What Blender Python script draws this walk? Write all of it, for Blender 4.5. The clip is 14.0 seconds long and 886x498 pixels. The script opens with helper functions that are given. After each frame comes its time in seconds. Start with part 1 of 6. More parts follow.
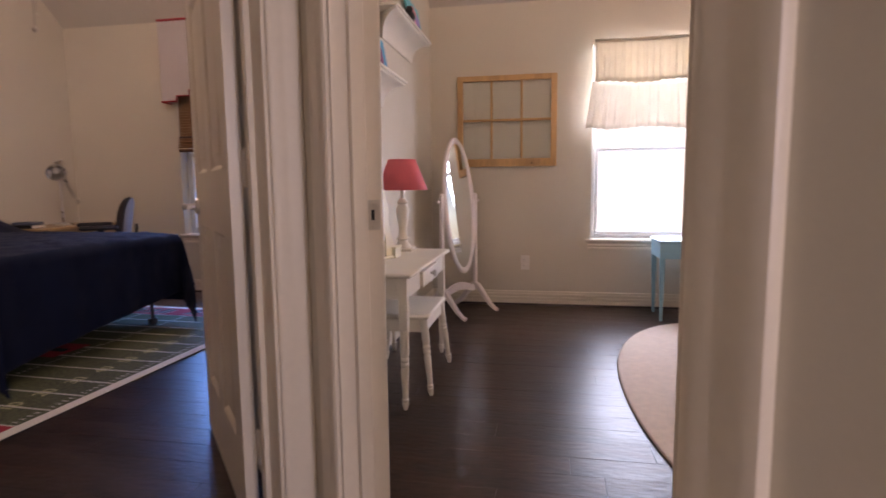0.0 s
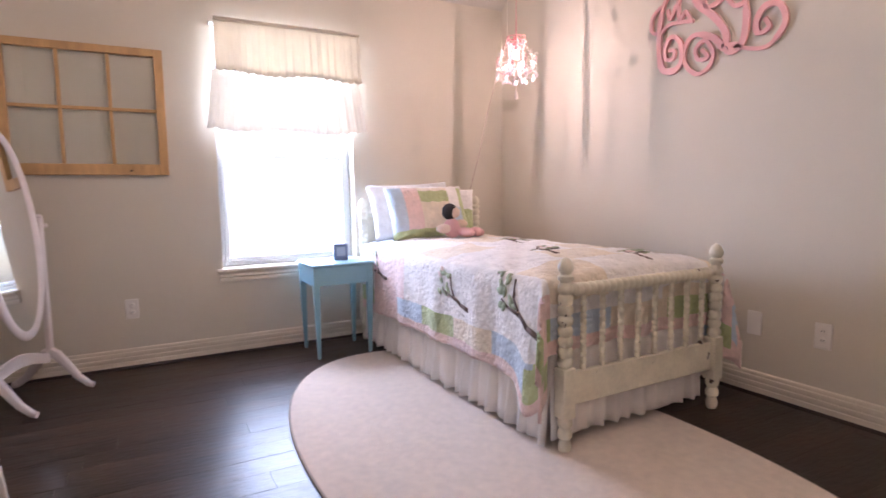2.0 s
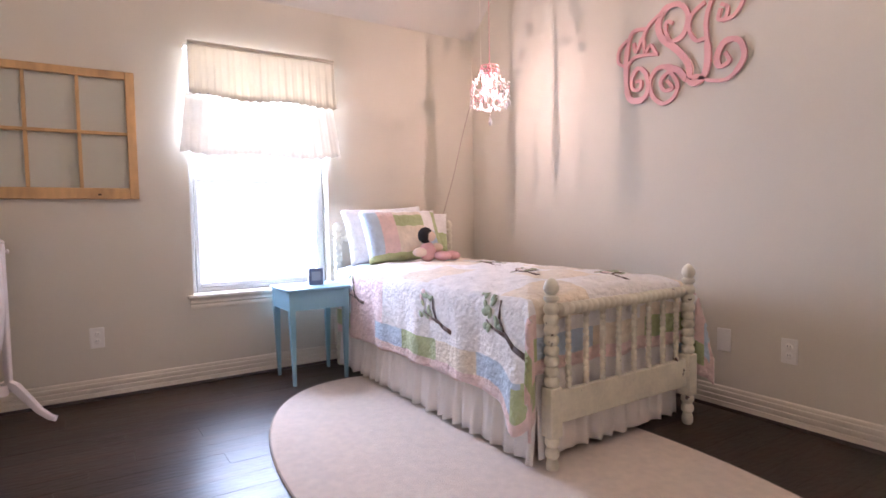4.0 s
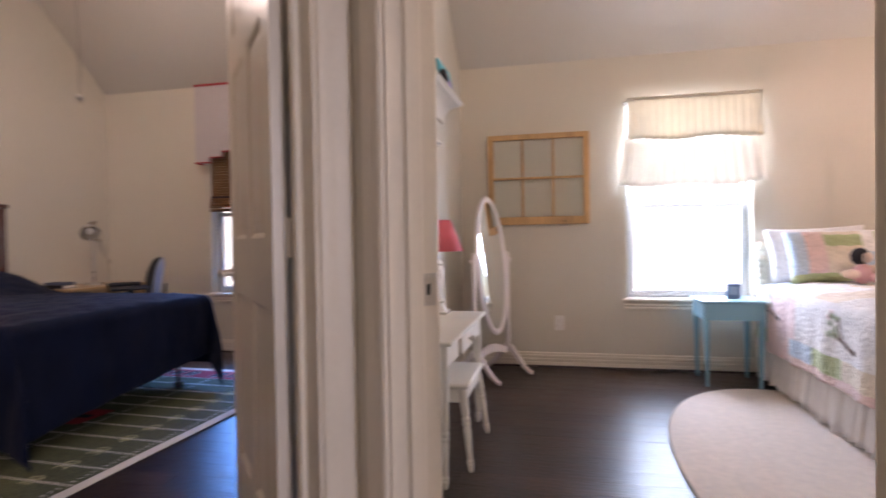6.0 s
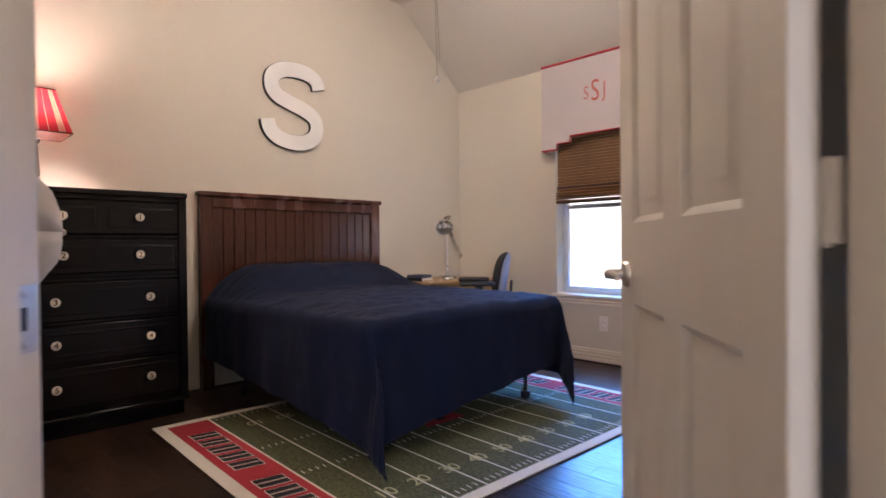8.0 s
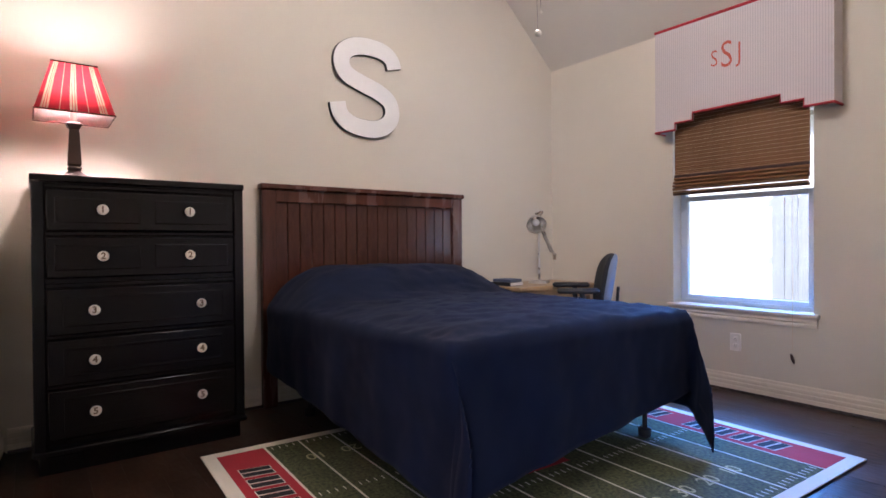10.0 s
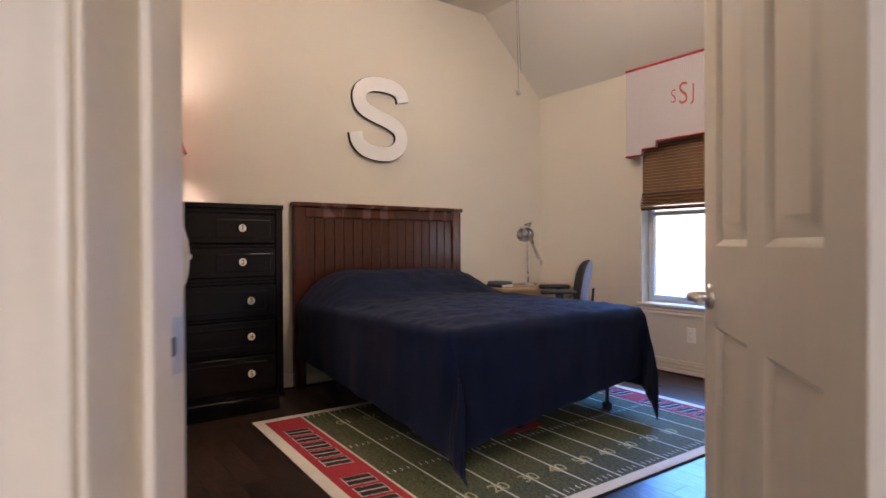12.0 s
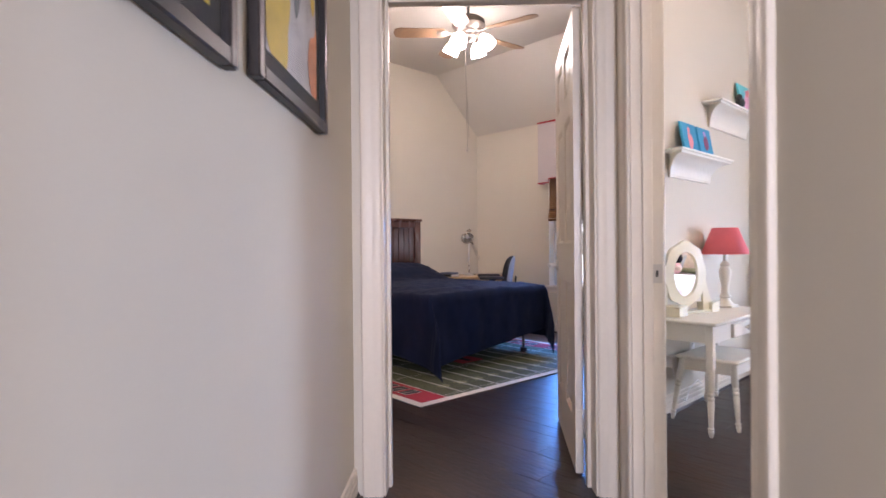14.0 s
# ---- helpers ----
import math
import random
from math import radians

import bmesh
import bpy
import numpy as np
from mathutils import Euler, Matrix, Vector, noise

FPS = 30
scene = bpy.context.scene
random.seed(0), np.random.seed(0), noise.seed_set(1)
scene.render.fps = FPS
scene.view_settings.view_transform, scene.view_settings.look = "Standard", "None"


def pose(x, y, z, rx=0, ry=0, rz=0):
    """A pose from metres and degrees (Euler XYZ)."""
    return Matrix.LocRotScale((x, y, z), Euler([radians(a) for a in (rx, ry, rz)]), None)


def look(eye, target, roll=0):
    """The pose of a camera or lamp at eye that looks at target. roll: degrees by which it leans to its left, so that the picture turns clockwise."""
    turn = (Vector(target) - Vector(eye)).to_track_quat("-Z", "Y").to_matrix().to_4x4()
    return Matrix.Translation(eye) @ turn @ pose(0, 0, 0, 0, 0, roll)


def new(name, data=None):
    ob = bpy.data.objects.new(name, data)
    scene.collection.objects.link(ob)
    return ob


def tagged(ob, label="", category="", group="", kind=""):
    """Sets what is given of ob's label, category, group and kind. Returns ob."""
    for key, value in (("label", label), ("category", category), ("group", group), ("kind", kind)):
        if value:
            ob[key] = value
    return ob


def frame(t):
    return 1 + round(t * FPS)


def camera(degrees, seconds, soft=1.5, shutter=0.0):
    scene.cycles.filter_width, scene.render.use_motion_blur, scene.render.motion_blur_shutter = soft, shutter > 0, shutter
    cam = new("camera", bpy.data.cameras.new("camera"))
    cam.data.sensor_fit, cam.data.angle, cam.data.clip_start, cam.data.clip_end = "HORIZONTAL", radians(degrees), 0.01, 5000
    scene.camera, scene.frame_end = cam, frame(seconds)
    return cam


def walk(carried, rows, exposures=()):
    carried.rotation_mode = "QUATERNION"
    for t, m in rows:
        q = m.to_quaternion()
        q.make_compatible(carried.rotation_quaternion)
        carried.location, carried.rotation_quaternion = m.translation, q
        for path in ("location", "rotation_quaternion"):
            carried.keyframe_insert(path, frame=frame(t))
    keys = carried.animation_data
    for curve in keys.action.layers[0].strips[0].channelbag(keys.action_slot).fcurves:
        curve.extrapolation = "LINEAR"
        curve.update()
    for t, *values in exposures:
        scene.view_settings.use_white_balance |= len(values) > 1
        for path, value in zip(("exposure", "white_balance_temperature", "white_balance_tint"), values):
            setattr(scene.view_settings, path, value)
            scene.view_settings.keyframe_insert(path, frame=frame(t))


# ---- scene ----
cam = camera(77.0, 14.0, 1.6, 0.4)
PATH = [
    (0, (0.072, -0.013, 0.979), (-0.294, 1.94, 0.753), -0.6),
    (0.5, (-0.021, 0.205, 1.006), (-0.111, 2.188, 0.768), -0.2),
    (1, (-0.046, 0.467, 1.015), (0.262, 2.428, 0.774), -0.6),
    (1.5, (-0.067, 0.703, 1.001), (0.634, 2.562, 0.769), -0.6),
    (2, (-0.045, 0.836, 0.998), (0.912, 2.581, 0.797), -0.9),
    (2.5, (-0.028, 0.938, 0.961), (1.059, 2.612, 0.82), -0.8),
    (2.7, (-0.015, 0.966, 0.973), (1.102, 2.619, 0.835), -0.9),
    (4.8, (-0.216, 0.62, 1.003), (0.762, 2.364, 0.941), -1.1),
    (5, (-0.21, 0.525, 1.017), (0.548, 2.375, 0.959), -1.2),
    (5.5, (-0.153, 0.276, 1.031), (0.052, 2.265, 0.985), -1.1),
    (6, (-0.033, 0.069, 1.02), (-0.469, 2.021, 0.986), -0.9),
    (6.5, (0.021, -0.031, 1.012), (-0.836, 1.776, 0.987), -0.5),
    (7, (-0.045, 0.056, 1.013), (-1.156, 1.718, 0.987), -0.4),
    (7.5, (-0.287, 0.316, 1.016), (-1.576, 1.844, 0.984), -0.5),
    (8, (-0.589, 0.631, 0.989), (-2.007, 2.042, 0.967), -0.5),
    (8.5, (-0.816, 0.822, 0.994), (-2.325, 2.134, 0.969), -0.3),
    (9, (-1.018, 0.955, 0.992), (-2.567, 2.219, 0.967), -0.2),
    (9.2, (-1.081, 0.992, 0.982), (-2.644, 2.239, 0.959), -0.3),
    (11.3, (-0.969, 0.955, 1.016), (-2.594, 2.122, 0.994), -0.2),
    (11.5, (-0.856, 0.856, 1.03), (-2.476, 2.028, 1.007), -0.2),
    (12, (-0.541, 0.585, 1.039), (-2.146, 1.778, 1.023), -0.3),
    (12.5, (-0.241, 0.272, 1.041), (-1.8, 1.524, 1.027), -0.3),
    (13, (0.065, -0.071, 1.038), (-1.442, 1.244, 1.033), -0.5),
    (13.5, (0.344, -0.44, 1.019), (-1.127, 0.915, 1.015), -0.5),
    (14, (0.622, -0.77, 1.02), (-0.825, 0.61, 1.012), -0.5),
]
# time, stops, white balance in kelvin, tint
EXPOSURE = [(0, 0.0, 7250, 39), (0.5, 0.25, 6800, 37), (1, 0.4, 6600, 37), (2.5, 0.4, 6200, 34), (5, 0.4, 6400, 34), (5.5, 0.35, 6500, 32), (6.5, 0.25, 6650, 30),
            (7, 0.5, 7200, 27), (7.5, 0.8, 7200, 24), (8, 0.9, 6200, 24), (8.5, 0.92, 5800, 23), (9, 0.97, 5550, 22), (11.5, 0.97, 5700, 23), (12, 0.85, 6400, 23), (12.5, 0.9, 6900, 23), (13, 0.98, 6400, 25), (14, 0.95, 6000, 27)]
walk(cam, [(t, look(eye, target, roll)) for t, eye, target, roll in PATH], EXPOSURE)

# ---- world and lights ----
def make_world():
    w = bpy.data.worlds.new("sky")
    w.use_nodes = True
    nt = w.node_tree
    sky = nt.nodes.new("ShaderNodeTexSky")
    sky.sky_type, sky.sun_disc = "NISHITA", False
    sky.sun_elevation, sky.sun_rotation = radians(44), radians(191)
    nt.links.new(sky.outputs[0], nt.nodes["Background"].inputs[0])
    nt.nodes["Background"].inputs[1].default_value = 0.15
    scene.world = w


make_world()


def lamp(name, kind, m, energy, color, **kw):
    data = bpy.data.lights.new(name, kind)
    data.energy, data.color = energy, color
    for key, value in kw.items():
        if key == "size":
            data.shape, data.size = "RECTANGLE", value
        elif key == "size_y":
            data.size_y = value
        elif key == "radius":
            data.shadow_soft_size = value
        elif key == "spread":
            data.spread = radians(value)
        elif key == "angle":
            data.angle = radians(value)
    ob = new(name, data)
    ob.matrix_world = m
    return ob


SUN = lamp("sun", "SUN", look((0, 0, 6), (1.2, 6.0, 0)), 5.0, (1.0, 0.95, 0.87), angle=0.5)
DAY = (0.62, 0.80, 1.0)
lamp("girl_window_daylight", "AREA", look((0.85, 4.86, 1.25), (0.85, 3.0, 1.0)), 92, DAY, size=0.86, size_y=1.45)
lamp("boy_window_daylight", "AREA", look((-2.85, 4.88, 1.02), (-2.35, 3.7, 0.0)), 15, (0.12, 0.38, 1.0), size=0.82, size_y=0.72, spread=95)
# Added lamp for the hall: daylight from an assumed, unseen window behind it.
lamp("hall_unseen_daylight", "AREA", look((2.95, -2.6, 1.5), (0.0, 0.6, 1.2)), 78, (0.91, 0.93, 1.0), size=1.0, size_y=1.4)
lamp("chandelier_bulb_light", "POINT", pose(2.03, 3.66, 1.775), 9, (1.0, 0.80, 0.68), radius=0.001)
lamp("girl_ceiling_bulb_light", "POINT", pose(1.1, 1.5, 2.86), 57, (1.0, 0.88, 0.74), radius=0.07)
lamp("dresser_lamp_light", "POINT", pose(-4.13, 1.165, 1.72), 15, (1.0, 0.79, 0.66), radius=0.045)
FAN = (-2.685, 2.71)
for k in range(4):
    a = radians(15 + 90 * k)
    lamp("fan_bulb_light", "POINT", pose(FAN[0] + 0.17 * math.cos(a), FAN[1] + 0.17 * math.sin(a), 2.69), 4.1, (1.0, 0.93, 0.81), radius=0.05)


# ---- mesh helpers ----
def thing(name, label, category, m=None, group="", kind=""):
    ob = new(name)
    ob.empty_display_size = 0.1
    ob.matrix_world = m if m is not None else Matrix()
    return tagged(ob, label, category, group, kind)


def finish(bm, name, materials, smooth=40):
    me = bpy.data.meshes.new(name)
    bmesh.ops.recalc_face_normals(bm, faces=bm.faces)
    bm.to_mesh(me)
    bm.free()
    for mt in materials if isinstance(materials, (list, tuple)) else [materials]:
        me.materials.append(mt)
    if smooth:
        me.polygons.foreach_set("use_smooth", [True] * len(me.polygons))
        me.set_sharp_from_angle(angle=radians(smooth))
    return me


def part(name, bm, material, parent, label="", smooth=40):
    ob = new(name, finish(bm, name, material, smooth))
    ob.parent = parent
    return tagged(ob, label)


def solo(name, bm, material, label, category, m=None, group="", kind="", smooth=40):
    ob = new(name, finish(bm, name, material, smooth))
    if m is not None:
        ob.matrix_world = m
    return tagged(ob, label, category, group, kind)


def box(bm, lo, hi, bevel=0.0, m=None, seg=1):
    vs = bmesh.ops.create_cube(bm, size=1.0)["verts"]
    lo, hi = Vector(lo), Vector(hi)
    for v in vs:
        v.co = Vector([lo[i] + (v.co[i] + 0.5) * (hi[i] - lo[i]) for i in range(3)])
    if bevel:
        edges = list({e for v in vs for e in v.link_edges})
        vs = list({v for f in bmesh.ops.bevel(bm, geom=edges, offset=bevel, segments=seg, affect="EDGES", profile=0.5)["faces"] for v in f.verts} | {v for v in vs if v.is_valid})
    if m is not None:
        bmesh.ops.transform(bm, matrix=m, verts=vs)
    return bm


def B(*boxes, bevel=0.0, m=None):
    bm = bmesh.new()
    for lo, hi in boxes:
        box(bm, lo, hi, bevel, m)
    return bm


def rings(bm, loops, close_ends=True, cyclic=True):
    rows = [[bm.verts.new(p) for p in loop] for loop in loops]
    n = len(rows[0])
    for a, b in zip(rows, rows[1:]):
        for i in range(n if cyclic else n - 1):
            bm.faces.new((a[i], a[(i + 1) % n], b[(i + 1) % n], b[i]))
    if close_ends and cyclic:
        bm.faces.new(rows[0][::-1])
        bm.faces.new(rows[-1])
    return rows


def lathe(bm, profile, seg=18, m=None, ends=True):
    m = m if m is not None else Matrix()
    loops = [[m @ Vector((max(r, 0.0004) * math.cos(2 * math.pi * k / seg), max(r, 0.0004) * math.sin(2 * math.pi * k / seg), z)) for k in range(seg)] for r, z in profile]
    rings(bm, loops, ends)
    return bm


def L(profile, seg=18, m=None, ends=True):
    return lathe(bmesh.new(), profile, seg, m, ends)


def tube(bm, pts, r, seg=8, flat=1.0, up=(0, 0, 1)):
    pts = [Vector(p) for p in pts]
    loops = []
    ref = Vector(up)
    for i, p in enumerate(pts):
        d = (pts[min(i + 1, len(pts) - 1)] - pts[max(i - 1, 0)]).normalized()
        s = d.cross(ref)
        s = s.normalized() if s.length > 1e-4 else d.orthogonal().normalized()
        u = s.cross(d)
        rr = r[i] if isinstance(r, (list, tuple)) else r
        loops.append([p + rr * (math.cos(2 * math.pi * k / seg) * s + flat * math.sin(2 * math.pi * k / seg) * u) for k in range(seg)])
    rings(bm, loops)
    return bm


def T(pts, r, seg=8, flat=1.0, up=(0, 0, 1)):
    return tube(bmesh.new(), pts, r, seg, flat, up)


def prism(bm, pts, depth, m=None):
    """A flat outline in xz, extruded along y by depth."""
    m = m if m is not None else Matrix()
    a = [bm.verts.new(m @ Vector((x, 0, z))) for x, z in pts]
    b = [bm.verts.new(m @ Vector((x, depth, z))) for x, z in pts]
    n = len(pts)
    bm.faces.new(a)
    bm.faces.new(b[::-1])
    for i in range(n):
        bm.faces.new((a[i], b[i], b[(i + 1) % n], a[(i + 1) % n]))
    return bm


def sweep(bm, profile, p0, p1, side, up=(0, 0, 1)):
    """A moulding: profile (w along side, t along up) carried from p0 to p1."""
    p0, p1, side, up = Vector(p0), Vector(p1), Vector(side).normalized(), Vector(up).normalized()
    rings(bm, [[p + w * side + t * up for w, t in profile] for p in (p0, p1)])
    return bm


def grid(bm, fn, nu, nv, mat_fn=None):
    vs = [[bm.verts.new(fn(i / nu, j / nv)) for j in range(nv + 1)] for i in range(nu + 1)]
    for i in range(nu):
        for j in range(nv):
            f = bm.faces.new((vs[i][j], vs[i + 1][j], vs[i + 1][j + 1], vs[i][j + 1]))
            if mat_fn:
                f.material_index = mat_fn((i + 0.5) / nu, (j + 0.5) / nv)
    return bm


def thick(ob, t, offset=-1.0):
    md = ob.modifiers.new("thickness", "SOLIDIFY")
    md.thickness, md.offset = t, offset
    return ob


def ball(bm, c, r, sub=2, m=None):
    vs = bmesh.ops.create_icosphere(bm, subdivisions=sub, radius=1.0)["verts"]
    r = r if isinstance(r, (list, tuple)) else (r, r, r)
    t = Matrix.Translation(c) @ (m if m is not None else Matrix()) @ Matrix.Diagonal((*r, 1))
    bmesh.ops.transform(bm, matrix=t, verts=vs)
    return bm


def writing(text, size, depth, m, material, name, parent, shear=0.0, offset=0.0):
    cu = bpy.data.curves.new(name, "FONT")
    cu.body, cu.size, cu.extrude, cu.align_x, cu.align_y, cu.shear, cu.offset = text, size, depth, "CENTER", "CENTER", shear, offset
    cu.resolution_u = 3
    tmp = new(name, cu)
    bpy.context.view_layer.update()
    me = bpy.data.meshes.new_from_object(tmp)
    bpy.data.objects.remove(tmp)
    me.transform(m)
    me.materials.clear()
    me.materials.append(material)
    ob = new(name, me)
    ob.parent = parent
    return ob


# ---- materials ----
def surface(name, color, rough=0.5, metal=0.0, var=0.05, scale=3.0, fine=90.0, bump=0.06, dist=0.002, spec=0.5, trans=0.0, coat=0.0, stretch=None, sheen=0.0, rand=0.0, color2=None, rvar=0.08):
    mt = bpy.data.materials.new(name)
    mt.use_nodes = True
    nt = mt.node_tree
    N, Lk = nt.nodes, nt.links
    bs = N["Principled BSDF"]
    co = N.new("ShaderNodeTexCoord")
    src = co.outputs["Object"]
    if stretch:
        mp = N.new("ShaderNodeMapping")
        mp.inputs["Scale"].default_value = stretch
        Lk.new(src, mp.inputs[0])
        src = mp.outputs[0]
    n1, n2 = N.new("ShaderNodeTexNoise"), N.new("ShaderNodeTexNoise")
    for n, s, d in ((n1, scale, 4), (n2, fine, 3)):
        n.inputs["Scale"].default_value, n.inputs["Detail"].default_value = s, d
        Lk.new(src, n.inputs["Vector"])
    mix = N.new("ShaderNodeMix")
    mix.data_type = "RGBA"
    c = Vector(color)
    lo = [max(0, x * (1 - var * 1.6)) for x in c]
    hi = [min(1, x * (1 + var * 1.6)) for x in c] if color2 is None else color2
    mix.inputs[6].default_value, mix.inputs[7].default_value = (*lo, 1), (*hi, 1)
    blend = N.new("ShaderNodeMath")
    blend.operation = "MULTIPLY_ADD"
    Lk.new(n1.outputs["Fac"], blend.inputs[0])
    blend.inputs[1].default_value = 0.7
    half = N.new("ShaderNodeMath")
    half.operation = "MULTIPLY"
    half.inputs[1].default_value = 0.3
    Lk.new(n2.outputs["Fac"], half.inputs[0])
    Lk.new(half.outputs[0], blend.inputs[2])
    spread = N.new("ShaderNodeMapRange")
    spread.inputs[1].default_value, spread.inputs[2].default_value = 0.3, 0.7
    Lk.new(blend.outputs[0], spread.inputs[0])
    Lk.new(spread.outputs[0], mix.inputs[0])
    out = mix.outputs[2]
    if rand:
        info, hsv, mr = N.new("ShaderNodeObjectInfo"), N.new("ShaderNodeHueSaturation"), N.new("ShaderNodeMapRange")
        mr.inputs[3].default_value, mr.inputs[4].default_value = 1 - rand, 1 + rand
        Lk.new(info.outputs["Random"], mr.inputs[0])
        Lk.new(mr.outputs[0], hsv.inputs["Value"])
        Lk.new(out, hsv.inputs["Color"])
        out = hsv.outputs[0]
    Lk.new(out, bs.inputs["Base Color"])
    rr = N.new("ShaderNodeMapRange")
    rr.inputs[3].default_value, rr.inputs[4].default_value = max(0.02, rough - rvar), min(1, rough + rvar)
    Lk.new(n1.outputs["Fac"], rr.inputs[0])
    Lk.new(rr.outputs[0], bs.inputs["Roughness"])
    bs.inputs["Metallic"].default_value = metal
    bs.inputs["Specular IOR Level"].default_value = spec
    bs.inputs["Transmission Weight"].default_value = trans
    bs.inputs["Coat Weight"].default_value = coat
    bs.inputs["Sheen Weight"].default_value = sheen
    if bump:
        bp = N.new("ShaderNodeBump")
        bp.inputs["Strength"].default_value, bp.inputs["Distance"].default_value = bump, dist
        Lk.new(n2.outputs["Fac"], bp.inputs["Height"])
        Lk.new(bp.outputs[0], bs.inputs["Normal"])
    return mt


def glowing(name, color, strength, surface_color=(0.9, 0.85, 0.8)):
    mt = surface(name, surface_color, 0.4)
    bs = mt.node_tree.nodes["Principled BSDF"]
    bs.inputs["Emission Color"].default_value, bs.inputs["Emission Strength"].default_value = (*color, 1), strength
    return mt


WALL = surface("wall_paint", (0.67, 0.612, 0.505), 0.75, var=0.02, scale=1.2, fine=160, bump=0.12, dist=0.001, spec=0.3)
CEIL = surface("ceiling_paint", (0.63, 0.59, 0.52), 0.85, var=0.02, scale=1.0, fine=120, bump=0.15, dist=0.001, spec=0.2)
TRIM = surface("trim_paint", (0.79, 0.71, 0.585), 0.42, var=0.03, scale=4, fine=60, bump=0.03)
DOORP = surface("door_paint", (0.77, 0.70, 0.59), 0.35, var=0.03, scale=3, fine=50, bump=0.04, stretch=(1, 1, 0.15))
PLANK = surface("dark_wood_plank", (0.021, 0.0106, 0.0066), 0.34, var=0.5, scale=4.2, fine=26, color2=(0.062, 0.032, 0.020), rvar=0.16, bump=0.4, dist=0.004, stretch=(0.7, 2.2, 3.0), rand=0.30, spec=0.3)
GAP = surface("floor_joint", (0.014, 0.009, 0.007), 0.8)
SHOE = surface("dark_shoe_moulding", (0.03, 0.018, 0.013), 0.5)
WHITE = surface("white_furniture_paint", (0.83, 0.78, 0.68), 0.33, var=0.03, scale=5, fine=70, bump=0.03)
CREAM = surface("worn_cream_paint", (0.74, 0.69, 0.55), 0.45, var=0.10, scale=9, fine=60, bump=0.08)


def chipped(mt, color, scale, level):
    """Paint rubbed through to the wood in small chips."""
    nt = mt.node_tree
    bs = nt.nodes["Principled BSDF"]
    base = bs.inputs["Base Color"].links[0].from_socket
    co, nz, rm, mx = (nt.nodes.new(n) for n in ("ShaderNodeTexCoord", "ShaderNodeTexNoise", "ShaderNodeMapRange", "ShaderNodeMix"))
    nz.inputs["Scale"].default_value, nz.inputs["Detail"].default_value = scale, 4
    nt.links.new(co.outputs["Object"], nz.inputs["Vector"])
    rm.inputs[1].default_value, rm.inputs[2].default_value = level, level + 0.02
    nt.links.new(nz.outputs["Fac"], rm.inputs[0])
    mx.data_type = "RGBA"
    nt.links.new(rm.outputs[0], mx.inputs[0])
    nt.links.new(base, mx.inputs[6])
    mx.inputs[7].default_value = (*color, 1)
    nt.links.new(mx.outputs[2], bs.inputs["Base Color"])


chipped(CREAM, (0.10, 0.065, 0.045), 24, 0.70)
IVORY = surface("ivory_paint", (0.80, 0.74, 0.55), 0.4, var=0.04, scale=7)
PINKW = surface("pale_pink_white_paint", (0.84, 0.76, 0.73), 0.4, var=0.03, scale=5)
PINE = surface("honey_pine", (0.56, 0.33, 0.14), 0.5, var=0.2, scale=4, fine=40, bump=0.1, stretch=(1, 1, 0.3))
BLUEP = surface("light_blue_paint", (0.22, 0.42, 0.50), 0.42, var=0.05, scale=5)
RED_SHADE = surface("coral_lampshade_fabric", (0.78, 0.155, 0.18), 0.8, var=0.06, scale=6, fine=260, bump=0.1)
CLOTHW = surface("white_cotton", (0.84, 0.79, 0.74), 0.9, var=0.04, scale=8, fine=300, bump=0.15, sheen=0.2)
BLACK = surface("black_lacquer", (0.0062, 0.0052, 0.0054), 0.22, var=0.2, scale=6, fine=60, bump=0.02, spec=0.3, rvar=0.03)
CHERRY = surface("dark_cherry_wood", (0.084, 0.028, 0.017), 0.26, var=0.3, scale=3, fine=40, bump=0.06, stretch=(4, 4, 0.5))
NAVY = surface("navy_cotton", (0.0064, 0.0112, 0.034), 0.9, var=0.2, scale=5, fine=220, bump=0.3, dist=0.003, sheen=0.03, spec=0.2)
NICKEL = surface("brushed_nickel", (0.66, 0.61, 0.54), 0.36, metal=0.85, var=0.05)
BRONZE = surface("dark_bronze", (0.07, 0.05, 0.04), 0.4, metal=0.7, var=0.1)
BLKMETAL = surface("black_plastic", (0.015, 0.015, 0.016), 0.45, var=0.1)
PLATE = surface("outlet_plastic", (0.82, 0.78, 0.72), 0.35, var=0.01, bump=0)
MIRROR = surface("mirror_silver", (0.92, 0.93, 0.93), 0.02, metal=1.0, var=0.0, bump=0, rvar=0.0)
VINYL = surface("window_vinyl", (0.66, 0.68, 0.70), 0.4, var=0.02)


def pane_glass():
    """Thin clear glazing: lets light straight through, with a faint mirror gloss."""
    mt = bpy.data.materials.new("window_glass")
    mt.use_nodes = True
    nt = mt.node_tree
    out = nt.nodes["Material Output"]
    nt.nodes.remove(nt.nodes["Principled BSDF"])
    tr, gl, mx, lw = (nt.nodes.new(n) for n in ("ShaderNodeBsdfTransparent", "ShaderNodeBsdfGlossy", "ShaderNodeMixShader", "ShaderNodeValue"))
    tr.inputs[0].default_value = (0.97, 0.985, 0.98, 1)
    gl.inputs["Roughness"].default_value = 0.02
    lw.outputs[0].default_value = 0.035
    nt.links.new(lw.outputs[0], mx.inputs[0])
    nt.links.new(tr.outputs[0], mx.inputs[1])
    nt.links.new(gl.outputs[0], mx.inputs[2])
    nt.links.new(mx.outputs[0], out.inputs[0])
    return mt


GLASS = pane_glass()

# ---- structure ----
DX, NX = Vector((0.7071, 0.7071, 0)), Vector((-0.7071, 0.7071, 0))


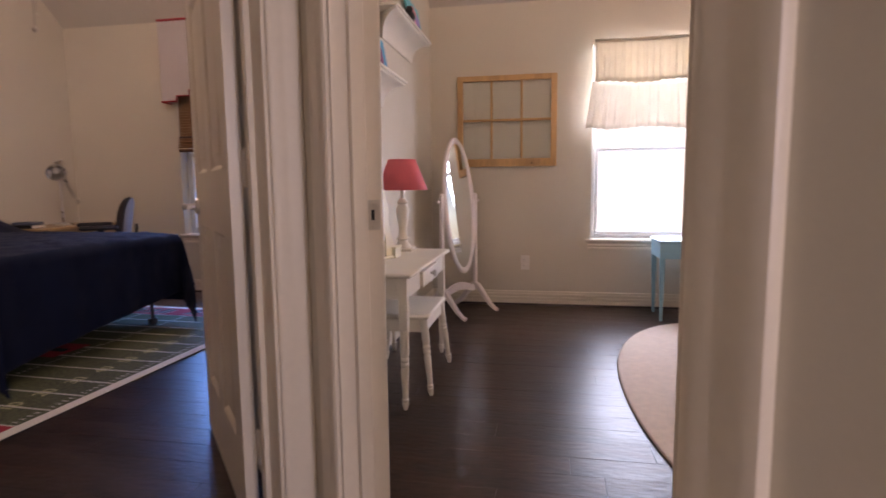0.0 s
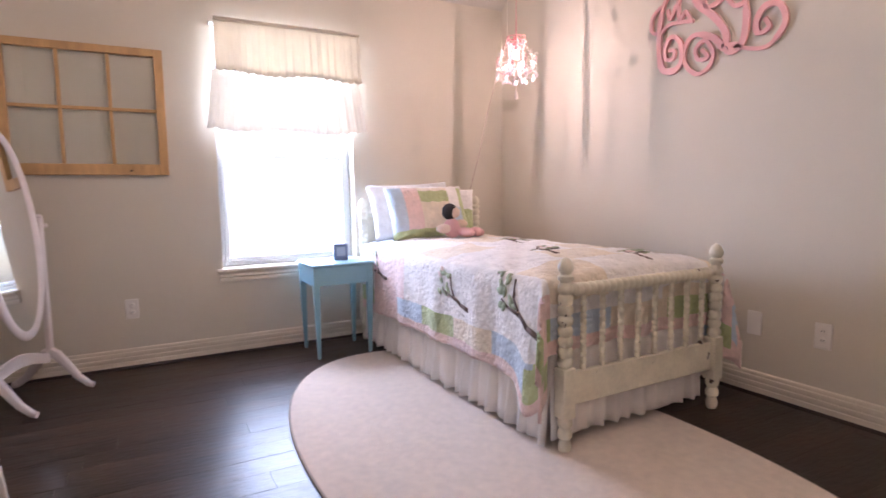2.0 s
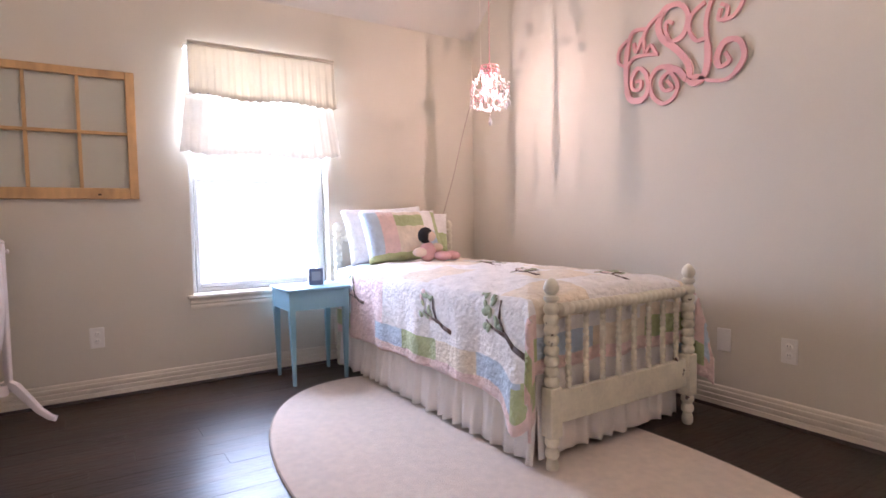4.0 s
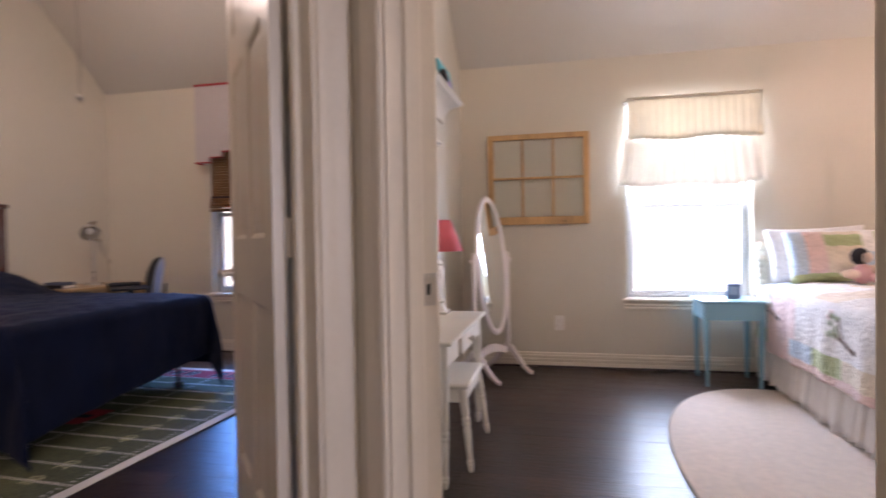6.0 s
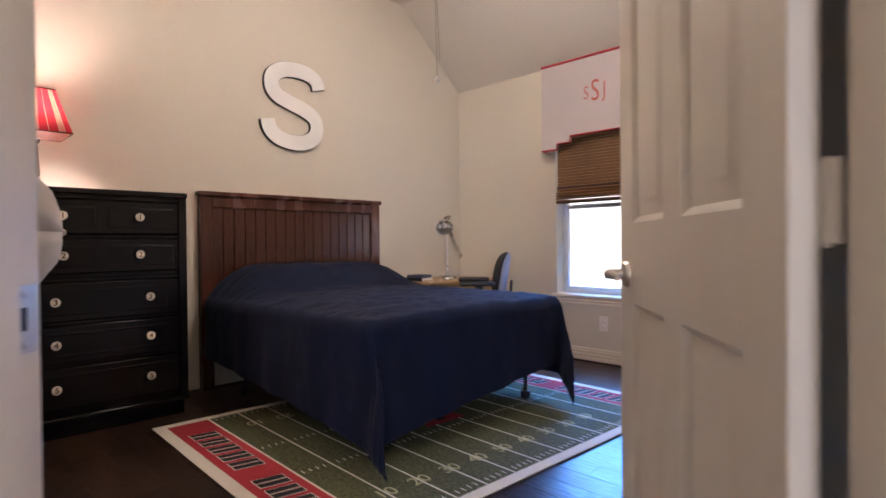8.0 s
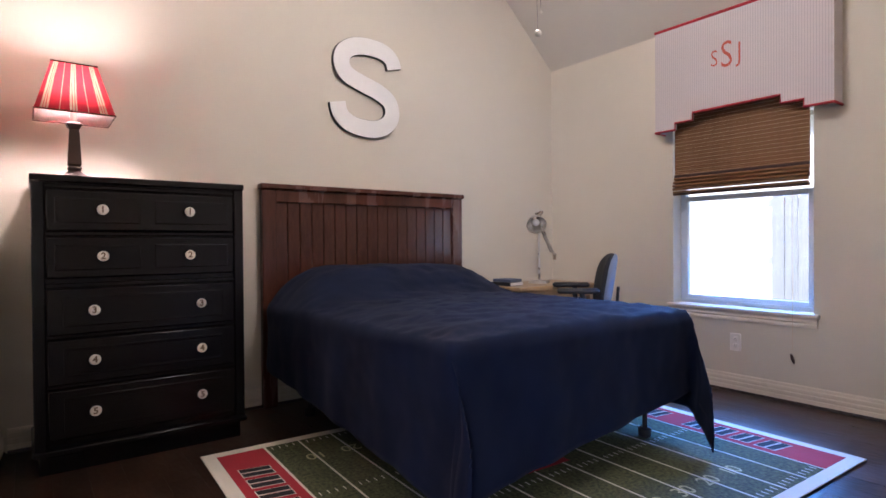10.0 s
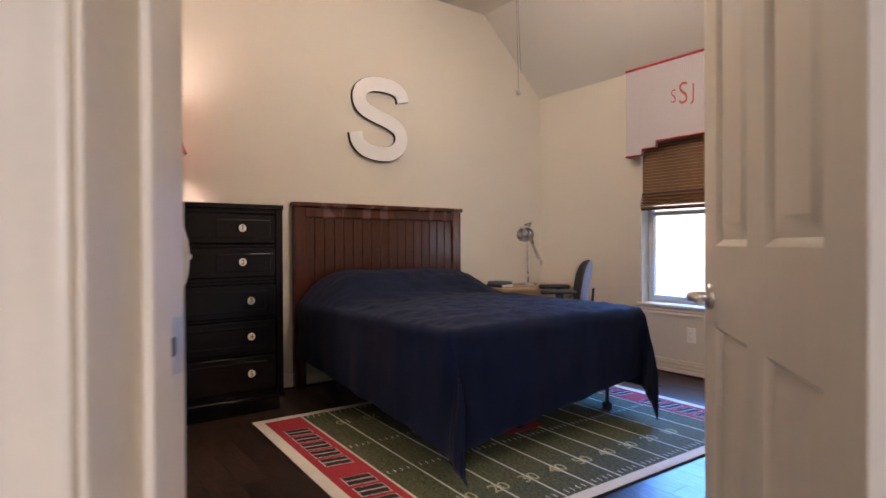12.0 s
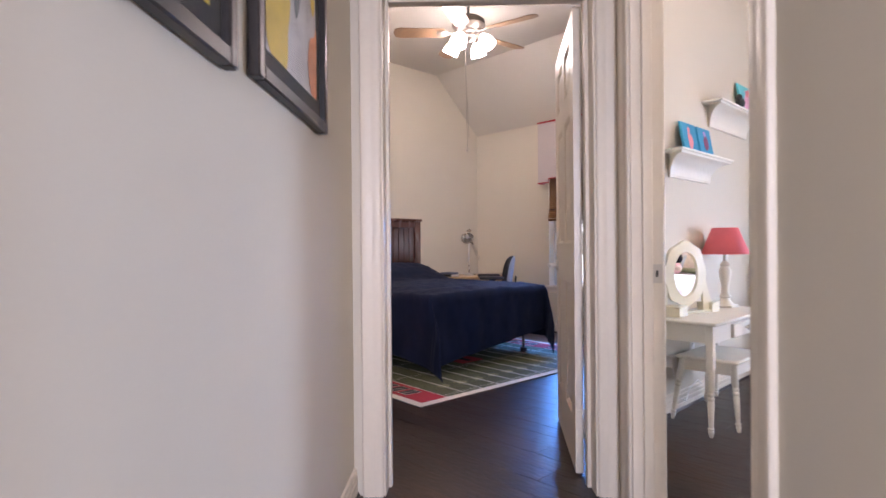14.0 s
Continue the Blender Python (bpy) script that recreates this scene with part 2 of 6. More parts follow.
def hall(d, n, z=0.0):
    """A place by the two axes of the hall, which runs at 45 degrees to the rooms."""
    return DX * d + NX * n + Vector((0, 0, z))


def wall(name, p0, p1, thickness, z1, openings=(), z0=0.0, label="", m=WALL):
    """A wall whose visible face runs from p0 to p1; the thickness goes to the right of that way (to the left if negative)."""
    p0, p1 = Vector((p0[0], p0[1], 0)), Vector((p1[0], p1[1], 0))
    run = (p1 - p0).length
    d = (p1 - p0) / run
    mm = Matrix.Translation(p0) @ Matrix(((d.x, d.y, 0, 0), (d.y, -d.x, 0, 0), (0, 0, 1, 0), (0, 0, 0, 1)))
    bm = bmesh.new()
    t0, t1 = min(0, thickness), max(0, thickness)
    s = 0.0
    for a, b, za, zb in sorted(openings):
        if a > s:
            box(bm, (s, t0, z0), (a, t1, z1), m=mm)
        if za > z0:
            box(bm, (a, t0, z0), (b, t1, za), m=mm)
        if zb < z1:
            box(bm, (a, t0, zb), (b, t1, z1), m=mm)
        s = b
    if s < run:
        box(bm, (s, t0, z0), (run, t1, z1), m=mm)
    return solo(name, bm, m, label or "painted greige plaster wall", "wall", kind="structure", smooth=0)


H = 3.35
GX0, GX1, GY1, GY0 = -0.87, 2.535, 4.535, -0.6
BX0, BX1, BY1 = -4.44, -1.0, 4.70
GWIN = (0.41, 1.29, 0.545, 2.05)
BWIN = (-3.29, -2.40, 0.55, 2.05)
DH, NB0, NB1 = 2.083, 1.29, 1.45
DG0, DG1, DL = 0.548, 0.665, -0.53
BD0, BD1 = -0.409, 0.466
GN0, GN1 = 0.25, 1.113

# girl's room
wall("wall_girl_window", (GX0 - 0.13, GY1), (GX1 + 0.15, GY1), -0.16, H, [(GWIN[0] - GX0 + 0.13, GWIN[1] - GX0 + 0.13, GWIN[2], GWIN[3])])
wall("wall_girl_east", (GX1, GY1), (GX1, GY0 - 0.15), -0.15, H)
wall("wall_girl_south", (GX1, GY0), (DG1 / 0.7071 - GY0, GY0), -0.15, H)
g0, g1 = hall(DG1, 1.845), hall(DG1, -1.5)
wall("wall_girl_door", g1, g0, -(DG1 - DG0), H, [(GN0 + 1.5, GN1 + 1.5, 0, DH)], label="greige plaster wall with an open doorway")
wall("wall_shelves", (GX0, 1.80), (GX0, GY1), -(GX0 - BX1), H)
# boy's room
wall("wall_boy_window", (BX0 - 0.15, BY1), (BX1 + 0.13, BY1), -0.16, H, [(BWIN[0] - BX0 + 0.15, BWIN[1] - BX0 + 0.15, BWIN[2], BWIN[3])])
wall("wall_headboard", (BX0, 0.7), (BX0, BY1), -0.15, H)
wall("wall_boy_closet", (-1.325, 0.66), (BX0 - 0.15, 0.88), -0.12, H, label="greige plaster wall beside a closet door")
wall("wall_boy_door", hall(-0.60, NB1), hall(0.66, NB1), NB1 - NB0, H, [(BD0 + 0.60, BD1 + 0.60, 0, DH)], label="greige plaster wall with an open doorway")
# hall
wall("wall_hall_pictures", hall(DL, -3.2), hall(DL, NB0 + 0.05), -0.12, 2.75)
wall("wall_hall_right", hall(DG0, -3.2), hall(DG0, -1.45), DG1 - DG0, 2.75)
# Unseen end wall, added with an opening that lets the hall lamp in.
wall("wall_hall_end_added", hall(DG1, -3.2), hall(DL - 0.12, -3.2), -0.12, 2.75, [(0.2, 1.05, 0.6, 2.1)])


def ceiling(name, x0, x1, yw, zw, yb, zb, y0):
    bm = bmesh.new()
    pts = [(yw + 0.16, zw - 0.16 * (zb - zw) / (yw - yb)), (yb, zb), (y0, zb), (y0, zb + 0.1), (yb - 0.04, zb + 0.1), (yw + 0.16, zw + 0.12)]
    rings(bm, [[Vector((x, y, z)) for y, z in pts] for x in (x0, x1)])
    return solo(name, bm, CEIL, "pale painted ceiling with a sloped side", "ceiling", kind="structure", smooth=0)


ceiling("ceiling_boy", BX0 - 0.1, -0.55, BY1, 2.485, 3.97, 3.15, 0.55)
ceiling("ceiling_girl", GX0 - 0.06, GX1 + 0.1, GY1, 2.39, 3.78, 3.06, GY0 - 0.1)
bm = bmesh.new()
rings(bm, [[hall(d, n, z) for d, n in ((DL - 0.1, -3.3), (DG0 + 0.05, -3.3), (DG0 + 0.05, NB0 + 0.05), (DL - 0.1, NB0 + 0.05))] for z in (2.6, 2.7)])
solo("ceiling_hall", bm, CEIL, "pale painted hall ceiling", "ceiling", kind="structure", smooth=0)

# ---- trim ----
CASING = [(0, 0), (0, 0.009), (0.004, 0.0125), (0.012, 0.0140), (0.030, 0.0146), (0.036, 0.0138), (0.043, 0.0150), (0.060, 0.0170), (0.074, 0.0180), (0.081, 0.0168), (0.085, 0.012), (0.085, 0)]
BASE = [(0, 0), (0.014, 0), (0.014, 0.020), (0.011, 0.023), (0.014, 0.027), (0.014, 0.044), (0.010, 0.047), (0.013, 0.051), (0.012, 0.068), (0.008, 0.071), (0.010, 0.075), (0.007, 0.085), (0, 0.089)]


def casing(name, opening, axis, plane, out, z1, base_dir):
    """Fluted casing round a doorway: opening (a, b) along axis, on the plane whose normal is out."""
    a, b = opening
    t = thing(name, "cream painted fluted door casing", "door trim", kind="structure")
    for s, d in ((a, -1), (b, 1)):
        p = plane + axis * s
        part("casing_upright", sweep(bmesh.new(), CASING, p, p + Vector((0, 0, z1 + 0.085)), axis * d, out), TRIM, t)
    p, q = plane + axis * a, plane + axis * b
    part("casing_head", sweep(bmesh.new(), CASING, p + Vector((0, 0, z1)), q + Vector((0, 0, z1)), (0, 0, 1), out), TRIM, t)
    return t


casing("trim_boy_door_hall", (BD0, BD1), DX, NX * NB0, -NX, DH, 0)
casing("trim_boy_door_room", (BD0, BD1), DX, NX * NB1, NX, DH, 0)
casing("trim_girl_door_hall", (GN0, GN1), NX, DX * DG0, -DX, DH, 0)
casing("trim_girl_door_room", (GN0, GN1), NX, DX * DG1, DX, DH, 0)


def jamb(name, corner, axis, depth_dir, width, depth):
    """Lining of a doorway with its stop."""
    t = thing(name, "cream painted door jamb with a stop", "door frame", kind="structure")
    mm = Matrix.Translation(corner) @ Matrix(((axis.x, depth_dir.x, 0, 0), (axis.y, depth_dir.y, 0, 0), (0, 0, 1, 0), (0, 0, 0, 1)))
    part("jamb_side", B(((0, 0, 0), (0.010, depth, DH)), bevel=0.002, m=mm), TRIM, t)
    part("jamb_side", B(((width - 0.010, 0, 0), (width, depth, DH)), bevel=0.002, m=mm), TRIM, t)
    part("jamb_head", B(((0.014, 0, DH - 0.014), (width - 0.014, depth, DH)), bevel=0.002, m=mm), TRIM, t)
    d0, d1 = depth - 0.082, depth - 0.046
    part("door_stop_strip", B(((0.010, d0, 0), (0.024, d1, DH - 0.014)), ((width - 0.026, d0, 0), (width - 0.010, d1, DH - 0.014)), ((0.026, d0, DH - 0.026), (width - 0.026, d1, DH - 0.014)), bevel=0.002, m=mm), TRIM, t)
    return t, mm


JB, mmB = jamb("jamb_boy_door", hall(BD0, NB0 - 0.002), DX, NX, BD1 - BD0, NB1 - NB0 + 0.004)
JG, mmG = jamb("jamb_girl_door", hall(DG0 - 0.002, GN0), NX, DX, GN1 - GN0, DG1 - DG0 + 0.004)


def strike(parent, m):
    part("strike_plate", B(((-0.0015, 0, -0.035), (0.0005, 0.036, -0.012)), ((-0.0015, 0, 0.012), (0.0005, 0.036, 0.035)), ((-0.0015, 0, -0.012), (0.0005, 0.0125, 0.012)), ((-0.0015, 0.0215, -0.012), (0.0005, 0.036, 0.012)), m=m), NICKEL, parent, "brushed nickel strike plate")
    part("strike_hole", B(((-0.0008, 0.010, -0.012), (0.0002, 0.024, 0.012)), m=m), BLKMETAL, parent)
    for z in (-0.026, 0.026):
        part("screw", L([(0.004, 0), (0.004, 0.001), (0.001, 0.0016)], 8, m @ pose(-0.0012, 0.018, z, 0, -90, 0)), NICKEL, parent)


dep = NB1 - NB0
strike(JB, mmB @ pose(0.0110, dep - 0.040, 0.915) @ Matrix.Scale(-1, 4, (1, 0, 0)))
dep = DG1 - DG0
strike(JG, mmG @ pose(GN1 - GN0 - 0.0110, dep - 0.040, 0.913))


def baseboard(p0, p1, side, label="cream grooved baseboard with a dark shoe strip"):
    """Baseboard along p0-p1; side points into the room."""
    t = thing("baseboard", label, "baseboard", kind="structure")
    p0, p1 = Vector((*p0[:2], 0.016)), Vector((*p1[:2], 0.016))
    part("board", sweep(bmesh.new(), [(w, 1.14 * h) for w, h in BASE], p0, p1, side), TRIM, t)
    p0.z = p1.z = 0.0
    part("shoe_strip", sweep(bmesh.new(), [(0, 0), (0.022, 0), (0.021, 0.008), (0.015, 0.0155), (0, 0.016)], p0, p1, side), SHOE, t)


baseboard((GX0, GY1), (GX1, GY1), (0, -1, 0))
baseboard((GX1, GY1 - 0.015), (GX1, GY0), (-1, 0, 0))
baseboard((GX0, 1.85), (GX0, GY1 - 0.015), (1, 0, 0))
baseboard((BX0, BY1), (BX1, BY1), (0, -1, 0))
baseboard((BX0, 0.90), (BX0, BY1 - 0.015), (1, 0, 0))
baseboard((-2.62, 0.753), (BX0 + 0.015, 0.872), (0.07, 1, 0))
baseboard((BX1, 1.82), (BX1, BY1 - 0.015), (-1, 0, 0))
baseboard(hall(DL, -3.2), hall(DL, NB0), DX)
baseboard(hall(DG0, -3.2), hall(DG0, GN0 - 0.086), -DX)


# ---- windows ----
def window(name, x0, x1, z0, z1, yw, zm, label):
    t = thing(name, label, "window", kind="structure")
    yo = yw + 0.10
    part("window_frame", B(((x0, yo, z0), (x0 + 0.035, yo + 0.05, z1)), ((x1 - 0.035, yo, z0), (x1, yo + 0.05, z1)), ((x0 + 0.035, yo, z0), (x1 - 0.035, yo + 0.05, z0 + 0.03)), ((x0 + 0.035, yo, z1 - 0.03), (x1 - 0.035, yo + 0.05, z1)), bevel=0.004), VINYL, t)
    part("lower_sash", B(((x0 + 0.035, yo - 0.012, z0 + 0.03), (x0 + 0.06, yo + 0.02, zm)), ((x1 - 0.06, yo - 0.012, z0 + 0.03), (x1 - 0.035, yo + 0.02, zm)), ((x0 + 0.06, yo - 0.012, z0 + 0.03), (x1 - 0.06, yo + 0.02, z0 + 0.06)), ((x0 + 0.06, yo - 0.012, zm - 0.035), (x1 - 0.06, yo + 0.02, zm)), bevel=0.003), VINYL, t)
    for za, zb, y in ((z0 + 0.055, zm - 0.03, yo + 0.004), (zm - 0.01, z1 - 0.025, yo + 0.028)):
        g = part("pane", B(((x0 + 0.03, y, za), (x1 - 0.03, y + 0.004, zb))), GLASS, t, "clear window glass")
        g.visible_shadow = False
    part("window_sill", B(((x0 - 0.035, yw - 0.03, z0 - 0.022), (x1 + 0.035, yw, z0)), ((x0, yw, z0 - 0.002), (x1, yo, z0 + 0.001)), bevel=0.004), TRIM, t)
    part("apron", sweep(bmesh.new(), [(0, 0), (0.010, 0), (0.013, 0.01), (0.008, 0.024), (0.014, 0.034), (0.010, 0.048), (0.018, 0.062), (0, 0.062)], (x0 - 0.02, yw, z0 - 0.084), (x1 + 0.02, yw, z0 - 0.084), (0, -1, 0)), TRIM, t)
    return t


window("window_1", *GWIN, GY1, 1.268, "white vinyl single-hung window over a moulded sill")
window("window_2", *BWIN, BY1, 1.305, "white vinyl single-hung window half covered by a shade")

# ---- outdoors ----
GRASS = surface("dry_lawn", (0.20, 0.21, 0.10), 0.9, var=0.3, scale=2, fine=80, bump=0.4)
FENCEW = surface("sunlit_fence_cedar", (0.30, 0.31, 0.32), 0.8, var=0.2, scale=2, fine=30, bump=0.2, stretch=(3, 3, 0.3))
solo("ground", B(((-60, 4.87, -0.35), (60, 80, -0.30))), GRASS, "dry sunlit lawn outside the windows", "ground", kind="structure")
BRIGHT = surface("pale_stucco", (0.84, 0.83, 0.81), 0.9, var=0.03)
nb = thing("neighbour_house", "pale stucco house wall beyond the fence", "house", pose(0, 13, -0.3))
part("wall", B(((-14, 0, 0), (14, 0.3, 3.7))), BRIGHT, nb)
part("roof", prism(bmesh.new(), [(-14.5, 3.7), (14.5, 3.7), (12, 4.6), (-12, 4.6)], 3.0, Matrix.Translation((0, -0.4, 0))), surface("roof_shingle", (0.22, 0.20, 0.19), 0.9), nb)
fence = thing("fence", "weathered cedar privacy fence standing on the lawn", "fence", pose(-4.5, 8.2, -0.30))
for i in range(3):
    part("rail", B(((0.35, 0.02, 0.3 + 0.7 * i), (2.15, 0.06, 0.39 + 0.7 * i))), FENCEW, fence)
me = finish(prism(bmesh.new(), [(0, 0), (0.138, 0), (0.138, 1.80), (0.10, 1.86), (0.038, 1.86), (0, 1.80)], 0.018), "picket", FENCEW, 0)
for i in range(12):
    ob = new("picket", me)
    ob.parent, ob.location = fence, (0.40 + 0.146 * i, 0, 0.02 * math.sin(i * 2.3))


# ================= girl's room =================
def wall_plate(name, x, y, z, rz, label, kind):
    """A wall plate facing local -y: 'outlet', 'blank' or 'switch'."""
    t = thing(name, label, "wall plate", pose(x, y, z, 0, 0, rz))
    part("cover_plate", B(((-0.036, -0.006, -0.058), (0.036, 0, 0.058)), bevel=0.004), PLATE, t)
    if kind == "outlet":
        for s in (-0.021, 0.021):
            r = part("receptacle", L([(0.0155, 0), (0.0155, 0.003), (0.014, 0.004)], 16, pose(0, -0.005, s, 90, 0, 0)), PLATE, t)
            for dx, h in ((-0.006, 0.008), (0.006, 0.006)):
                part("slot", B(((dx - 0.001, -0.0096, s - h / 2 + 0.003), (dx + 0.001, -0.0088, s + h / 2 + 0.003))), BLKMETAL, r)
    elif kind == "switch":
        part("rocker", B(((-0.016, -0.010, -0.032), (0.016, -0.005, 0.032)), bevel=0.002), PLATE, t)
    for s in ((0,) if kind == "outlet" else (-0.045, 0.045)):
        part("screw", L([(0.003, 0), (0.003, 0.001), (0.001, 0.0014)], 8, pose(0, -0.0058, s, 90, 0, 0)), PLATE, t)
    return t


wall_plate("wall_outlet", -0.10, GY1, 0.35, 0, "white duplex wall outlet under the old window frame", "outlet")
wall_plate("wall_plate", GX1, 2.425, 0.352, -90, "blank white wall plate near the bed foot", "blank")
wall_plate("wall_outlet", GX1, 2.117, 0.352, -90, "white duplex wall outlet on a greige wall", "outlet")
wall_plate("light_switch", GX1, 1.70, 1.276, -90, "white rocker light switch on a greige wall", "switch")
wall_plate("wall_outlet", GX0, 2.86, 0.36, 90, "white duplex wall outlet beneath the vanity desk", "outlet")

ad = thing("power_adapter", "white plug-in power adapter with a dangling cord", "adapter", pose(GX0, 2.51, 0.32))
part("adapter_body", B(((0.0, -0.03, -0.03), (0.045, 0.03, 0.035)), bevel=0.006), PLATE, ad)
part("cord", T([(0.03, 0.0, -0.03), (0.04, 0.01, -0.12), (0.03, 0.06, -0.22), (0.05, 0.14, -0.255), (0.03, 0.24, -0.20), (0.045, 0.33, -0.16), (0.03, 0.42, -0.20)], 0.0035, 6), PLATE, ad, "thin white cord")


def old_window_frame():
    t = thing("old_window_frame", "honey pine six-pane salvaged window frame hung on the wall", "wall decor", pose(-0.646, GY1, 1.126))
    w, h, y0, y1 = 0.786, 0.712, -0.034, -0.002
    part("stile", B(((0, y0, 0), (0.046, y1, h)), bevel=0.003), PINE, t)
    part("stile", B(((w - 0.046, y0, 0), (w, y1, h)), bevel=0.003), PINE, t)
    part("top_rail", B(((0.046, y0, h - 0.042), (w - 0.046, y1, h)), bevel=0.003), PINE, t)
    part("bottom_rail", B(((0.046, y0, 0), (w - 0.046, y1, 0.062)), bevel=0.003), PINE, t)
    pw = (w - 0.092 - 0.036) / 3
    mz = 0.062 + (h - 0.104) / 2
    for i in (1, 2):
        x = 0.046 + pw * i + 0.018 * (i - 1)
        part("muntin", B(((x, y0 + 0.006, 0.062), (x + 0.018, y1, h - 0.042)), bevel=0.003), PINE, t)
    part("muntin", B(((0.046, y0 + 0.004, mz - 0.009), (w - 0.046, y1 - 0.002, mz + 0.009)), bevel=0.003), PINE, t)
    for i in range(3):
        for za, zb in ((0.062, mz), (mz, h - 0.042)):
            x = 0.046 + (pw + 0.018) * i
            g = part("pane", B(((x - 0.002, -0.018, za - 0.002), (x + pw + 0.002, -0.015, zb + 0.002))), GLASS, t, "old clear glass pane")
            g.visible_shadow = False
    part("sash_lift", B(((w - 0.2, y0 - 0.004, 0.02), (w - 0.185, y0, 0.03))), BRONZE, t)


old_window_frame()


# ---- ruffled valance ----
def ruffle(x0, x1, z_top, z_bot, y, n, amp, flare=0.0, sag=0.0, seed=1, nu=150, nv=8):
    rng = random.Random(seed)
    ph = [rng.random() * 6.28 for _ in range(4)]

    def fn(u, v):
        w = math.sin(u * n * 6.283 + ph[0]) + 0.5 * math.sin(u * n * 2.37 * 6.283 + ph[1]) + 0.4 * math.sin(u * n * 0.43 * 6.283 + ph[2])
        k = 0.25 + 0.75 * v
        xm = (x0 + x1) / 2
        x = xm + (x0 + (x1 - x0) * u - xm) * (1 + flare * v)
        z = z_top + (z_bot - z_top) * v + (0.010 * math.sin(u * 11 + ph[3]) - sag * math.sin(u * math.pi)) * v * -1
        return Vector((x, y - amp * w * k - 0.02 * v, z + 0.004 * w * v))

    return grid(bmesh.new(), fn, nu, nv)


SHEER = surface("gathered_white_voile", (0.80, 0.74, 0.65), 0.9, var=0.04, scale=8, fine=300, bump=0.1)


def translucent(mt, amount):
    nt = mt.node_tree
    bs, out = nt.nodes["Principled BSDF"], nt.nodes["Material Output"]
    tr, mx = nt.nodes.new("ShaderNodeBsdfTranslucent"), nt.nodes.new("ShaderNodeMixShader")
    col = bs.inputs["Base Color"].links[0].from_socket
    nt.links.new(col, tr.inputs[0])
    mx.inputs[0].default_value = amount
    nt.links.new(bs.outputs[0], mx.inputs[1])
    nt.links.new(tr.outputs[0], mx.inputs[2])
    nt.links.new(mx.outputs[0], out.inputs[0])
    return mt


translucent(SHEER, 0.28)
MUSLIN = translucent(surface("gathered_ivory_muslin", (0.78, 0.70, 0.57), 0.9, var=0.05, scale=8, fine=300, bump=0.1), 0.28)
val = thing("window_valance", "two-tier gathered white voile valance over a window", "curtain", pose(0, 0, 0))
part("curtain_rod", T([(0.40, GY1 - 0.055, 2.03), (1.33, GY1 - 0.055, 2.03)], 0.011), WHITE, val)
for xb in (0.40, 1.318):
    part("rod_bracket", B(((xb, GY1 - 0.06, 2.02), (xb + 0.012, GY1, 2.04))), WHITE, val)
thick(part("upper_ruffle", ruffle(0.418, 1.325, 2.055, 1.735, GY1 - 0.085, 17, 0.004, 0.01, seed=3), MUSLIN, val, smooth=80), 0.0015)
thick(part("lower_ruffle", ruffle(0.40, 1.31, 1.75, 1.405, GY1 - 0.075, 14, 0.0055, 0.10, -0.012, seed=5), SHEER, val, smooth=80), 0.0015)
part("header_tape", B(((0.418, GY1 - 0.094, 2.03), (1.325, GY1 - 0.078, 2.045)), bevel=0.004), MUSLIN, val)


# ---- turned parts ----
def turned(z0, z1, r, kind="leg"):
    """Turned furniture leg from foot z0 to top z1: block, rings, taper, ball foot."""
    h = z1 - z0
    pts = [(0.30, 0), (0.45, 0.01), (0.62, 0.05), (0.78, 0.085), (0.55, 0.105), (0.85, 0.12), (0.85, 0.135), (0.55, 0.15), (0.60, 0.17), (0.92, 0.50), (0.70, 0.54), (1.0, 0.565), (1.0, 0.58), (0.72, 0.60), (1.0, 0.625), (1.0, 0.64), (0.72, 0.665), (0.98, 0.70), (0.98, 1.0)]
    return [(a * r, z0 + b * h) for a, b in pts]


def spool(z0, z1, r, pitch, base=0.72):
    """Bead-turned profile."""
    n = max(2, round((z1 - z0) / pitch))
    out = []
    for i in range(n):
        a = z0 + (z1 - z0) * i / n
        p = (z1 - z0) / n
        out += [(r * base, a + 0.02 * p), (r * 0.93, a + 0.2 * p), (r, a + 0.5 * p), (r * 0.93, a + 0.8 * p), (r * base, a + 0.98 * p)]
    return out


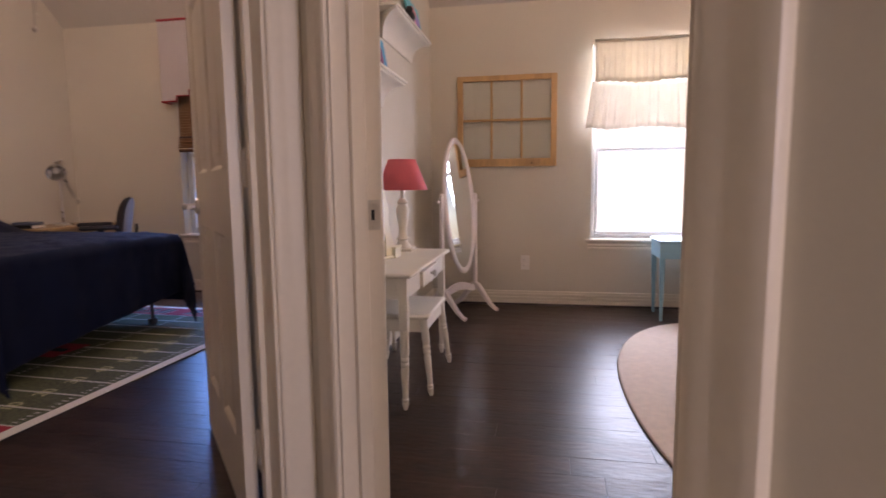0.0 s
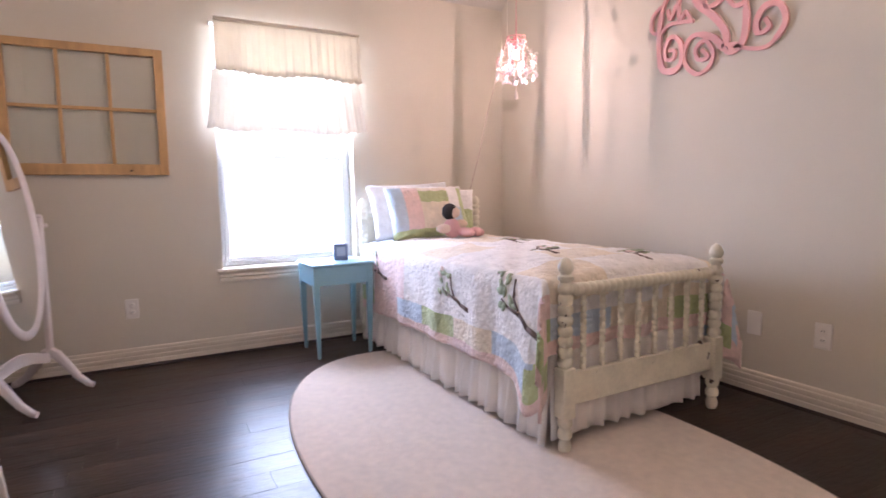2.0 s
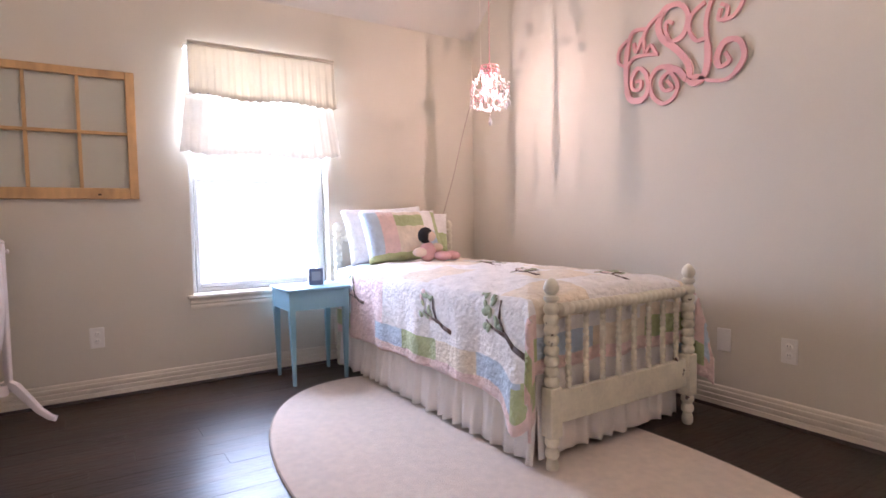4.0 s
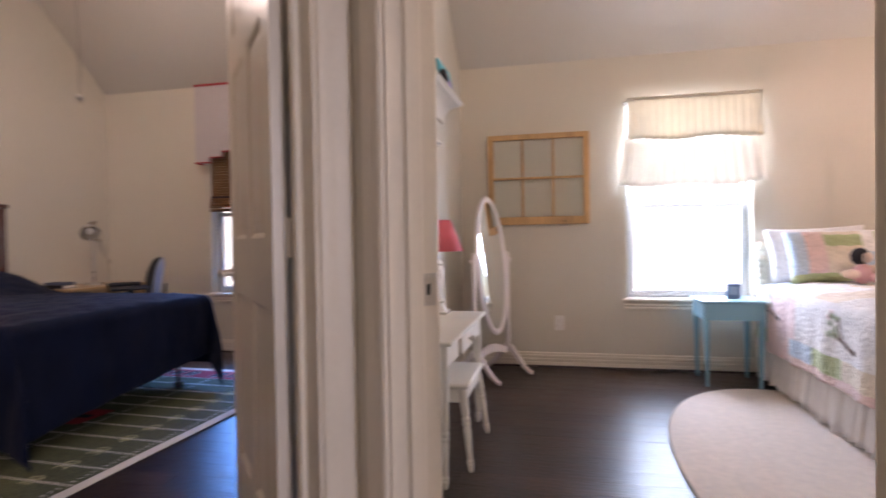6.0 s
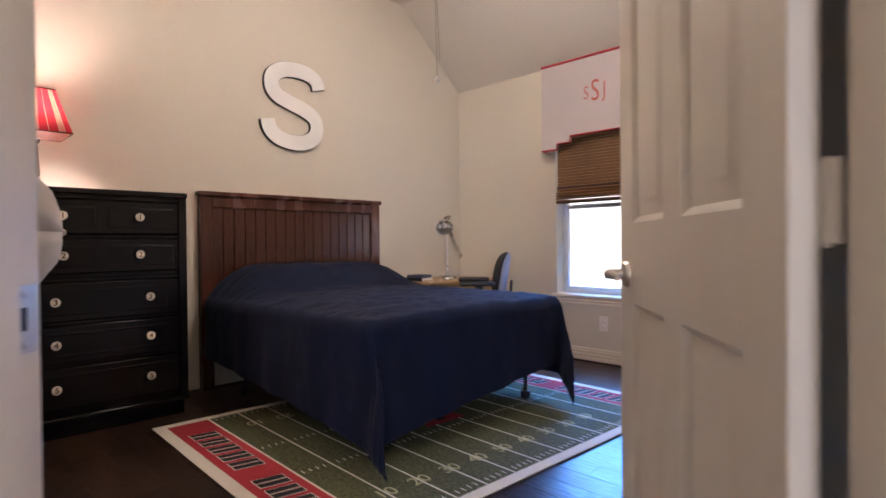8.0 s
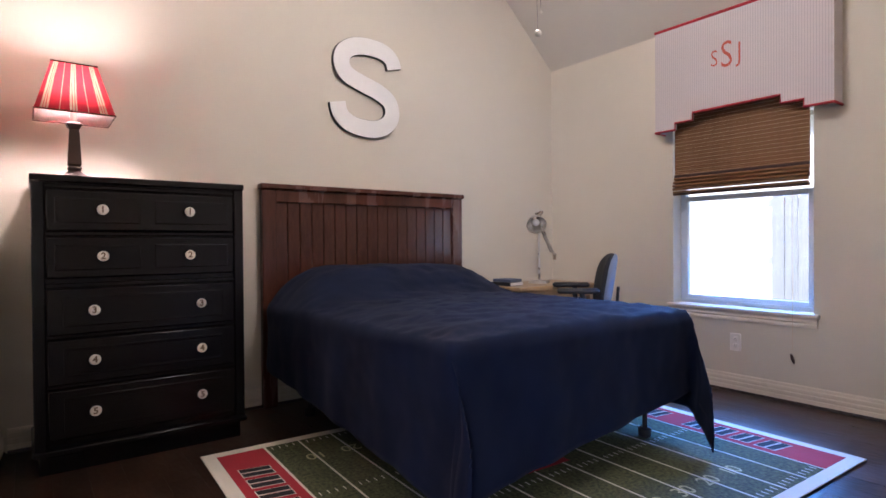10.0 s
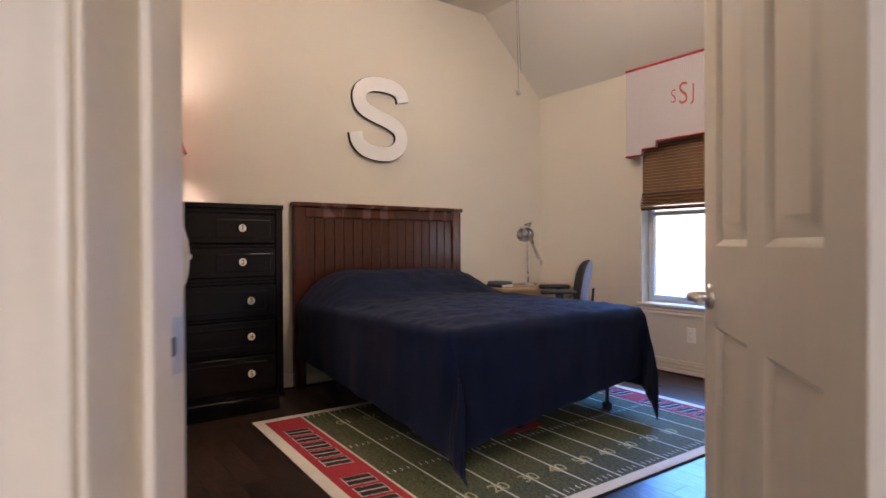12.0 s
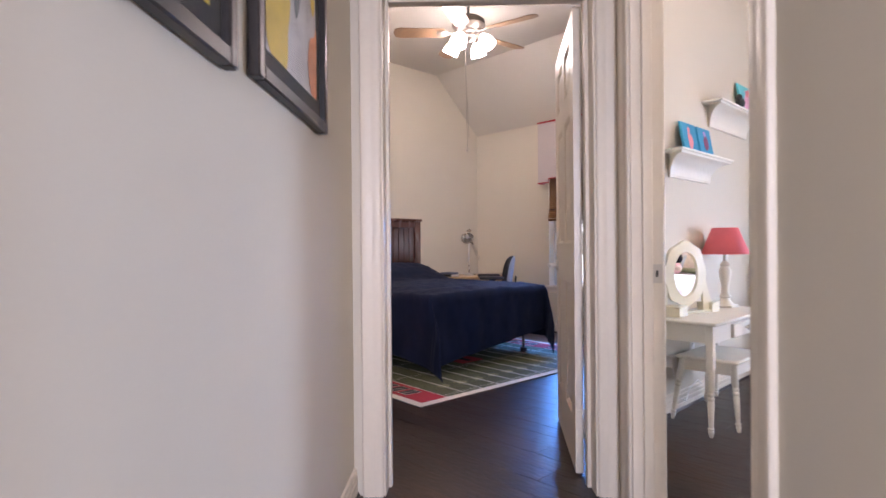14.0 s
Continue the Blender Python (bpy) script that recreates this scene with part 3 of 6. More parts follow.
def vanity_desk():
    t = thing("vanity_desk", "white painted vanity desk with turned legs and one drawer", "desk", pose(-0.865, 2.22, 0))
    w, d, h = 0.38, 0.96, 0.612
    part("desktop", B(((0, 0, h - 0.02), (w, d, h)), bevel=0.006), WHITE, t)
    a0, a1 = h - 0.115, h - 0.0205
    part("apron", B(((0.03, 0.035, a0), (w - 0.03, 0.05, a1)), ((0.03, d - 0.05, a0), (w - 0.03, d - 0.035, a1)), ((0.02, 0.05, a0), (0.035, d - 0.05, a1))), WHITE, t)
    part("front_apron", B(((w - 0.045, 0.05, a0), (w - 0.03, 0.30, a1)), ((w - 0.045, 0.66, a0), (w - 0.03, d - 0.05, a1)), ((w - 0.045, 0.30, a1 - 0.014), (w - 0.03, 0.66, a1))), WHITE, t)
    dr = part("drawer_front", B(((w - 0.035, 0.305, a0 + 0.002), (w - 0.014, 0.655, a1 - 0.016)), bevel=0.004), WHITE, t)
    for y in (0.48,):
        part("knob", L([(0.007, 0), (0.007, 0.010), (0.017, 0.016), (0.018, 0.022), (0.012, 0.028)], 14, pose(w - 0.014, y, (a0 + a1) / 2, 0, 90, 0)), NICKEL, dr, "clear and silver drawer knob")
    for x, y in ((0.045, 0.05), (0.045, d - 0.05), (w - 0.045, 0.05), (w - 0.045, d - 0.05)):
        leg = lathe(bmesh.new(), turned(0, 0.36, 0.020), 16, pose(x, y, 0))
        box(leg, (x - 0.019, y - 0.019, 0.36), (x + 0.019, y + 0.019, h - 0.0205), 0.002)
        part("leg", leg, WHITE, t)
    return t


vanity_desk()


def stool():
    t = thing("stool", "small white painted stool with splayed turned legs", "stool", pose(-0.635, 2.70, 0))
    w, d, h = 0.34, 0.46, 0.378
    part("seat", B(((-w / 2, -d / 2, h - 0.022), (w / 2, d / 2, h)), bevel=0.008), WHITE, t)
    part("apron", B(((-w / 2 + 0.02, -d / 2 + 0.02, h - 0.085), (w / 2 - 0.02, -d / 2 + 0.034, h - 0.022)), ((-w / 2 + 0.02, d / 2 - 0.034, h - 0.085), (w / 2 - 0.02, d / 2 - 0.02, h - 0.022)), ((-w / 2 + 0.02, -d / 2 + 0.034, h - 0.085), (-w / 2 + 0.034, d / 2 - 0.034, h - 0.022)), ((w / 2 - 0.034, -d / 2 + 0.034, h - 0.085), (w / 2 - 0.02, d / 2 - 0.034, h - 0.022))), WHITE, t)
    for sx in (-1, 1):
        for sy in (-1, 1):
            top, foot = Vector((sx * (w / 2 - 0.03), sy * (d / 2 - 0.03), h - 0.024)), Vector((sx * (w / 2 + 0.012), sy * (d / 2 + 0.02), 0.002))
            ax = (top - foot)
            m = Matrix.Translation(foot) @ ax.to_track_quat("Z", "Y").to_matrix().to_4x4()
            part("leg", lathe(bmesh.new(), turned(0, ax.length, 0.019), 14, m), WHITE, t)


stool()


def vanity_mirror():
    t = thing("vanity_mirror", "ivory scalloped oval tabletop mirror on the vanity desk", "mirror", pose(-0.772, 2.525, 0.612, 0, 0, 72))
    def outline(kx, kz, scallop):
        pts = []
        for i in range(72):
            a = 6.2832 * i / 72
            r = 1 + scallop * (0.5 * math.cos(8 * a) + 0.25 * max(0, math.sin(a)) ** 12)
            pts.append((kx * r * math.cos(a), 0.235 + kz * r * math.sin(a)))
        return pts
    out, inn = outline(0.168, 0.190, 0.06), outline(0.098, 0.132, 0.0)
    bm = bmesh.new()
    loops = [[Vector((x, y, z)) for x, z in o] for o, y in ((inn, 0.0), (inn, -0.014), (out, -0.010), (out, 0.010), (inn, 0.0))]
    rings(bm, loops, close_ends=False)
    part("mirror_frame", bm, IVORY, t)
    bm = bmesh.new()
    bm.faces.new([bm.verts.new((x, -0.004, z)) for x, z in inn])
    bm.faces.new([bm.verts.new((x, 0.004, z)) for x, z in inn[::-1]])
    part("mirror_glass", bm, MIRROR, t, "silvered oval glass", smooth=0)
    for s in (-1, 1):
        pts = [(s * 0.15, 0.0, 0), (s * 0.235, 0.0, 0), (s * 0.225, 0, 0.05), (s * 0.20, 0, 0.11), (s * 0.17, 0, 0.20), (s * 0.14, 0, 0.20)]
        part("side_scroll", prism(bmesh.new(), [(p[0], p[2]) for p in pts], 0.014, Matrix.Translation((0, -0.007, 0.0))), IVORY, t)
    part("base", B(((-0.235, -0.02, 0), (0.235, 0.03, 0.016)), bevel=0.004), IVORY, t)


vanity_mirror()


def trinket_box(x, y, label):
    t = thing("trinket_box", label, "box", pose(x, y, 0.612), group="trinket boxes on the desk")
    part("body", B(((-0.045, -0.055, 0), (0.045, 0.055, 0.05)), bevel=0.003), IVORY, t)
    part("lid", B(((-0.049, -0.059, 0.0502), (0.049, 0.059, 0.060)), bevel=0.003), IVORY, t)


trinket_box(-0.763, 2.385, "small ivory wooden box on the white desk")
trinket_box(-0.729, 2.765, "small ivory wooden box beside the vanity mirror")


def desk_lamp_coral():
    t = thing("table_lamp", "white turned table lamp with a coral cone shade", "lamp", pose(-0.735, 3.06, 0.612))
    part("base", B(((-0.062, -0.062, 0), (0.062, 0.062, 0.018)), bevel=0.005), WHITE, t)
    part("stem", L([(0.050, 0.018), (0.045, 0.03), (0.030, 0.045), (0.027, 0.06), (0.037, 0.07), (0.025, 0.085), (0.022, 0.13), (0.034, 0.20), (0.038, 0.235), (0.025, 0.265), (0.033, 0.275), (0.025, 0.285), (0.013, 0.30)], 20), WHITE, t)
    part("socket", L([(0.012, 0.30), (0.012, 0.36), (0.006, 0.362)], 12), NICKEL, t)
    n = 40
    prof = [(0.145, 0.345), (0.078, 0.515)]
    bm = bmesh.new()
    rings(bm, [[Vector((r * math.cos(6.2832 * k / n), r * math.sin(6.2832 * k / n), z)) for k in range(n)] for r, z in prof], close_ends=False)
    thick(part("shade", bm, RED_SHADE, t, "coral fabric cone shade"), 0.003)
    part("shade_ring", T([(0.078 * math.cos(a * 0.314), 0.078 * math.sin(a * 0.314), 0.513) for a in range(21)], 0.002, 6), RED_SHADE, t)
    part("spider", T([(-0.077, 0, 0.50), (0, 0, 0.49), (0.077, 0, 0.50)], 0.0015, 6), NICKEL, t)
    part("harp", T([(0, 0, 0.36), (0, 0.04, 0.40), (0, 0.035, 0.46), (0, 0, 0.492)], 0.0016, 6), NICKEL, t)
    part("cord", T([(0.05, 0.04, 0.006), (-0.07, 0.09, 0.005), (-0.118, 0.13, 0.004), (-0.124, 0.13, -0.3), (-0.12, -0.1, -0.25)], 0.003, 6), WHITE, t)


desk_lamp_coral()


def crown_shelf(y0, y1, zt, label):
    t = thing("wall_shelf", label, "shelf", pose(GX0, 0, 0), group="crown shelves")
    part("top_board", B(((0, y0 - 0.012, zt - 0.016), (0.135, y1 + 0.012, zt)), bevel=0.004), WHITE, t)
    prof = [(0, 0)]
    h = 0.14
    for i in range(9):
        a = i / 8 * math.pi / 2
        prof.append((0.018 + 0.10 * (1 - math.cos(a)), 0.012 + (h - 0.026) * math.sin(a)))
    prof += [(0.122, h - 0.012), (0.122, h), (0, h)]
    prof = [(0, 0), (0.016, 0), (0.016, 0.010)] + prof[1:]
    n = len(prof)
    bm = bmesh.new()
    rings(bm, [[Vector((w, y + (e * (w * 0.9)), zt - 0.0165 - h + z)) for w, z in prof] for y, e in ((y0 + 0.10, -0.9), (y1 - 0.10, 0.9))])
    part("crown_moulding", bm, WHITE, t)


crown_shelf(2.44, 3.22, 1.585, "white crown moulding shelf holding two small canvases")
crown_shelf(3.05, 3.93, 1.975, "white crown moulding shelf holding a bright canvas")

TEAL = surface("turquoise_acrylic", (0.03, 0.30, 0.50), 0.6, var=0.08, scale=12)
AQUA = surface("aqua_acrylic", (0.12, 0.55, 0.62), 0.6, var=0.08, scale=12)
CORAL = surface("coral_pink_acrylic", (0.80, 0.26, 0.28), 0.6, var=0.05)
PLUM = surface("plum_acrylic", (0.24, 0.06, 0.14), 0.6, var=0.1)
LILAC = surface("lilac_acrylic", (0.38, 0.28, 0.60), 0.6, var=0.1)
PINKA = surface("pink_acrylic", (0.82, 0.42, 0.58), 0.6, var=0.1)
LEAFG = surface("leaf_green_acrylic", (0.25, 0.45, 0.12), 0.6, var=0.1)


def blob(cx, cz, rx, rz, lobes, amp, n=28, rot=0.0):
    out = []
    for i in range(n):
        a = 6.2832 * i / n
        r = 1 + amp * math.sin(lobes * a + 1.0)
        x, z = rx * r * math.cos(a), rz * r * math.sin(a)
        out.append((cx + x * math.cos(rot) - z * math.sin(rot), cz + x * math.sin(rot) + z * math.cos(rot)))
    return out


def canvas(y, zt, w, h, base, shapes, label):
    t = thing("canvas_painting", label, "painting", pose(GX0 + 0.055, y, zt, 0, -10, 0) @ pose(0, 0, 0, 0, 0, 90))
    part("canvas_block", B(((-w / 2, -0.016, 0), (w / 2, 0, h)), bevel=0.002), base, t)
    for i, (pts, mt) in enumerate(shapes):
        part("painted_shape", prism(bmesh.new(), pts, -0.0012, Matrix.Translation((0, -0.0161 - 0.0013 * i, 0))), mt, t, smooth=0)


canvas(2.725, 1.585, 0.21, 0.19, TEAL, [(blob(0.0, 0.075, 0.035, 0.055, 3, 0.15), CORAL), (blob(-0.01, 0.145, 0.016, 0.02, 2, 0.1), CORAL)], "small turquoise canvas with a coral painted shape")
canvas(2.965, 1.585, 0.21, 0.19, TEAL, [(blob(0.005, 0.09, 0.032, 0.055, 2, 0.15), PLUM), (blob(0.0, 0.15, 0.02, 0.018, 3, 0.1), LILAC)], "small turquoise canvas with a plum painted shape")
canvas(3.80, 1.975, 0.36, 0.23, AQUA, [(blob(-0.03, 0.08, 0.10, 0.07, 4, 0.18), PINKA), (blob(0.08, 0.12, 0.05, 0.06, 3, 0.2), LILAC), (blob(0.0, 0.17, 0.06, 0.03, 5, 0.2), CORAL), (blob(0.12, 0.03, 0.04, 0.02, 4, 0.2), LEAFG), (blob(0.09, 0.06, 0.02, 0.035, 3, 0.2), PLUM)], "bright aqua canvas with pink and lilac painted shapes")
bm = bmesh.new()
ball(bm, (0, 0, 0.04), (0.03, 0.045, 0.04), 2)
ball(bm, (0.0, -0.03, 0.075), (0.024, 0.024, 0.024), 2)
solo("toy_figure", bm, BLKMETAL, "small black toy sitting on the white shelf", "toy", pose(GX0 + 0.10, 3.47, 1.975))


def cheval_mirror():
    t = thing("cheval_mirror", "white oval cheval floor mirror on a footed stand", "mirror", pose(-0.585, 4.165, 0, 0, 0, 61))
    hw = 0.205
    for s in (-1, 1):
        x = s * hw
        part("side_post", B(((x - 0.016, -0.014, 0.16), (x + 0.016, 0.014, 0.90)), bevel=0.005), PINKW, t)
        part("post_finial", L([(0.016, 0.90), (0.018, 0.908), (0.010, 0.918), (0.002, 0.922)], 12, pose(x, 0, 0)), PINKW, t)
        for f in (-1, 1):
            pts = [(x, f * 0.0, 0.20), (x, f * 0.03, 0.185), (x, f * 0.08, 0.13), (x, f * 0.14, 0.06), (x, f * 0.19, 0.025), (x, f * 0.215, 0.018)]
            part("foot", T(pts, [0.026, 0.028, 0.024, 0.020, 0.018, 0.016], 8, 0.8, (1, 0, 0)), PINKW, t)
        part("pivot_knob", L([(0.004, 0), (0.004, 0.02), (0.012, 0.022), (0.012, 0.03), (0.004, 0.034)], 12, pose(x + s * 0.014, 0, 0.86, 0, 90 * s, 0)), PINKW, t)
    arch = [(-hw + 0.016, 0.15), (-hw + 0.016, 0.20)] + [(-0.16 + 0.032 * i, 0.20 + 0.04 * math.sin(math.pi * i / 10)) for i in range(11)] + [(hw - 0.016, 0.20), (hw - 0.016, 0.15)] + [(0.16 - 0.032 * i, 0.15 + 0.03 * math.sin(math.pi * i / 10)) for i in range(11)]
    part("stretcher", prism(bmesh.new(), arch, 0.018, Matrix.Translation((0, -0.009, 0))), PINKW, t)
    oval = part("oval_frame", bmesh.new(), PINKW, t)
    me = oval.data
    bm = bmesh.new()
    tilt = pose(0, -0.004, 0.825, -5, 0, 0)
    n = 64
    loops = []
    for k in range(12):
        b = 6.2832 * k / 12
        dr, dy = 0.024 * math.cos(b), 0.013 * math.sin(b)
        loops.append([tilt @ Vector(((0.165 + dr) * math.cos(6.2832 * i / n), dy, (0.490 + dr) * math.sin(6.2832 * i / n))) for i in range(n)])
    rings(bm, loops + [loops[0]], close_ends=False)
    bmesh.ops.remove_doubles(bm, verts=bm.verts, dist=0.0001)
    bmesh.ops.recalc_face_normals(bm, faces=bm.faces)
    bm.to_mesh(me)
    me.polygons.foreach_set("use_smooth", [True] * len(me.polygons))
    bm = bmesh.new()
    ov = [(0.163 * math.cos(6.2832 * i / n), 0.488 * math.sin(6.2832 * i / n)) for i in range(n)]
    bm.faces.new([bm.verts.new(tilt @ Vector((x, -0.004, z))) for x, z in ov])
    bm.faces.new([bm.verts.new(tilt @ Vector((x, 0.004, z))) for x, z in ov[::-1]])
    part("mirror_glass", bm, MIRROR, t, "silvered oval glass", smooth=0)


cheval_mirror()


# ---- blue side table ----
def side_table():
    t = thing("side_table", "light blue painted side table with tapered legs", "table", pose(0.845, 4.075, 0))
    w, d, h = 0.40, 0.37, 0.580
    part("tabletop", B(((0, 0, h - 0.018), (w, d, h)), bevel=0.006), BLUEP, t)
    part("apron", B(((0.035, 0.014, h - 0.13), (w - 0.035, 0.03, h - 0.018)), ((0.035, d - 0.03, h - 0.13), (w - 0.035, d - 0.014, h - 0.018)), ((0.014, 0.035, h - 0.13), (0.03, d - 0.035, h - 0.018)), ((w - 0.03, 0.035, h - 0.13), (w - 0.014, d - 0.035, h - 0.018))), BLUEP, t)
    for x, sx in ((0.012, 1), (w - 0.012, -1)):
        for y, sy in ((0.012, 1), (d - 0.012, -1)):
            bm = bmesh.new()
            loops = []
            for z, k in ((0, 0.018), (h - 0.13, 0.036), (h - 0.018, 0.036)):
                loops.append([Vector((x + a, y + b, z)) for a, b in ((0, 0), (sx * k, 0), (sx * k, sy * k), (0, sy * k))])
            for lp in loops[:1]:
                for v in lp:
                    v.x += sx * 0.014
                    v.y += sy * 0.012
            rings(bm, loops)
            part("leg", bm, BLUEP, t, smooth=20)


side_table()
ph = thing("photo_cube", "small dark blue photo frame on the blue table", "photo frame", pose(1.085, 4.26, 0.580, 0, 0, -12))
part("frame_body", B(((-0.045, -0.02, 0), (0.045, 0.02, 0.105)), bevel=0.004), surface("slate_blue_plastic", (0.16, 0.20, 0.30), 0.35), ph)
part("picture_window", B(((-0.028, -0.0225, 0.028), (0.028, -0.0205, 0.085))), surface("grey_glass", (0.42, 0.46, 0.54), 0.15), ph)


# ---- oval rug ----
RUGC = surface("cream_wool_loop", (0.80, 0.68, 0.58), 0.95, var=0.06, scale=30, fine=240, bump=1.0, dist=0.006, sheen=0.3)
RUGE = surface("rug_binding", (0.42, 0.34, 0.28), 0.95, var=0.1, fine=200)


def oval_rug():
    t = thing("oval_rug", "cream looped wool oval rug lying on dark planks", "rug", pose(1.195, 2.55, 0, 0, 0, 2))
    n = 96
    def sup(a, k, e=2.15):
        c, s = math.cos(a), math.sin(a)
        return Vector((0.752 * k * math.copysign(abs(c) ** (2 / e), c), 1.50 * k * math.copysign(abs(s) ** (2 / e), s), 0))
    rings_ = []
    for k, z in ((1.0, 0.001), (1.0, 0.008), (0.996, 0.011), (0.985, 0.012), (0.7, 0.012), (0.35, 0.012), (0.02, 0.012)):
        rings_.append([sup(6.2832 * i / n, k) + Vector((0, 0, z)) for i in range(n)])
    bm = bmesh.new()
    rings(bm, rings_)
    part("rug_body", bm, RUGC, t)
    part("rug_binding", T([sup(6.2832 * i / n, 1.002) + Vector((0, 0, 0.006)) for i in range(n + 1)], 0.005, 6), RUGE, t)


oval_rug()


# ---- twin bed ----
def bed_post(x, y, h, tall):
    bm = bmesh.new()
    lathe(bm, [(0.018, 0.0), (0.024, 0.01), (0.026, 0.03), (0.019, 0.055), (0.028, 0.065), (0.028, 0.085), (0.020, 0.10), (0.029, 0.112), (0.029, 0.13), (0.022, 0.14)], 18, pose(x, y, 0))
    box(bm, (x - 0.030, y - 0.030, 0.14), (x + 0.030, y + 0.030, 0.335), 0.004)
    top = h - 0.10
    prof = spool(0.335, top, 0.030, 0.040)
    prof += [(0.020, top + 0.006), (0.029, top + 0.016), (0.029, top + 0.028), (0.018, top + 0.036), (0.028, top + 0.05), (0.030, top + 0.062), (0.024, top + 0.08), (0.016, top + 0.092), (0.004, top + 0.10)]
    lathe(bm, prof, 18, pose(x, y, 0))
    return bm


def twin_bed():
    t = thing("twin_bed", "cream painted spool twin bed with distressed turned posts", "bed", pose(0, 0, 0))
    XL, XR, YF, YH = 1.335, 2.205, 2.41, 4.42
    for x in (XL, XR):
        part("foot_post", bed_post(x, YF, 0.755, 0), CREAM, t)
        part("head_post", bed_post(x - 0.03 if x == XL else x, YH, 0.97, 1), CREAM, t)
    part("foot_board", B(((XL + 0.028, YF - 0.012, 0.185), (XR - 0.028, YF + 0.012, 0.315)), bevel=0.004), CREAM, t)
    part("foot_rail", lathe(bmesh.new(), [(0.012, XL + 0.02), (0.015, XL + 0.035), (0.026, XL + 0.045), (0.026, XL + 0.07)] + spool(XL + 0.075, XR - 0.05, 0.026, 0.034, 0.8) + [(0.014, XR - 0.04), (0.012, XR - 0.02)], 16, Matrix(((0, 0, 1, 0), (0, 1, 0, YF), (1, 0, 0, 0.628), (0, 0, 0, 1)))), CREAM, t)
    for i in range(8):
        x = XL + 0.09 + (XR - XL - 0.18) * i / 7
        part("spindle", L(spool(0.312, 0.612, 0.013, 0.025, 0.66), 12, pose(x, YF, 0)), CREAM, t)
    part("head_rail", lathe(bmesh.new(), [(0.012, XL), (0.026, XL + 0.04)] + spool(XL + 0.05, XR - 0.05, 0.024, 0.034, 0.8) + [(0.012, XR)], 16, Matrix(((0, 0, 1, 0), (0, 1, 0, YH), (1, 0, 0, 0.86), (0, 0, 0, 1)))), CREAM, t)
    for i in range(8):
        x = XL + 0.09 + (XR - XL - 0.18) * i / 7
        part("head_spindle", L(spool(0.45, 0.85, 0.013, 0.028, 0.66), 10, pose(x, YH, 0)), CREAM, t)
    part("head_board", B(((XL + 0.0, YH - 0.012, 0.30), (XR - 0.03, YH + 0.012, 0.45)), bevel=0.004), CREAM, t)
    for x in (XL, XR):
        part("side_rail", B(((x - 0.012, YF + 0.03, 0.20), (x + 0.012, YH - 0.03, 0.30)), bevel=0.003), CREAM, t)
    return t


twin_bed()
MATT = surface("mattress_ticking", (0.78, 0.76, 0.74), 0.9, fine=200)
solo("mattress", B(((1.31, 2.47, 0.301), (2.25, 4.37, 0.652)), bevel=0.05), MATT, "white mattress on the spool bed frame", "mattress")


def bed_skirt(side):
    rng = random.Random(4)
    bm = bmesh.new()
    if side:
        def fn(u, v):
            w = math.sin(u * 26 * 6.283) + 0.6 * math.sin(u * 15.3 * 6.283 + 1) + 0.4 * math.sin(u * 41 * 6.283)
            k = 0.15 + 0.85 * v
            return Vector((1.312 - 0.015 * w * k - 0.030 * v, 2.455 + 1.93 * u, 0.36 - 0.335 * v + 0.010 * abs(math.sin(u * 88)) * v - 0.005 * v))
        grid(bm, fn, 260, 8)
    else:
        def fn(u, v):
            w = math.sin(u * 11 * 6.283) + 0.6 * math.sin(u * 7.3 * 6.283 + 1)
            k = 0.15 + 0.85 * v
            return Vector((1.30 + 0.88 * u, 2.462 - 0.011 * w * k - 0.008 * v, 0.40 - 0.36 * v + 0.010 * abs(math.sin(u * 40)) * v))
        grid(bm, fn, 120, 8)
    return bm


sk = thing("bed_skirt", "gathered white cotton bed skirt under the quilt", "bed skirt")
thick(part("side_ruffle", bed_skirt(True), CLOTHW, sk, smooth=80), 0.002)
thick(part("foot_ruffle", bed_skirt(False), CLOTHW, sk, smooth=80), 0.002)


def cloth_mat(name, c, var=0.08):
    mt = surface(name, c, 0.92, var=var, scale=14, fine=42, bump=1.0, dist=0.012, sheen=0.2)
    return mt


Q = [cloth_mat("quilt_white", (0.86, 0.83, 0.80)), cloth_mat("quilt_pink", (0.78, 0.58, 0.54)), cloth_mat("quilt_blue", (0.52, 0.62, 0.70)), cloth_mat("quilt_green", (0.46, 0.52, 0.26)), cloth_mat("quilt_cream", (0.80, 0.70, 0.56)), cloth_mat("quilt_rose_border", (0.80, 0.60, 0.55))]
BROWN = surface("applique_brown", (0.14, 0.09, 0.07), 0.9, var=0.25, fine=200)
SAGE = surface("applique_sage", (0.33, 0.38, 0.24), 0.9, var=0.15, fine=200)


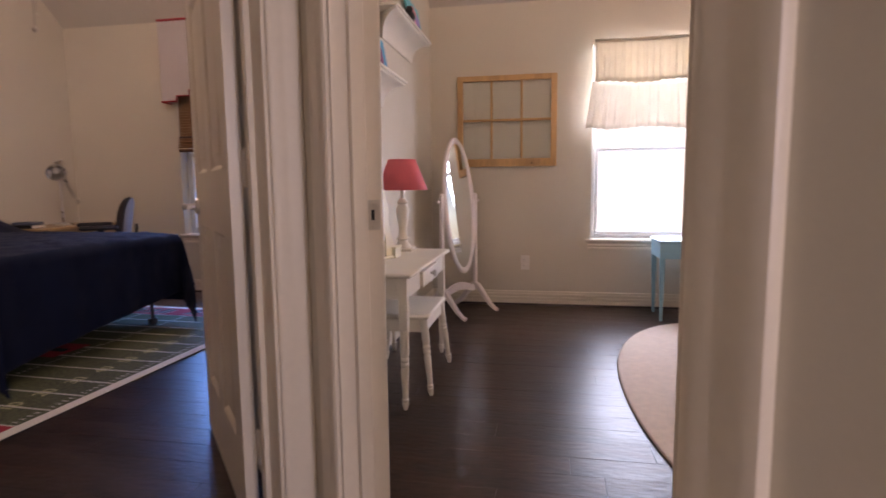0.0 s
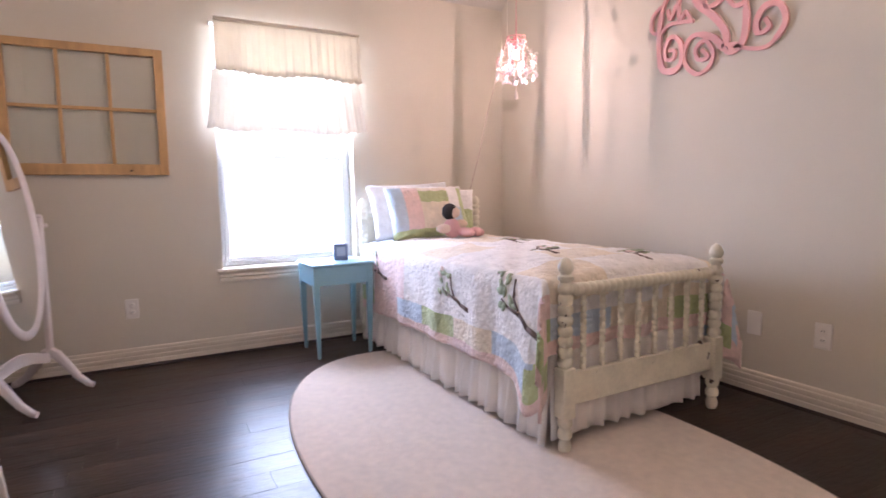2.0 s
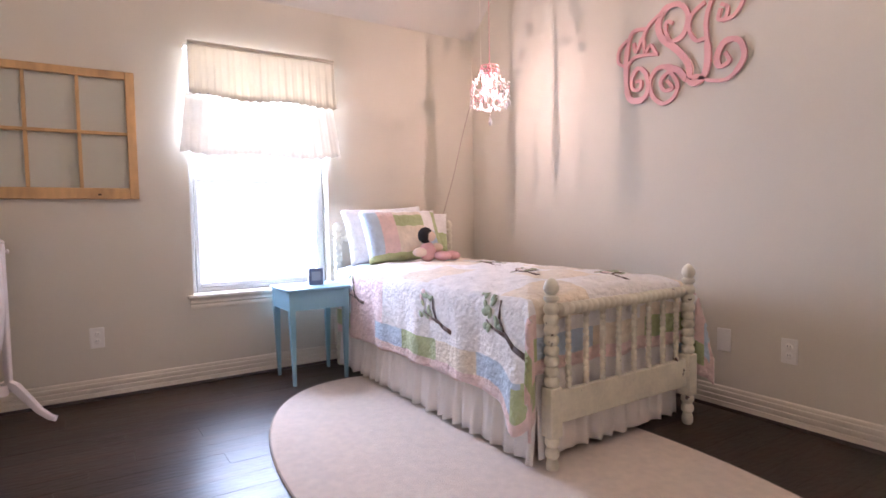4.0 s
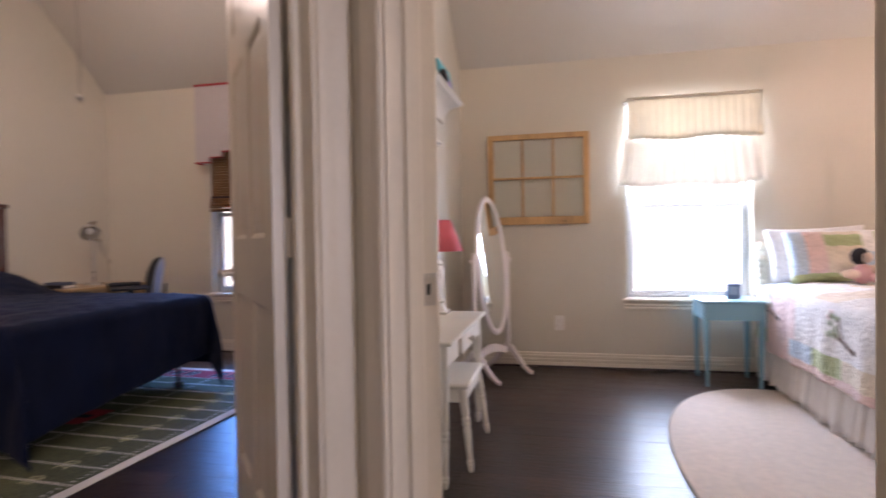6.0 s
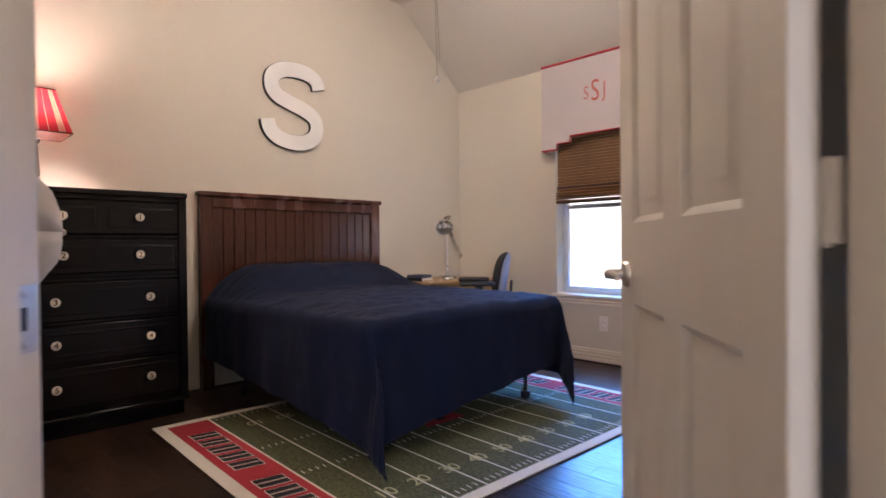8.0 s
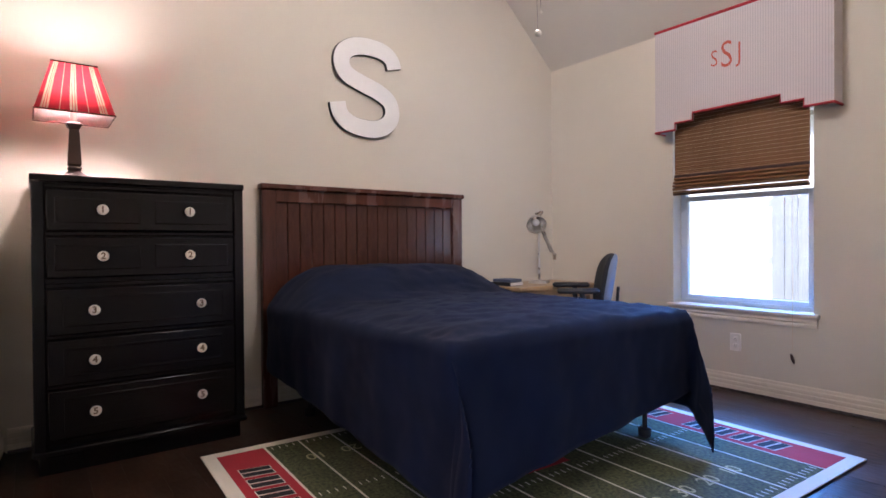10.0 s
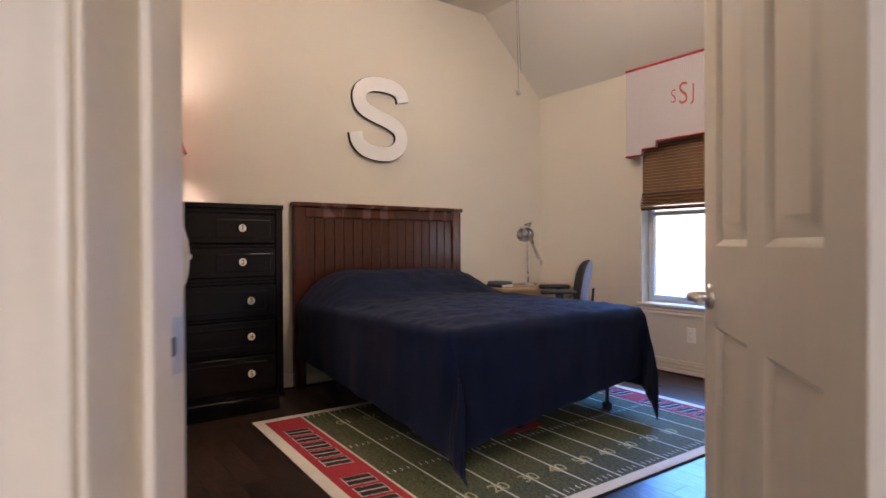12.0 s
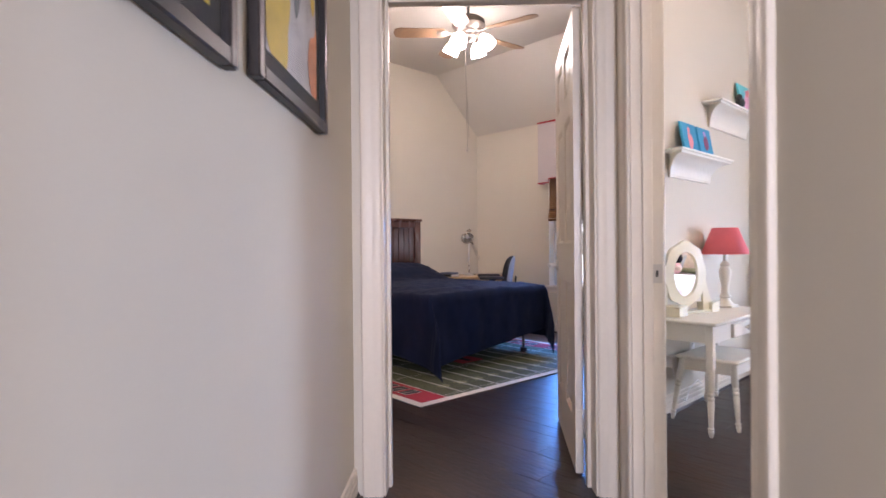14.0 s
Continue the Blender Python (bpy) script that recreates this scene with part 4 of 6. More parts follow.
def drape(s, t, W, Lg, top, crown, ripple, flare=0.32, corner=0.42):
    """A cloth over a box W wide (s) and Lg long (t >= 0 from the foot edge): place in the bed's own axes."""
    ox = -s if s < 0 else (s - W if s > W else 0.0)
    oy = -t if t < 0 else 0.0
    sx = -1 if s < 0 else 1
    hi, lo = max(ox, oy), min(ox, oy)
    drop = hi + corner * lo
    r = 0.045
    def bend(o):
        return r * math.sin(min(o / r, math.pi / 2)) if o > 0 else 0.0
    x = min(max(s, 0), W) + sx * (bend(ox) * 0.6 + flare * lo)
    y = max(t, 0) - (bend(oy) * 0.6 + flare * lo)
    e = max(0.0, drop - 0.35 * r)
    ed = min(min(max(s, 0), W - min(max(s, 0), W) if s <= W else 0), max(t, 0), 0.25) / 0.25
    z = top - e - 0.028 * (1 - max(0, min(1, ed))) ** 2 + crown * math.sin(math.pi * min(max(s / W, 0), 1)) * (1 if t > 0 else 0.5)
    if drop > 0.02:
        k = min(1, drop / 0.3)
        if ox > oy:
            x += sx * ripple * k * (math.sin(t * 17) + 0.6 * math.sin(t * 31 + 1))
        else:
            y -= ripple * k * (math.sin(s * 15 + 0.7) + 0.6 * math.sin(s * 29))
    return Vector((x, y, z))


def quilt():
    t = thing("patchwork_quilt", "pastel patchwork quilt with appliqued branches over the bed", "quilt", pose(1.285, 2.475, 0))
    W, Lg, side, foot = 0.985, 1.86, 0.43, 0.30
    S0, S1, T0, T1 = -side, W + side, -foot, 1.86

    def place(s, tt, lift=0.0):
        p = drape(s, tt, W, Lg, 0.692, 0.02, 0.008, 0.30, 0.26)
        if s > W and tt < 0:
            p.x -= 0.18 * min(s - W, -tt)
        if s < 0 and tt > -0.06:
            k = (-s / side) ** 1.5 * math.exp(-((tt - 0.035) / 0.085) ** 2)
            p.z -= 0.12 * k
            p.x -= 0.03 * k
        p.z += 0.006 * math.sin(s * 23) * math.sin(tt * 19) + 0.006 * noise.noise(Vector((s * 24, tt * 24, 0)))
        return p

    def patch(u, v):
        s, tt = S0 + (S1 - S0) * u, T0 + (T1 - T0) * v
        if S0 + 0.035 < s < S0 + 0.135 and -0.03 < tt < 0.065:
            return 3
        if s < S0 + 0.055 or s > S1 - 0.055 or tt < T0 + 0.055:
            return 5
        if s < S0 + 0.15 or s > S1 - 0.15 or tt < T0 + 0.14:
            k = int((tt if (s < 0 or s > W) and tt > T0 + 0.14 else s) / 0.33 + 40)
            return (3, 2, 1, 3, 2, 4)[k % 6]
        if 0.0 > s or s > W:
            return (0, 0, 1, 0)[int((tt + 3) / 0.42) % 4]
        i, j = int(s / 0.31), int((tt + 3) / 0.29)
        return (0, 4, 0, 0, 2, 0, 1, 4, 0, 0, 4, 1)[(i * 5 + j * 7) % 12]

    bm = grid(bmesh.new(), lambda u, v: place(S0 + (S1 - S0) * u, T0 + (T1 - T0) * v), 110, 120, patch)
    me_ob = part("quilt_cover", bm, Q, t, smooth=80)
    thick(me_ob, 0.012)

    def lay(name, pts, mt, h=0.0025):
        """A flat applique laid on the cloth, as an outline in cloth coordinates."""
        cx = sum(p[0] for p in pts) / len(pts)
        cy = sum(p[1] for p in pts) / len(pts)
        bm = bmesh.new()
        def up(p):
            a = place(*p)
            e = 0.004
            n = (place(p[0] + e, p[1]) - a).cross(place(p[0], p[1] + e) - a).normalized()
            return a + n * h
        c = bm.verts.new(up((cx, cy)))
        vs = [bm.verts.new(up(p)) for p in pts]
        for i in range(len(vs)):
            bm.faces.new((c, vs[i], vs[(i + 1) % len(vs)]))
        thick(part(name, bm, mt, t, smooth=80), 0.002, 0)

    def leaf(s, tt, r, ang, mt):
        lay("leaf_applique", [(s + r * math.cos(a) * math.cos(ang) - 0.55 * r * math.sin(a) * math.sin(ang), tt + r * math.cos(a) * math.sin(ang) + 0.55 * r * math.sin(a) * math.cos(ang)) for a in [6.2832 * i / 10 for i in range(10)]], mt)

    def branch(path, w):
        a = []
        b = []
        for i, (p, q) in enumerate(zip(path, path[1:] + [path[-1]])):
            k = w * (1 - 0.7 * i / len(path))
            dx, dy = (q[0] - p[0], q[1] - p[1]) if q != p else (p[0] - path[-2][0], p[1] - path[-2][1])
            ln = math.hypot(dx, dy) or 1
            a.append((p[0] - dy / ln * k, p[1] + dx / ln * k))
            b.append((p[0] + dy / ln * k, p[1] - dx / ln * k))
        for i in range(len(path) - 1):
            lay("branch_applique", [a[i], a[i + 1], b[i + 1], b[i]], BROWN)

    rng = random.Random(11)
    for s0, t0, sc in ((-0.20, 0.10, 1.0), (-0.22, 0.62, 0.9), (-0.20, 1.55, 0.8), (0.35, 0.45, 0.9), (0.55, 1.0, 1.0), (0.62, 0.14, 0.8)):
        trunk = [(s0, t0 - 0.13 * sc), (s0 + 0.02 * sc, t0 - 0.05 * sc), (s0 + 0.05 * sc, t0 + 0.02 * sc), (s0 + 0.10 * sc, t0 + 0.05 * sc), (s0 + 0.17 * sc, t0 + 0.05 * sc)]
        branch(trunk, 0.013 * sc)
        branch([(s0 + 0.04 * sc, t0), (s0 + 0.05 * sc, t0 + 0.09 * sc), (s0 + 0.08 * sc, t0 + 0.14 * sc)], 0.008 * sc)
        for k in range(15):
            i = rng.random()
            leaf(s0 + (0.04 + 0.15 * i) * sc, t0 + (0.04 + 0.13 * rng.random()) * sc, 0.024 * sc, rng.random() * 3, SAGE if rng.random() < 0.7 else Q[1])


quilt()


def pillow_bm(w, h, d, mats=None, n=26, fn=None):
    bm = bmesh.new()
    def face(sgn):
        def f(u, v):
            x, z = (u - 0.5), (v - 0.5)
            k = max(0.0, (1 - (2 * x) ** 4)) ** 0.5 * max(0.0, (1 - (2 * z) ** 4)) ** 0.5
            return Vector((w * x * (1 - 0.06 * (1 - (2 * z) ** 2)) , sgn * d * k * 0.5, h * z * (1 - 0.06 * (1 - (2 * x) ** 2)) + h * 0.5 + 0.004 * math.sin(u * 40) * k))
        return f
    grid(bm, face(-1), n, n, fn)
    grid(bm, face(1), n, n)
    bmesh.ops.remove_doubles(bm, verts=bm.verts, dist=0.0008)
    return bm


def sham_patch(u, v):
    if v < 0.12 or v > 0.93:
        return 3 if v < 0.12 else 0
    if u < 0.16:
        return 2
    if u < 0.36:
        return 1
    if u < 0.74:
        return 3 if 0.62 < v < 0.85 else 4
    if u < 0.90:
        return 2 if v < 0.5 else 0
    return 3


ps = thing("pillow", "white pillow leaning on the spool headboard", "pillow", pose(1.63, 4.24, 0.690, -20, -2, 0))
part("pillowcase", pillow_bm(0.62, 0.40, 0.15), Q[0], ps, smooth=80)
ps = thing("pillow", "patchwork quilted pillow sham in blue, pink and green", "pillow", pose(1.68, 4.10, 0.695, -24, 0, 2))
part("sham_cover", pillow_bm(0.60, 0.38, 0.17, fn=sham_patch), Q, ps, smooth=80)
part("sham_piping", T([(-0.28, 0.005, 0.372), (-0.1, 0.0, 0.362), (0.1, 0.0, 0.362), (0.28, 0.005, 0.372)], 0.008, 6), BROWN, ps, "brown patterned trim")
ps = thing("pillow", "cream and green quilted pillow propped against the wall side", "pillow", pose(1.86, 4.18, 0.692, -16, 5, -10))
part("sham_cover", pillow_bm(0.34, 0.355, 0.14, fn=lambda u, v: 0 if v > 0.55 else (3 if u > 0.6 else 2)), Q, ps, smooth=80)


def plush_doll():
    bm = bmesh.new()
    def add(c, r, mi, rot=None):
        n0 = len(bm.faces)
        ball(bm, c, r, 2, rot)
        bm.faces.ensure_lookup_table()
        for f in bm.faces[n0:]:
            f.material_index = mi
    add((0, 0, 0.06), (0.06, 0.05, 0.065), 0)
    add((0.06, -0.07, 0.035), (0.045, 0.095, 0.032), 0)
    add((0.13, -0.08, 0.035), (0.04, 0.085, 0.030), 0)
    add((-0.07, -0.02, 0.06), (0.055, 0.03, 0.03), 2)
    add((0.06, -0.01, 0.085), (0.05, 0.03, 0.03), 2)
    add((-0.01, 0.01, 0.165), (0.052, 0.050, 0.055), 1)
    add((0.01, -0.015, 0.16), (0.038, 0.036, 0.036), 2)
    return solo("plush_doll", bm, [surface("pink_plush", (0.80, 0.46, 0.46), 0.95, fine=200, bump=0.4), surface("black_plush", (0.02, 0.016, 0.016), 0.95), surface("cream_plush", (0.80, 0.62, 0.50), 0.95)], "pink plush doll lying against the bed pillows", "doll", pose(1.72, 3.93, 0.712, 0, 0, 0), smooth=60)


plush_doll()


# ---- chandelier ----
CRYSTAL = surface("pink_acrylic_crystal", (0.97, 0.82, 0.80), 0.08, var=0.1, bump=0, trans=0.25)
PINKM = surface("pink_enamel_metal", (0.72, 0.28, 0.29), 0.4, var=0.1)
BULB = glowing("lit_bulb_glass", (1.0, 0.82, 0.73), 45.0)


CORDM = surface("beige_lamp_cord", (0.50, 0.38, 0.32), 0.6)


def chandelier():
    t = thing("chandelier", "small pink beaded crystal chandelier, lit, hanging by a chain", "chandelier", pose(2.03, 3.66, 0))
    part("cord", T([(0, 0, 1.93), (0.002, 0, 2.5), (0, 0, 3.055)], 0.004, 6), PINKM, t)
    part("chain", T([(-0.05, 0.02, 1.93), (-0.055, 0.02, 2.4), (-0.01, 0.0, 3.03)], 0.0025, 6), WHITE, t, "thin white hanging cord")
    part("hook_canopy", L([(0.03, 3.057), (0.025, 3.045), (0.006, 3.03)], 14), PINKM, t)
    part("plug_cord", T([(-0.05, 0.02, 1.93), (-0.09, 0.08, 1.70), (-0.06, 0.22, 1.52), (0.02, 0.45, 1.27), (0.07, 0.66, 1.02), (0.12, 0.83, 0.75)], 0.0026, 6), CORDM, t, "thin beige lamp cord running down to the wall")
    for r, z in ((0.055, 1.925), (0.058, 1.90), (0.050, 1.872)):
        part("ring", T([(r * math.cos(0.2618 * k), r * math.sin(0.2618 * k), z) for k in range(25)], 0.0028, 6), PINKM, t)
    part("bulb", ball(bmesh.new(), (0, 0, 1.822), (0.015, 0.015, 0.026), 2), BULB, t, "glowing bulb")
    part("socket", L([(0.012, 1.846), (0.016, 1.90), (0.01, 1.93)], 10), PINKM, t)
    bead = finish(ball(bmesh.new(), (0, 0, 0), (0.0062, 0.0062, 0.0085), 1), "bead", CRYSTAL, 0)
    drop = finish(L([(0.001, 0.03), (0.005, 0.02), (0.010, 0.004), (0.008, -0.006), (0.002, -0.014)], 6), "drop", CRYSTAL, 0)
    leaf = finish(ball(bmesh.new(), (0, 0, -0.014), (0.010, 0.004, 0.014), 1), "leaf_drop", CRYSTAL, 0)
    rng = random.Random(2)

    def hang(name, me, p, s=1.0, tilt=0.5):
        ob = new(name, me)
        ob.parent, ob.location, ob.rotation_euler, ob.scale = t, p, (tilt * (rng.random() - 0.5), tilt * (rng.random() - 0.5), rng.random() * 6), (s, s, s)

    def strand(p, q, sag, n, s=0.85):
        """Beads strung from p to q with a sag."""
        p, q = Vector(p), Vector(q)
        for i in range(n):
            u = (i + 0.5) / n
            c = p.lerp(q, u)
            c.z -= sag * 4 * u * (1 - u)
            hang("bead", bead, c, s, 1.0)

    n = 8
    az = [math.radians(-7 + 360 / n * k) for k in range(n)]
    for k, a in enumerate(az):
        c, s = math.cos(a), math.sin(a)
        part("arm", T([(0.052 * c, 0.052 * s, 1.925), (0.046 * c, 0.046 * s, 1.86), (0.046 * c, 0.046 * s, 1.75), (0.060 * c, 0.060 * s, 1.715), (0.095 * c, 0.095 * s, 1.72), (0.122 * c, 0.122 * s, 1.76), (0.125 * c, 0.125 * s, 1.80)], 0.0030, 6), PINKM, t)
        b = az[(k + 1) % n]
        cb, sb = math.cos(b), math.sin(b)
        m = a + math.pi / n
        cm_, sm = math.cos(m), math.sin(m)
        strand((0.054 * c, 0.054 * s, 1.90), (0.118 * cb, 0.118 * sb, 1.80), 0.012, 6)
        strand((0.120 * c, 0.120 * s, 1.795), (0.120 * cb, 0.120 * sb, 1.795), 0.035, 6)
        strand((0.120 * c, 0.120 * s, 1.79), (0.124 * c, 0.124 * s, 1.72), 0.0, 3)
        hang("drop", drop, (0.124 * c, 0.124 * s, 1.69), 1.1)
        strand((0.108 * cm_, 0.108 * sm, 1.755), (0.10 * cm_, 0.10 * sm, 1.69), 0.0, 3, 0.75)
        hang("leaf_drop", leaf, (0.10 * cm_, 0.10 * sm, 1.685), 1.0)
        if k % 2:
            hang("leaf_drop", leaf, (0.09 * cm_, 0.09 * sm, 1.86 - 0.03 * rng.random()), 0.8)
            hang("leaf_drop", leaf, (0.112 * cm_, 0.112 * sm, 1.835), 0.8, 2.0)
            strand((0.06 * c, 0.06 * s, 1.712), (0.03 * cm_, 0.03 * sm, 1.655), 0.02, 5, 0.8)
    for z, sc in ((1.65, 1.0), (1.625, 0.8), (1.60, 0.7)):
        hang("bead", bead, (0, 0, z), sc)
    hang("drop", drop, (0, 0, 1.575), 1.3, 0.1)


chandelier()
cl = thing("ceiling_light", "frosted flush ceiling light, lit, under the pale ceiling", "ceiling light", pose(1.1, 1.5, 3.06))
part("ceiling_plate", L([(0.16, 0), (0.16, -0.02), (0.14, -0.03)], 28), NICKEL, cl)
part("stem", L([(0.008, -0.03), (0.008, -0.12)], 10), NICKEL, cl)
part("glass_dish", L([(0.004, -0.275), (0.09, -0.27), (0.15, -0.25)], 28, ends=False), translucent(surface("frosted_dish_glass", (0.86, 0.82, 0.74), 0.5), 0.75), cl, "frosted glass dish")
part("strap", T([(-0.145, 0, -0.25), (-0.13, 0, -0.10), (-0.13, 0, -0.03)], 0.003, 6), NICKEL, cl)
part("strap", T([(0.145, 0, -0.25), (0.13, 0, -0.10), (0.13, 0, -0.03)], 0.003, 6), NICKEL, cl)


# ---- pink monogram ----
PINKL = surface("pink_painted_wood", (0.80, 0.42, 0.40), 0.5, var=0.05, scale=8)


def smooth_path(pts, n=8):
    """Catmull-Rom through the points."""
    out = []
    P = [pts[0]] + list(pts) + [pts[-1]]
    for i in range(1, len(P) - 2):
        for k in range(n):
            t = k / n
            out.append(tuple(0.5 * (2 * P[i][c] + (P[i + 1][c] - P[i - 1][c]) * t + (2 * P[i - 1][c] - 5 * P[i][c] + 4 * P[i + 1][c] - P[i + 2][c]) * t * t + (3 * P[i][c] - P[i - 1][c] - 3 * P[i + 1][c] + P[i + 2][c]) * t ** 3) for c in range(2)))
    out.append(tuple(pts[-1][:2]))
    return out


def ribbon(bm, pts, w, depth, m=None):
    """A flat cut-out stroke of width w (or list) along pts in xz, depth thick towards -y."""
    m = m if m is not None else Matrix()
    n = len(pts)
    loops = []
    for i, p in enumerate(pts):
        a, b = pts[max(i - 1, 0)], pts[min(i + 1, n - 1)]
        dx, dz = b[0] - a[0], b[1] - a[1]
        ln = math.hypot(dx, dz) or 1
        ww = (w[min(int(i / n * len(w)), len(w) - 1)] if isinstance(w, (list, tuple)) else w) / 2
        ox, oz = -dz / ln * ww, dx / ln * ww
        loops.append([m @ Vector(q) for q in ((p[0] + ox, 0, p[1] + oz), (p[0] + ox, -depth, p[1] + oz), (p[0] - ox, -depth, p[1] - oz), (p[0] - ox, 0, p[1] - oz))])
    rings(bm, loops)
    return bm


def monogram():
    t = thing("wall_monogram", "pink painted wooden script monogram hung on the wall", "wall decor", pose(GX1, 2.715, 1.60, 0, 0, -90))
    def stroke(name, pts, w, lift):
        p = [((x - 375) * 0.00117, (640 - (x - 150) * 0.2 - z) * 0.00102 + 0.02) for x, z in smooth_path(pts, 7)]
        part(name, ribbon(bmesh.new(), p, w, 0.012 + 0.0006 * lift, Matrix.Translation((0, -0.006, 0))), PINKL, t, smooth=30)
    stroke("letter_stroke", [(345, 520), (375, 560), (330, 570), (315, 520), (360, 480), (400, 540), (380, 610), (320, 640), (265, 590), (258, 510), (310, 450), (400, 470), (450, 520), (455, 450), (400, 370), (320, 300), (300, 220), (340, 150), (410, 140), (450, 200), (430, 290), (370, 320), (340, 270), (345, 220), (375, 230)], [0.020, 0.020, 0.024, 0.034, 0.036, 0.026, 0.02], 1)
    stroke("letter_stroke", [(600, 190), (590, 240), (620, 240), (630, 190), (600, 170)], 0.018, 2)
    stroke("letter_stroke", [(610, 250), (660, 230), (695, 160), (670, 90), (610, 90), (560, 150), (535, 250), (545, 400), (530, 500), (480, 540), (460, 520), (500, 510), (560, 530), (640, 520), (700, 430), (680, 350), (620, 350), (585, 420), (600, 465), (640, 440), (620, 400)], [0.018, 0.026, 0.022, 0.034, 0.03, 0.018, 0.026, 0.03, 0.02], 3)
    stroke("letter_stroke", [(530, 150), (470, 200), (455, 270), (490, 330), (540, 320)], 0.020, 4)
    stroke("letter_stroke", [(130, 290), (80, 340), (75, 410), (120, 430), (170, 390), (230, 380), (300, 380)], 0.018, 5)
    stroke("letter_stroke", [(230, 240), (160, 250), (130, 330), (120, 430), (125, 560), (150, 620), (210, 620), (245, 570), (235, 480), (190, 450), (155, 500), (160, 560), (200, 560), (205, 520), (175, 520)], [0.02, 0.03, 0.034, 0.026, 0.024, 0.02, 0.018], 6)
    stroke("letter_stroke", [(165, 310), (180, 360), (215, 290), (230, 370), (260, 330), (290, 380)], 0.018, 7)
    stroke("letter_stroke", [(210, 310), (240, 240), (290, 190), (330, 170)], 0.018, 8)


monogram()


# ================= boy's room =================
def six_panel_door(name, m, width, label, lever_x, cat="door"):
    """A door leaf: x from the hinge edge to the lock edge, y its thickness, z up."""
    t = thing(name, label, cat, m, kind="structure")
    H2, th = 2.062, 0.035
    xs = [0.0, 0.115, width / 2 - 0.05, width / 2 + 0.05, width - 0.115, width]
    zs = [0.0, 0.23, 0.83, 1.02, 1.62, 1.74, 1.96, H2]
    part("core", B(((0, 0.013, 0), (width, th - 0.013, H2))), DOORP, t, smooth=0)
    for y0, y1 in ((0, 0.013), (th - 0.013, th)):
        bm = bmesh.new()
        for a, b in ((0, 1), (2, 3), (4, 5)):
            box(bm, (xs[a], y0, 0), (xs[b], y1, H2))
        for a, b in ((0, 1), (2, 3), (4, 5), (6, 7)):
            for i, j in ((1, 2), (3, 4)):
                box(bm, (xs[i], y0, zs[a]), (xs[j], y1, zs[b]))
        part("stiles_and_rails", bm, DOORP, t, smooth=0)
        out = -1 if y0 == 0 else 1
        base = 0.013 if y0 == 0 else th - 0.013
        for i, j in ((1, 2), (3, 4)):
            for a, b in ((1, 2), (3, 4), (5, 6)):
                bm = bmesh.new()
                loops = []
                for inset, h in ((0.0, 0.0125), (0.005, 0.010), (0.015, 0.0006), (0.020, 0.0006), (0.048, 0.0105), (0.052, 0.0108)):
                    y = base + out * h
                    loops.append([Vector((x, y, z)) for x, z in ((xs[i] + inset, zs[a] + inset), (xs[j] - inset, zs[a] + inset), (xs[j] - inset, zs[b] - inset), (xs[i] + inset, zs[b] - inset))])
                last = rings(bm, loops, close_ends=False)[-1]
                bm.faces.new(last)
                part("panel", bm, DOORP, t, smooth=20)
    for y, s in ((0, -1), (th, 1)):
        h = part("lever_handle", L([(0.032, 0), (0.032, 0.004), (0.028, 0.010), (0.013, 0.013), (0.012, 0.045), (0.006, 0.05)], 20, pose(lever_x, y, 0.897, 90 if s < 0 else -90, 0, 0)), NICKEL, t, "brushed nickel lever handle")
        d = -1 if lever_x > width / 2 else 1
        part("lever", T([(lever_x, y + s * 0.045, 0.897), (lever_x + d * 0.02, y + s * 0.05, 0.897), (lever_x + d * 0.06, y + s * 0.05, 0.900), (lever_x + d * 0.105, y + s * 0.046, 0.894)], [0.010, 0.0105, 0.009, 0.007], 10, 1.2), NICKEL, h)
    part("latch_plate", B(((width, 0.006, 0.867), (width + 0.0015, th - 0.006, 0.927))), NICKEL, t)
    return t


hinge_p, lock_p = hall(0.452, 1.490), hall(0.520, 2.297)
way = (lock_p - hinge_p)
ang = math.degrees(math.atan2(way.y, way.x))
door = six_panel_door("door_1", pose(hinge_p.x, hinge_p.y, 0.012, 0, 0, ang) @ pose(0, -0.0, 0), way.length, "white six-panel door standing open against the wall", way.length - 0.065)
for z in (0.19, 0.972, 1.75):
    h = part("hinge", B(((-0.0015, 0.0, z), (0.0005, 0.033, z + 0.09))), DOORP, door, "painted-over butt hinge")
    part("hinge_leaf", B(((-0.030, -0.010, z), (-0.002, -0.001, z + 0.095)), bevel=0.002), DOORP, h)
    part("hinge_barrel", L([(0.006, z - 0.004), (0.006, z + 0.094), (0.003, z + 0.098)], 10, pose(-0.004, -0.006, 0)), DOORP, h)

# closet door in the side wall
cm = Matrix.Translation((-1.52, 0.676, 0)) @ Matrix.Rotation(math.radians(176.0), 4, "Z")
cl = six_panel_door("door_2", cm @ pose(0.0, -0.012, 0.012), 0.70, "white six-panel closet door, closed, with a cap on its knob", 0.635)
casing("trim_closet", (0.0, 0.71), (cm.to_3x3() @ Vector((1, 0, 0))), Vector((-1.52, 0.676, 0)), (cm.to_3x3() @ Vector((0, -1, 0))), DH, 0)
CAPM = surface("white_cotton_twill", (0.60, 0.53, 0.43), 0.9, var=0.06, fine=250, bump=0.3)


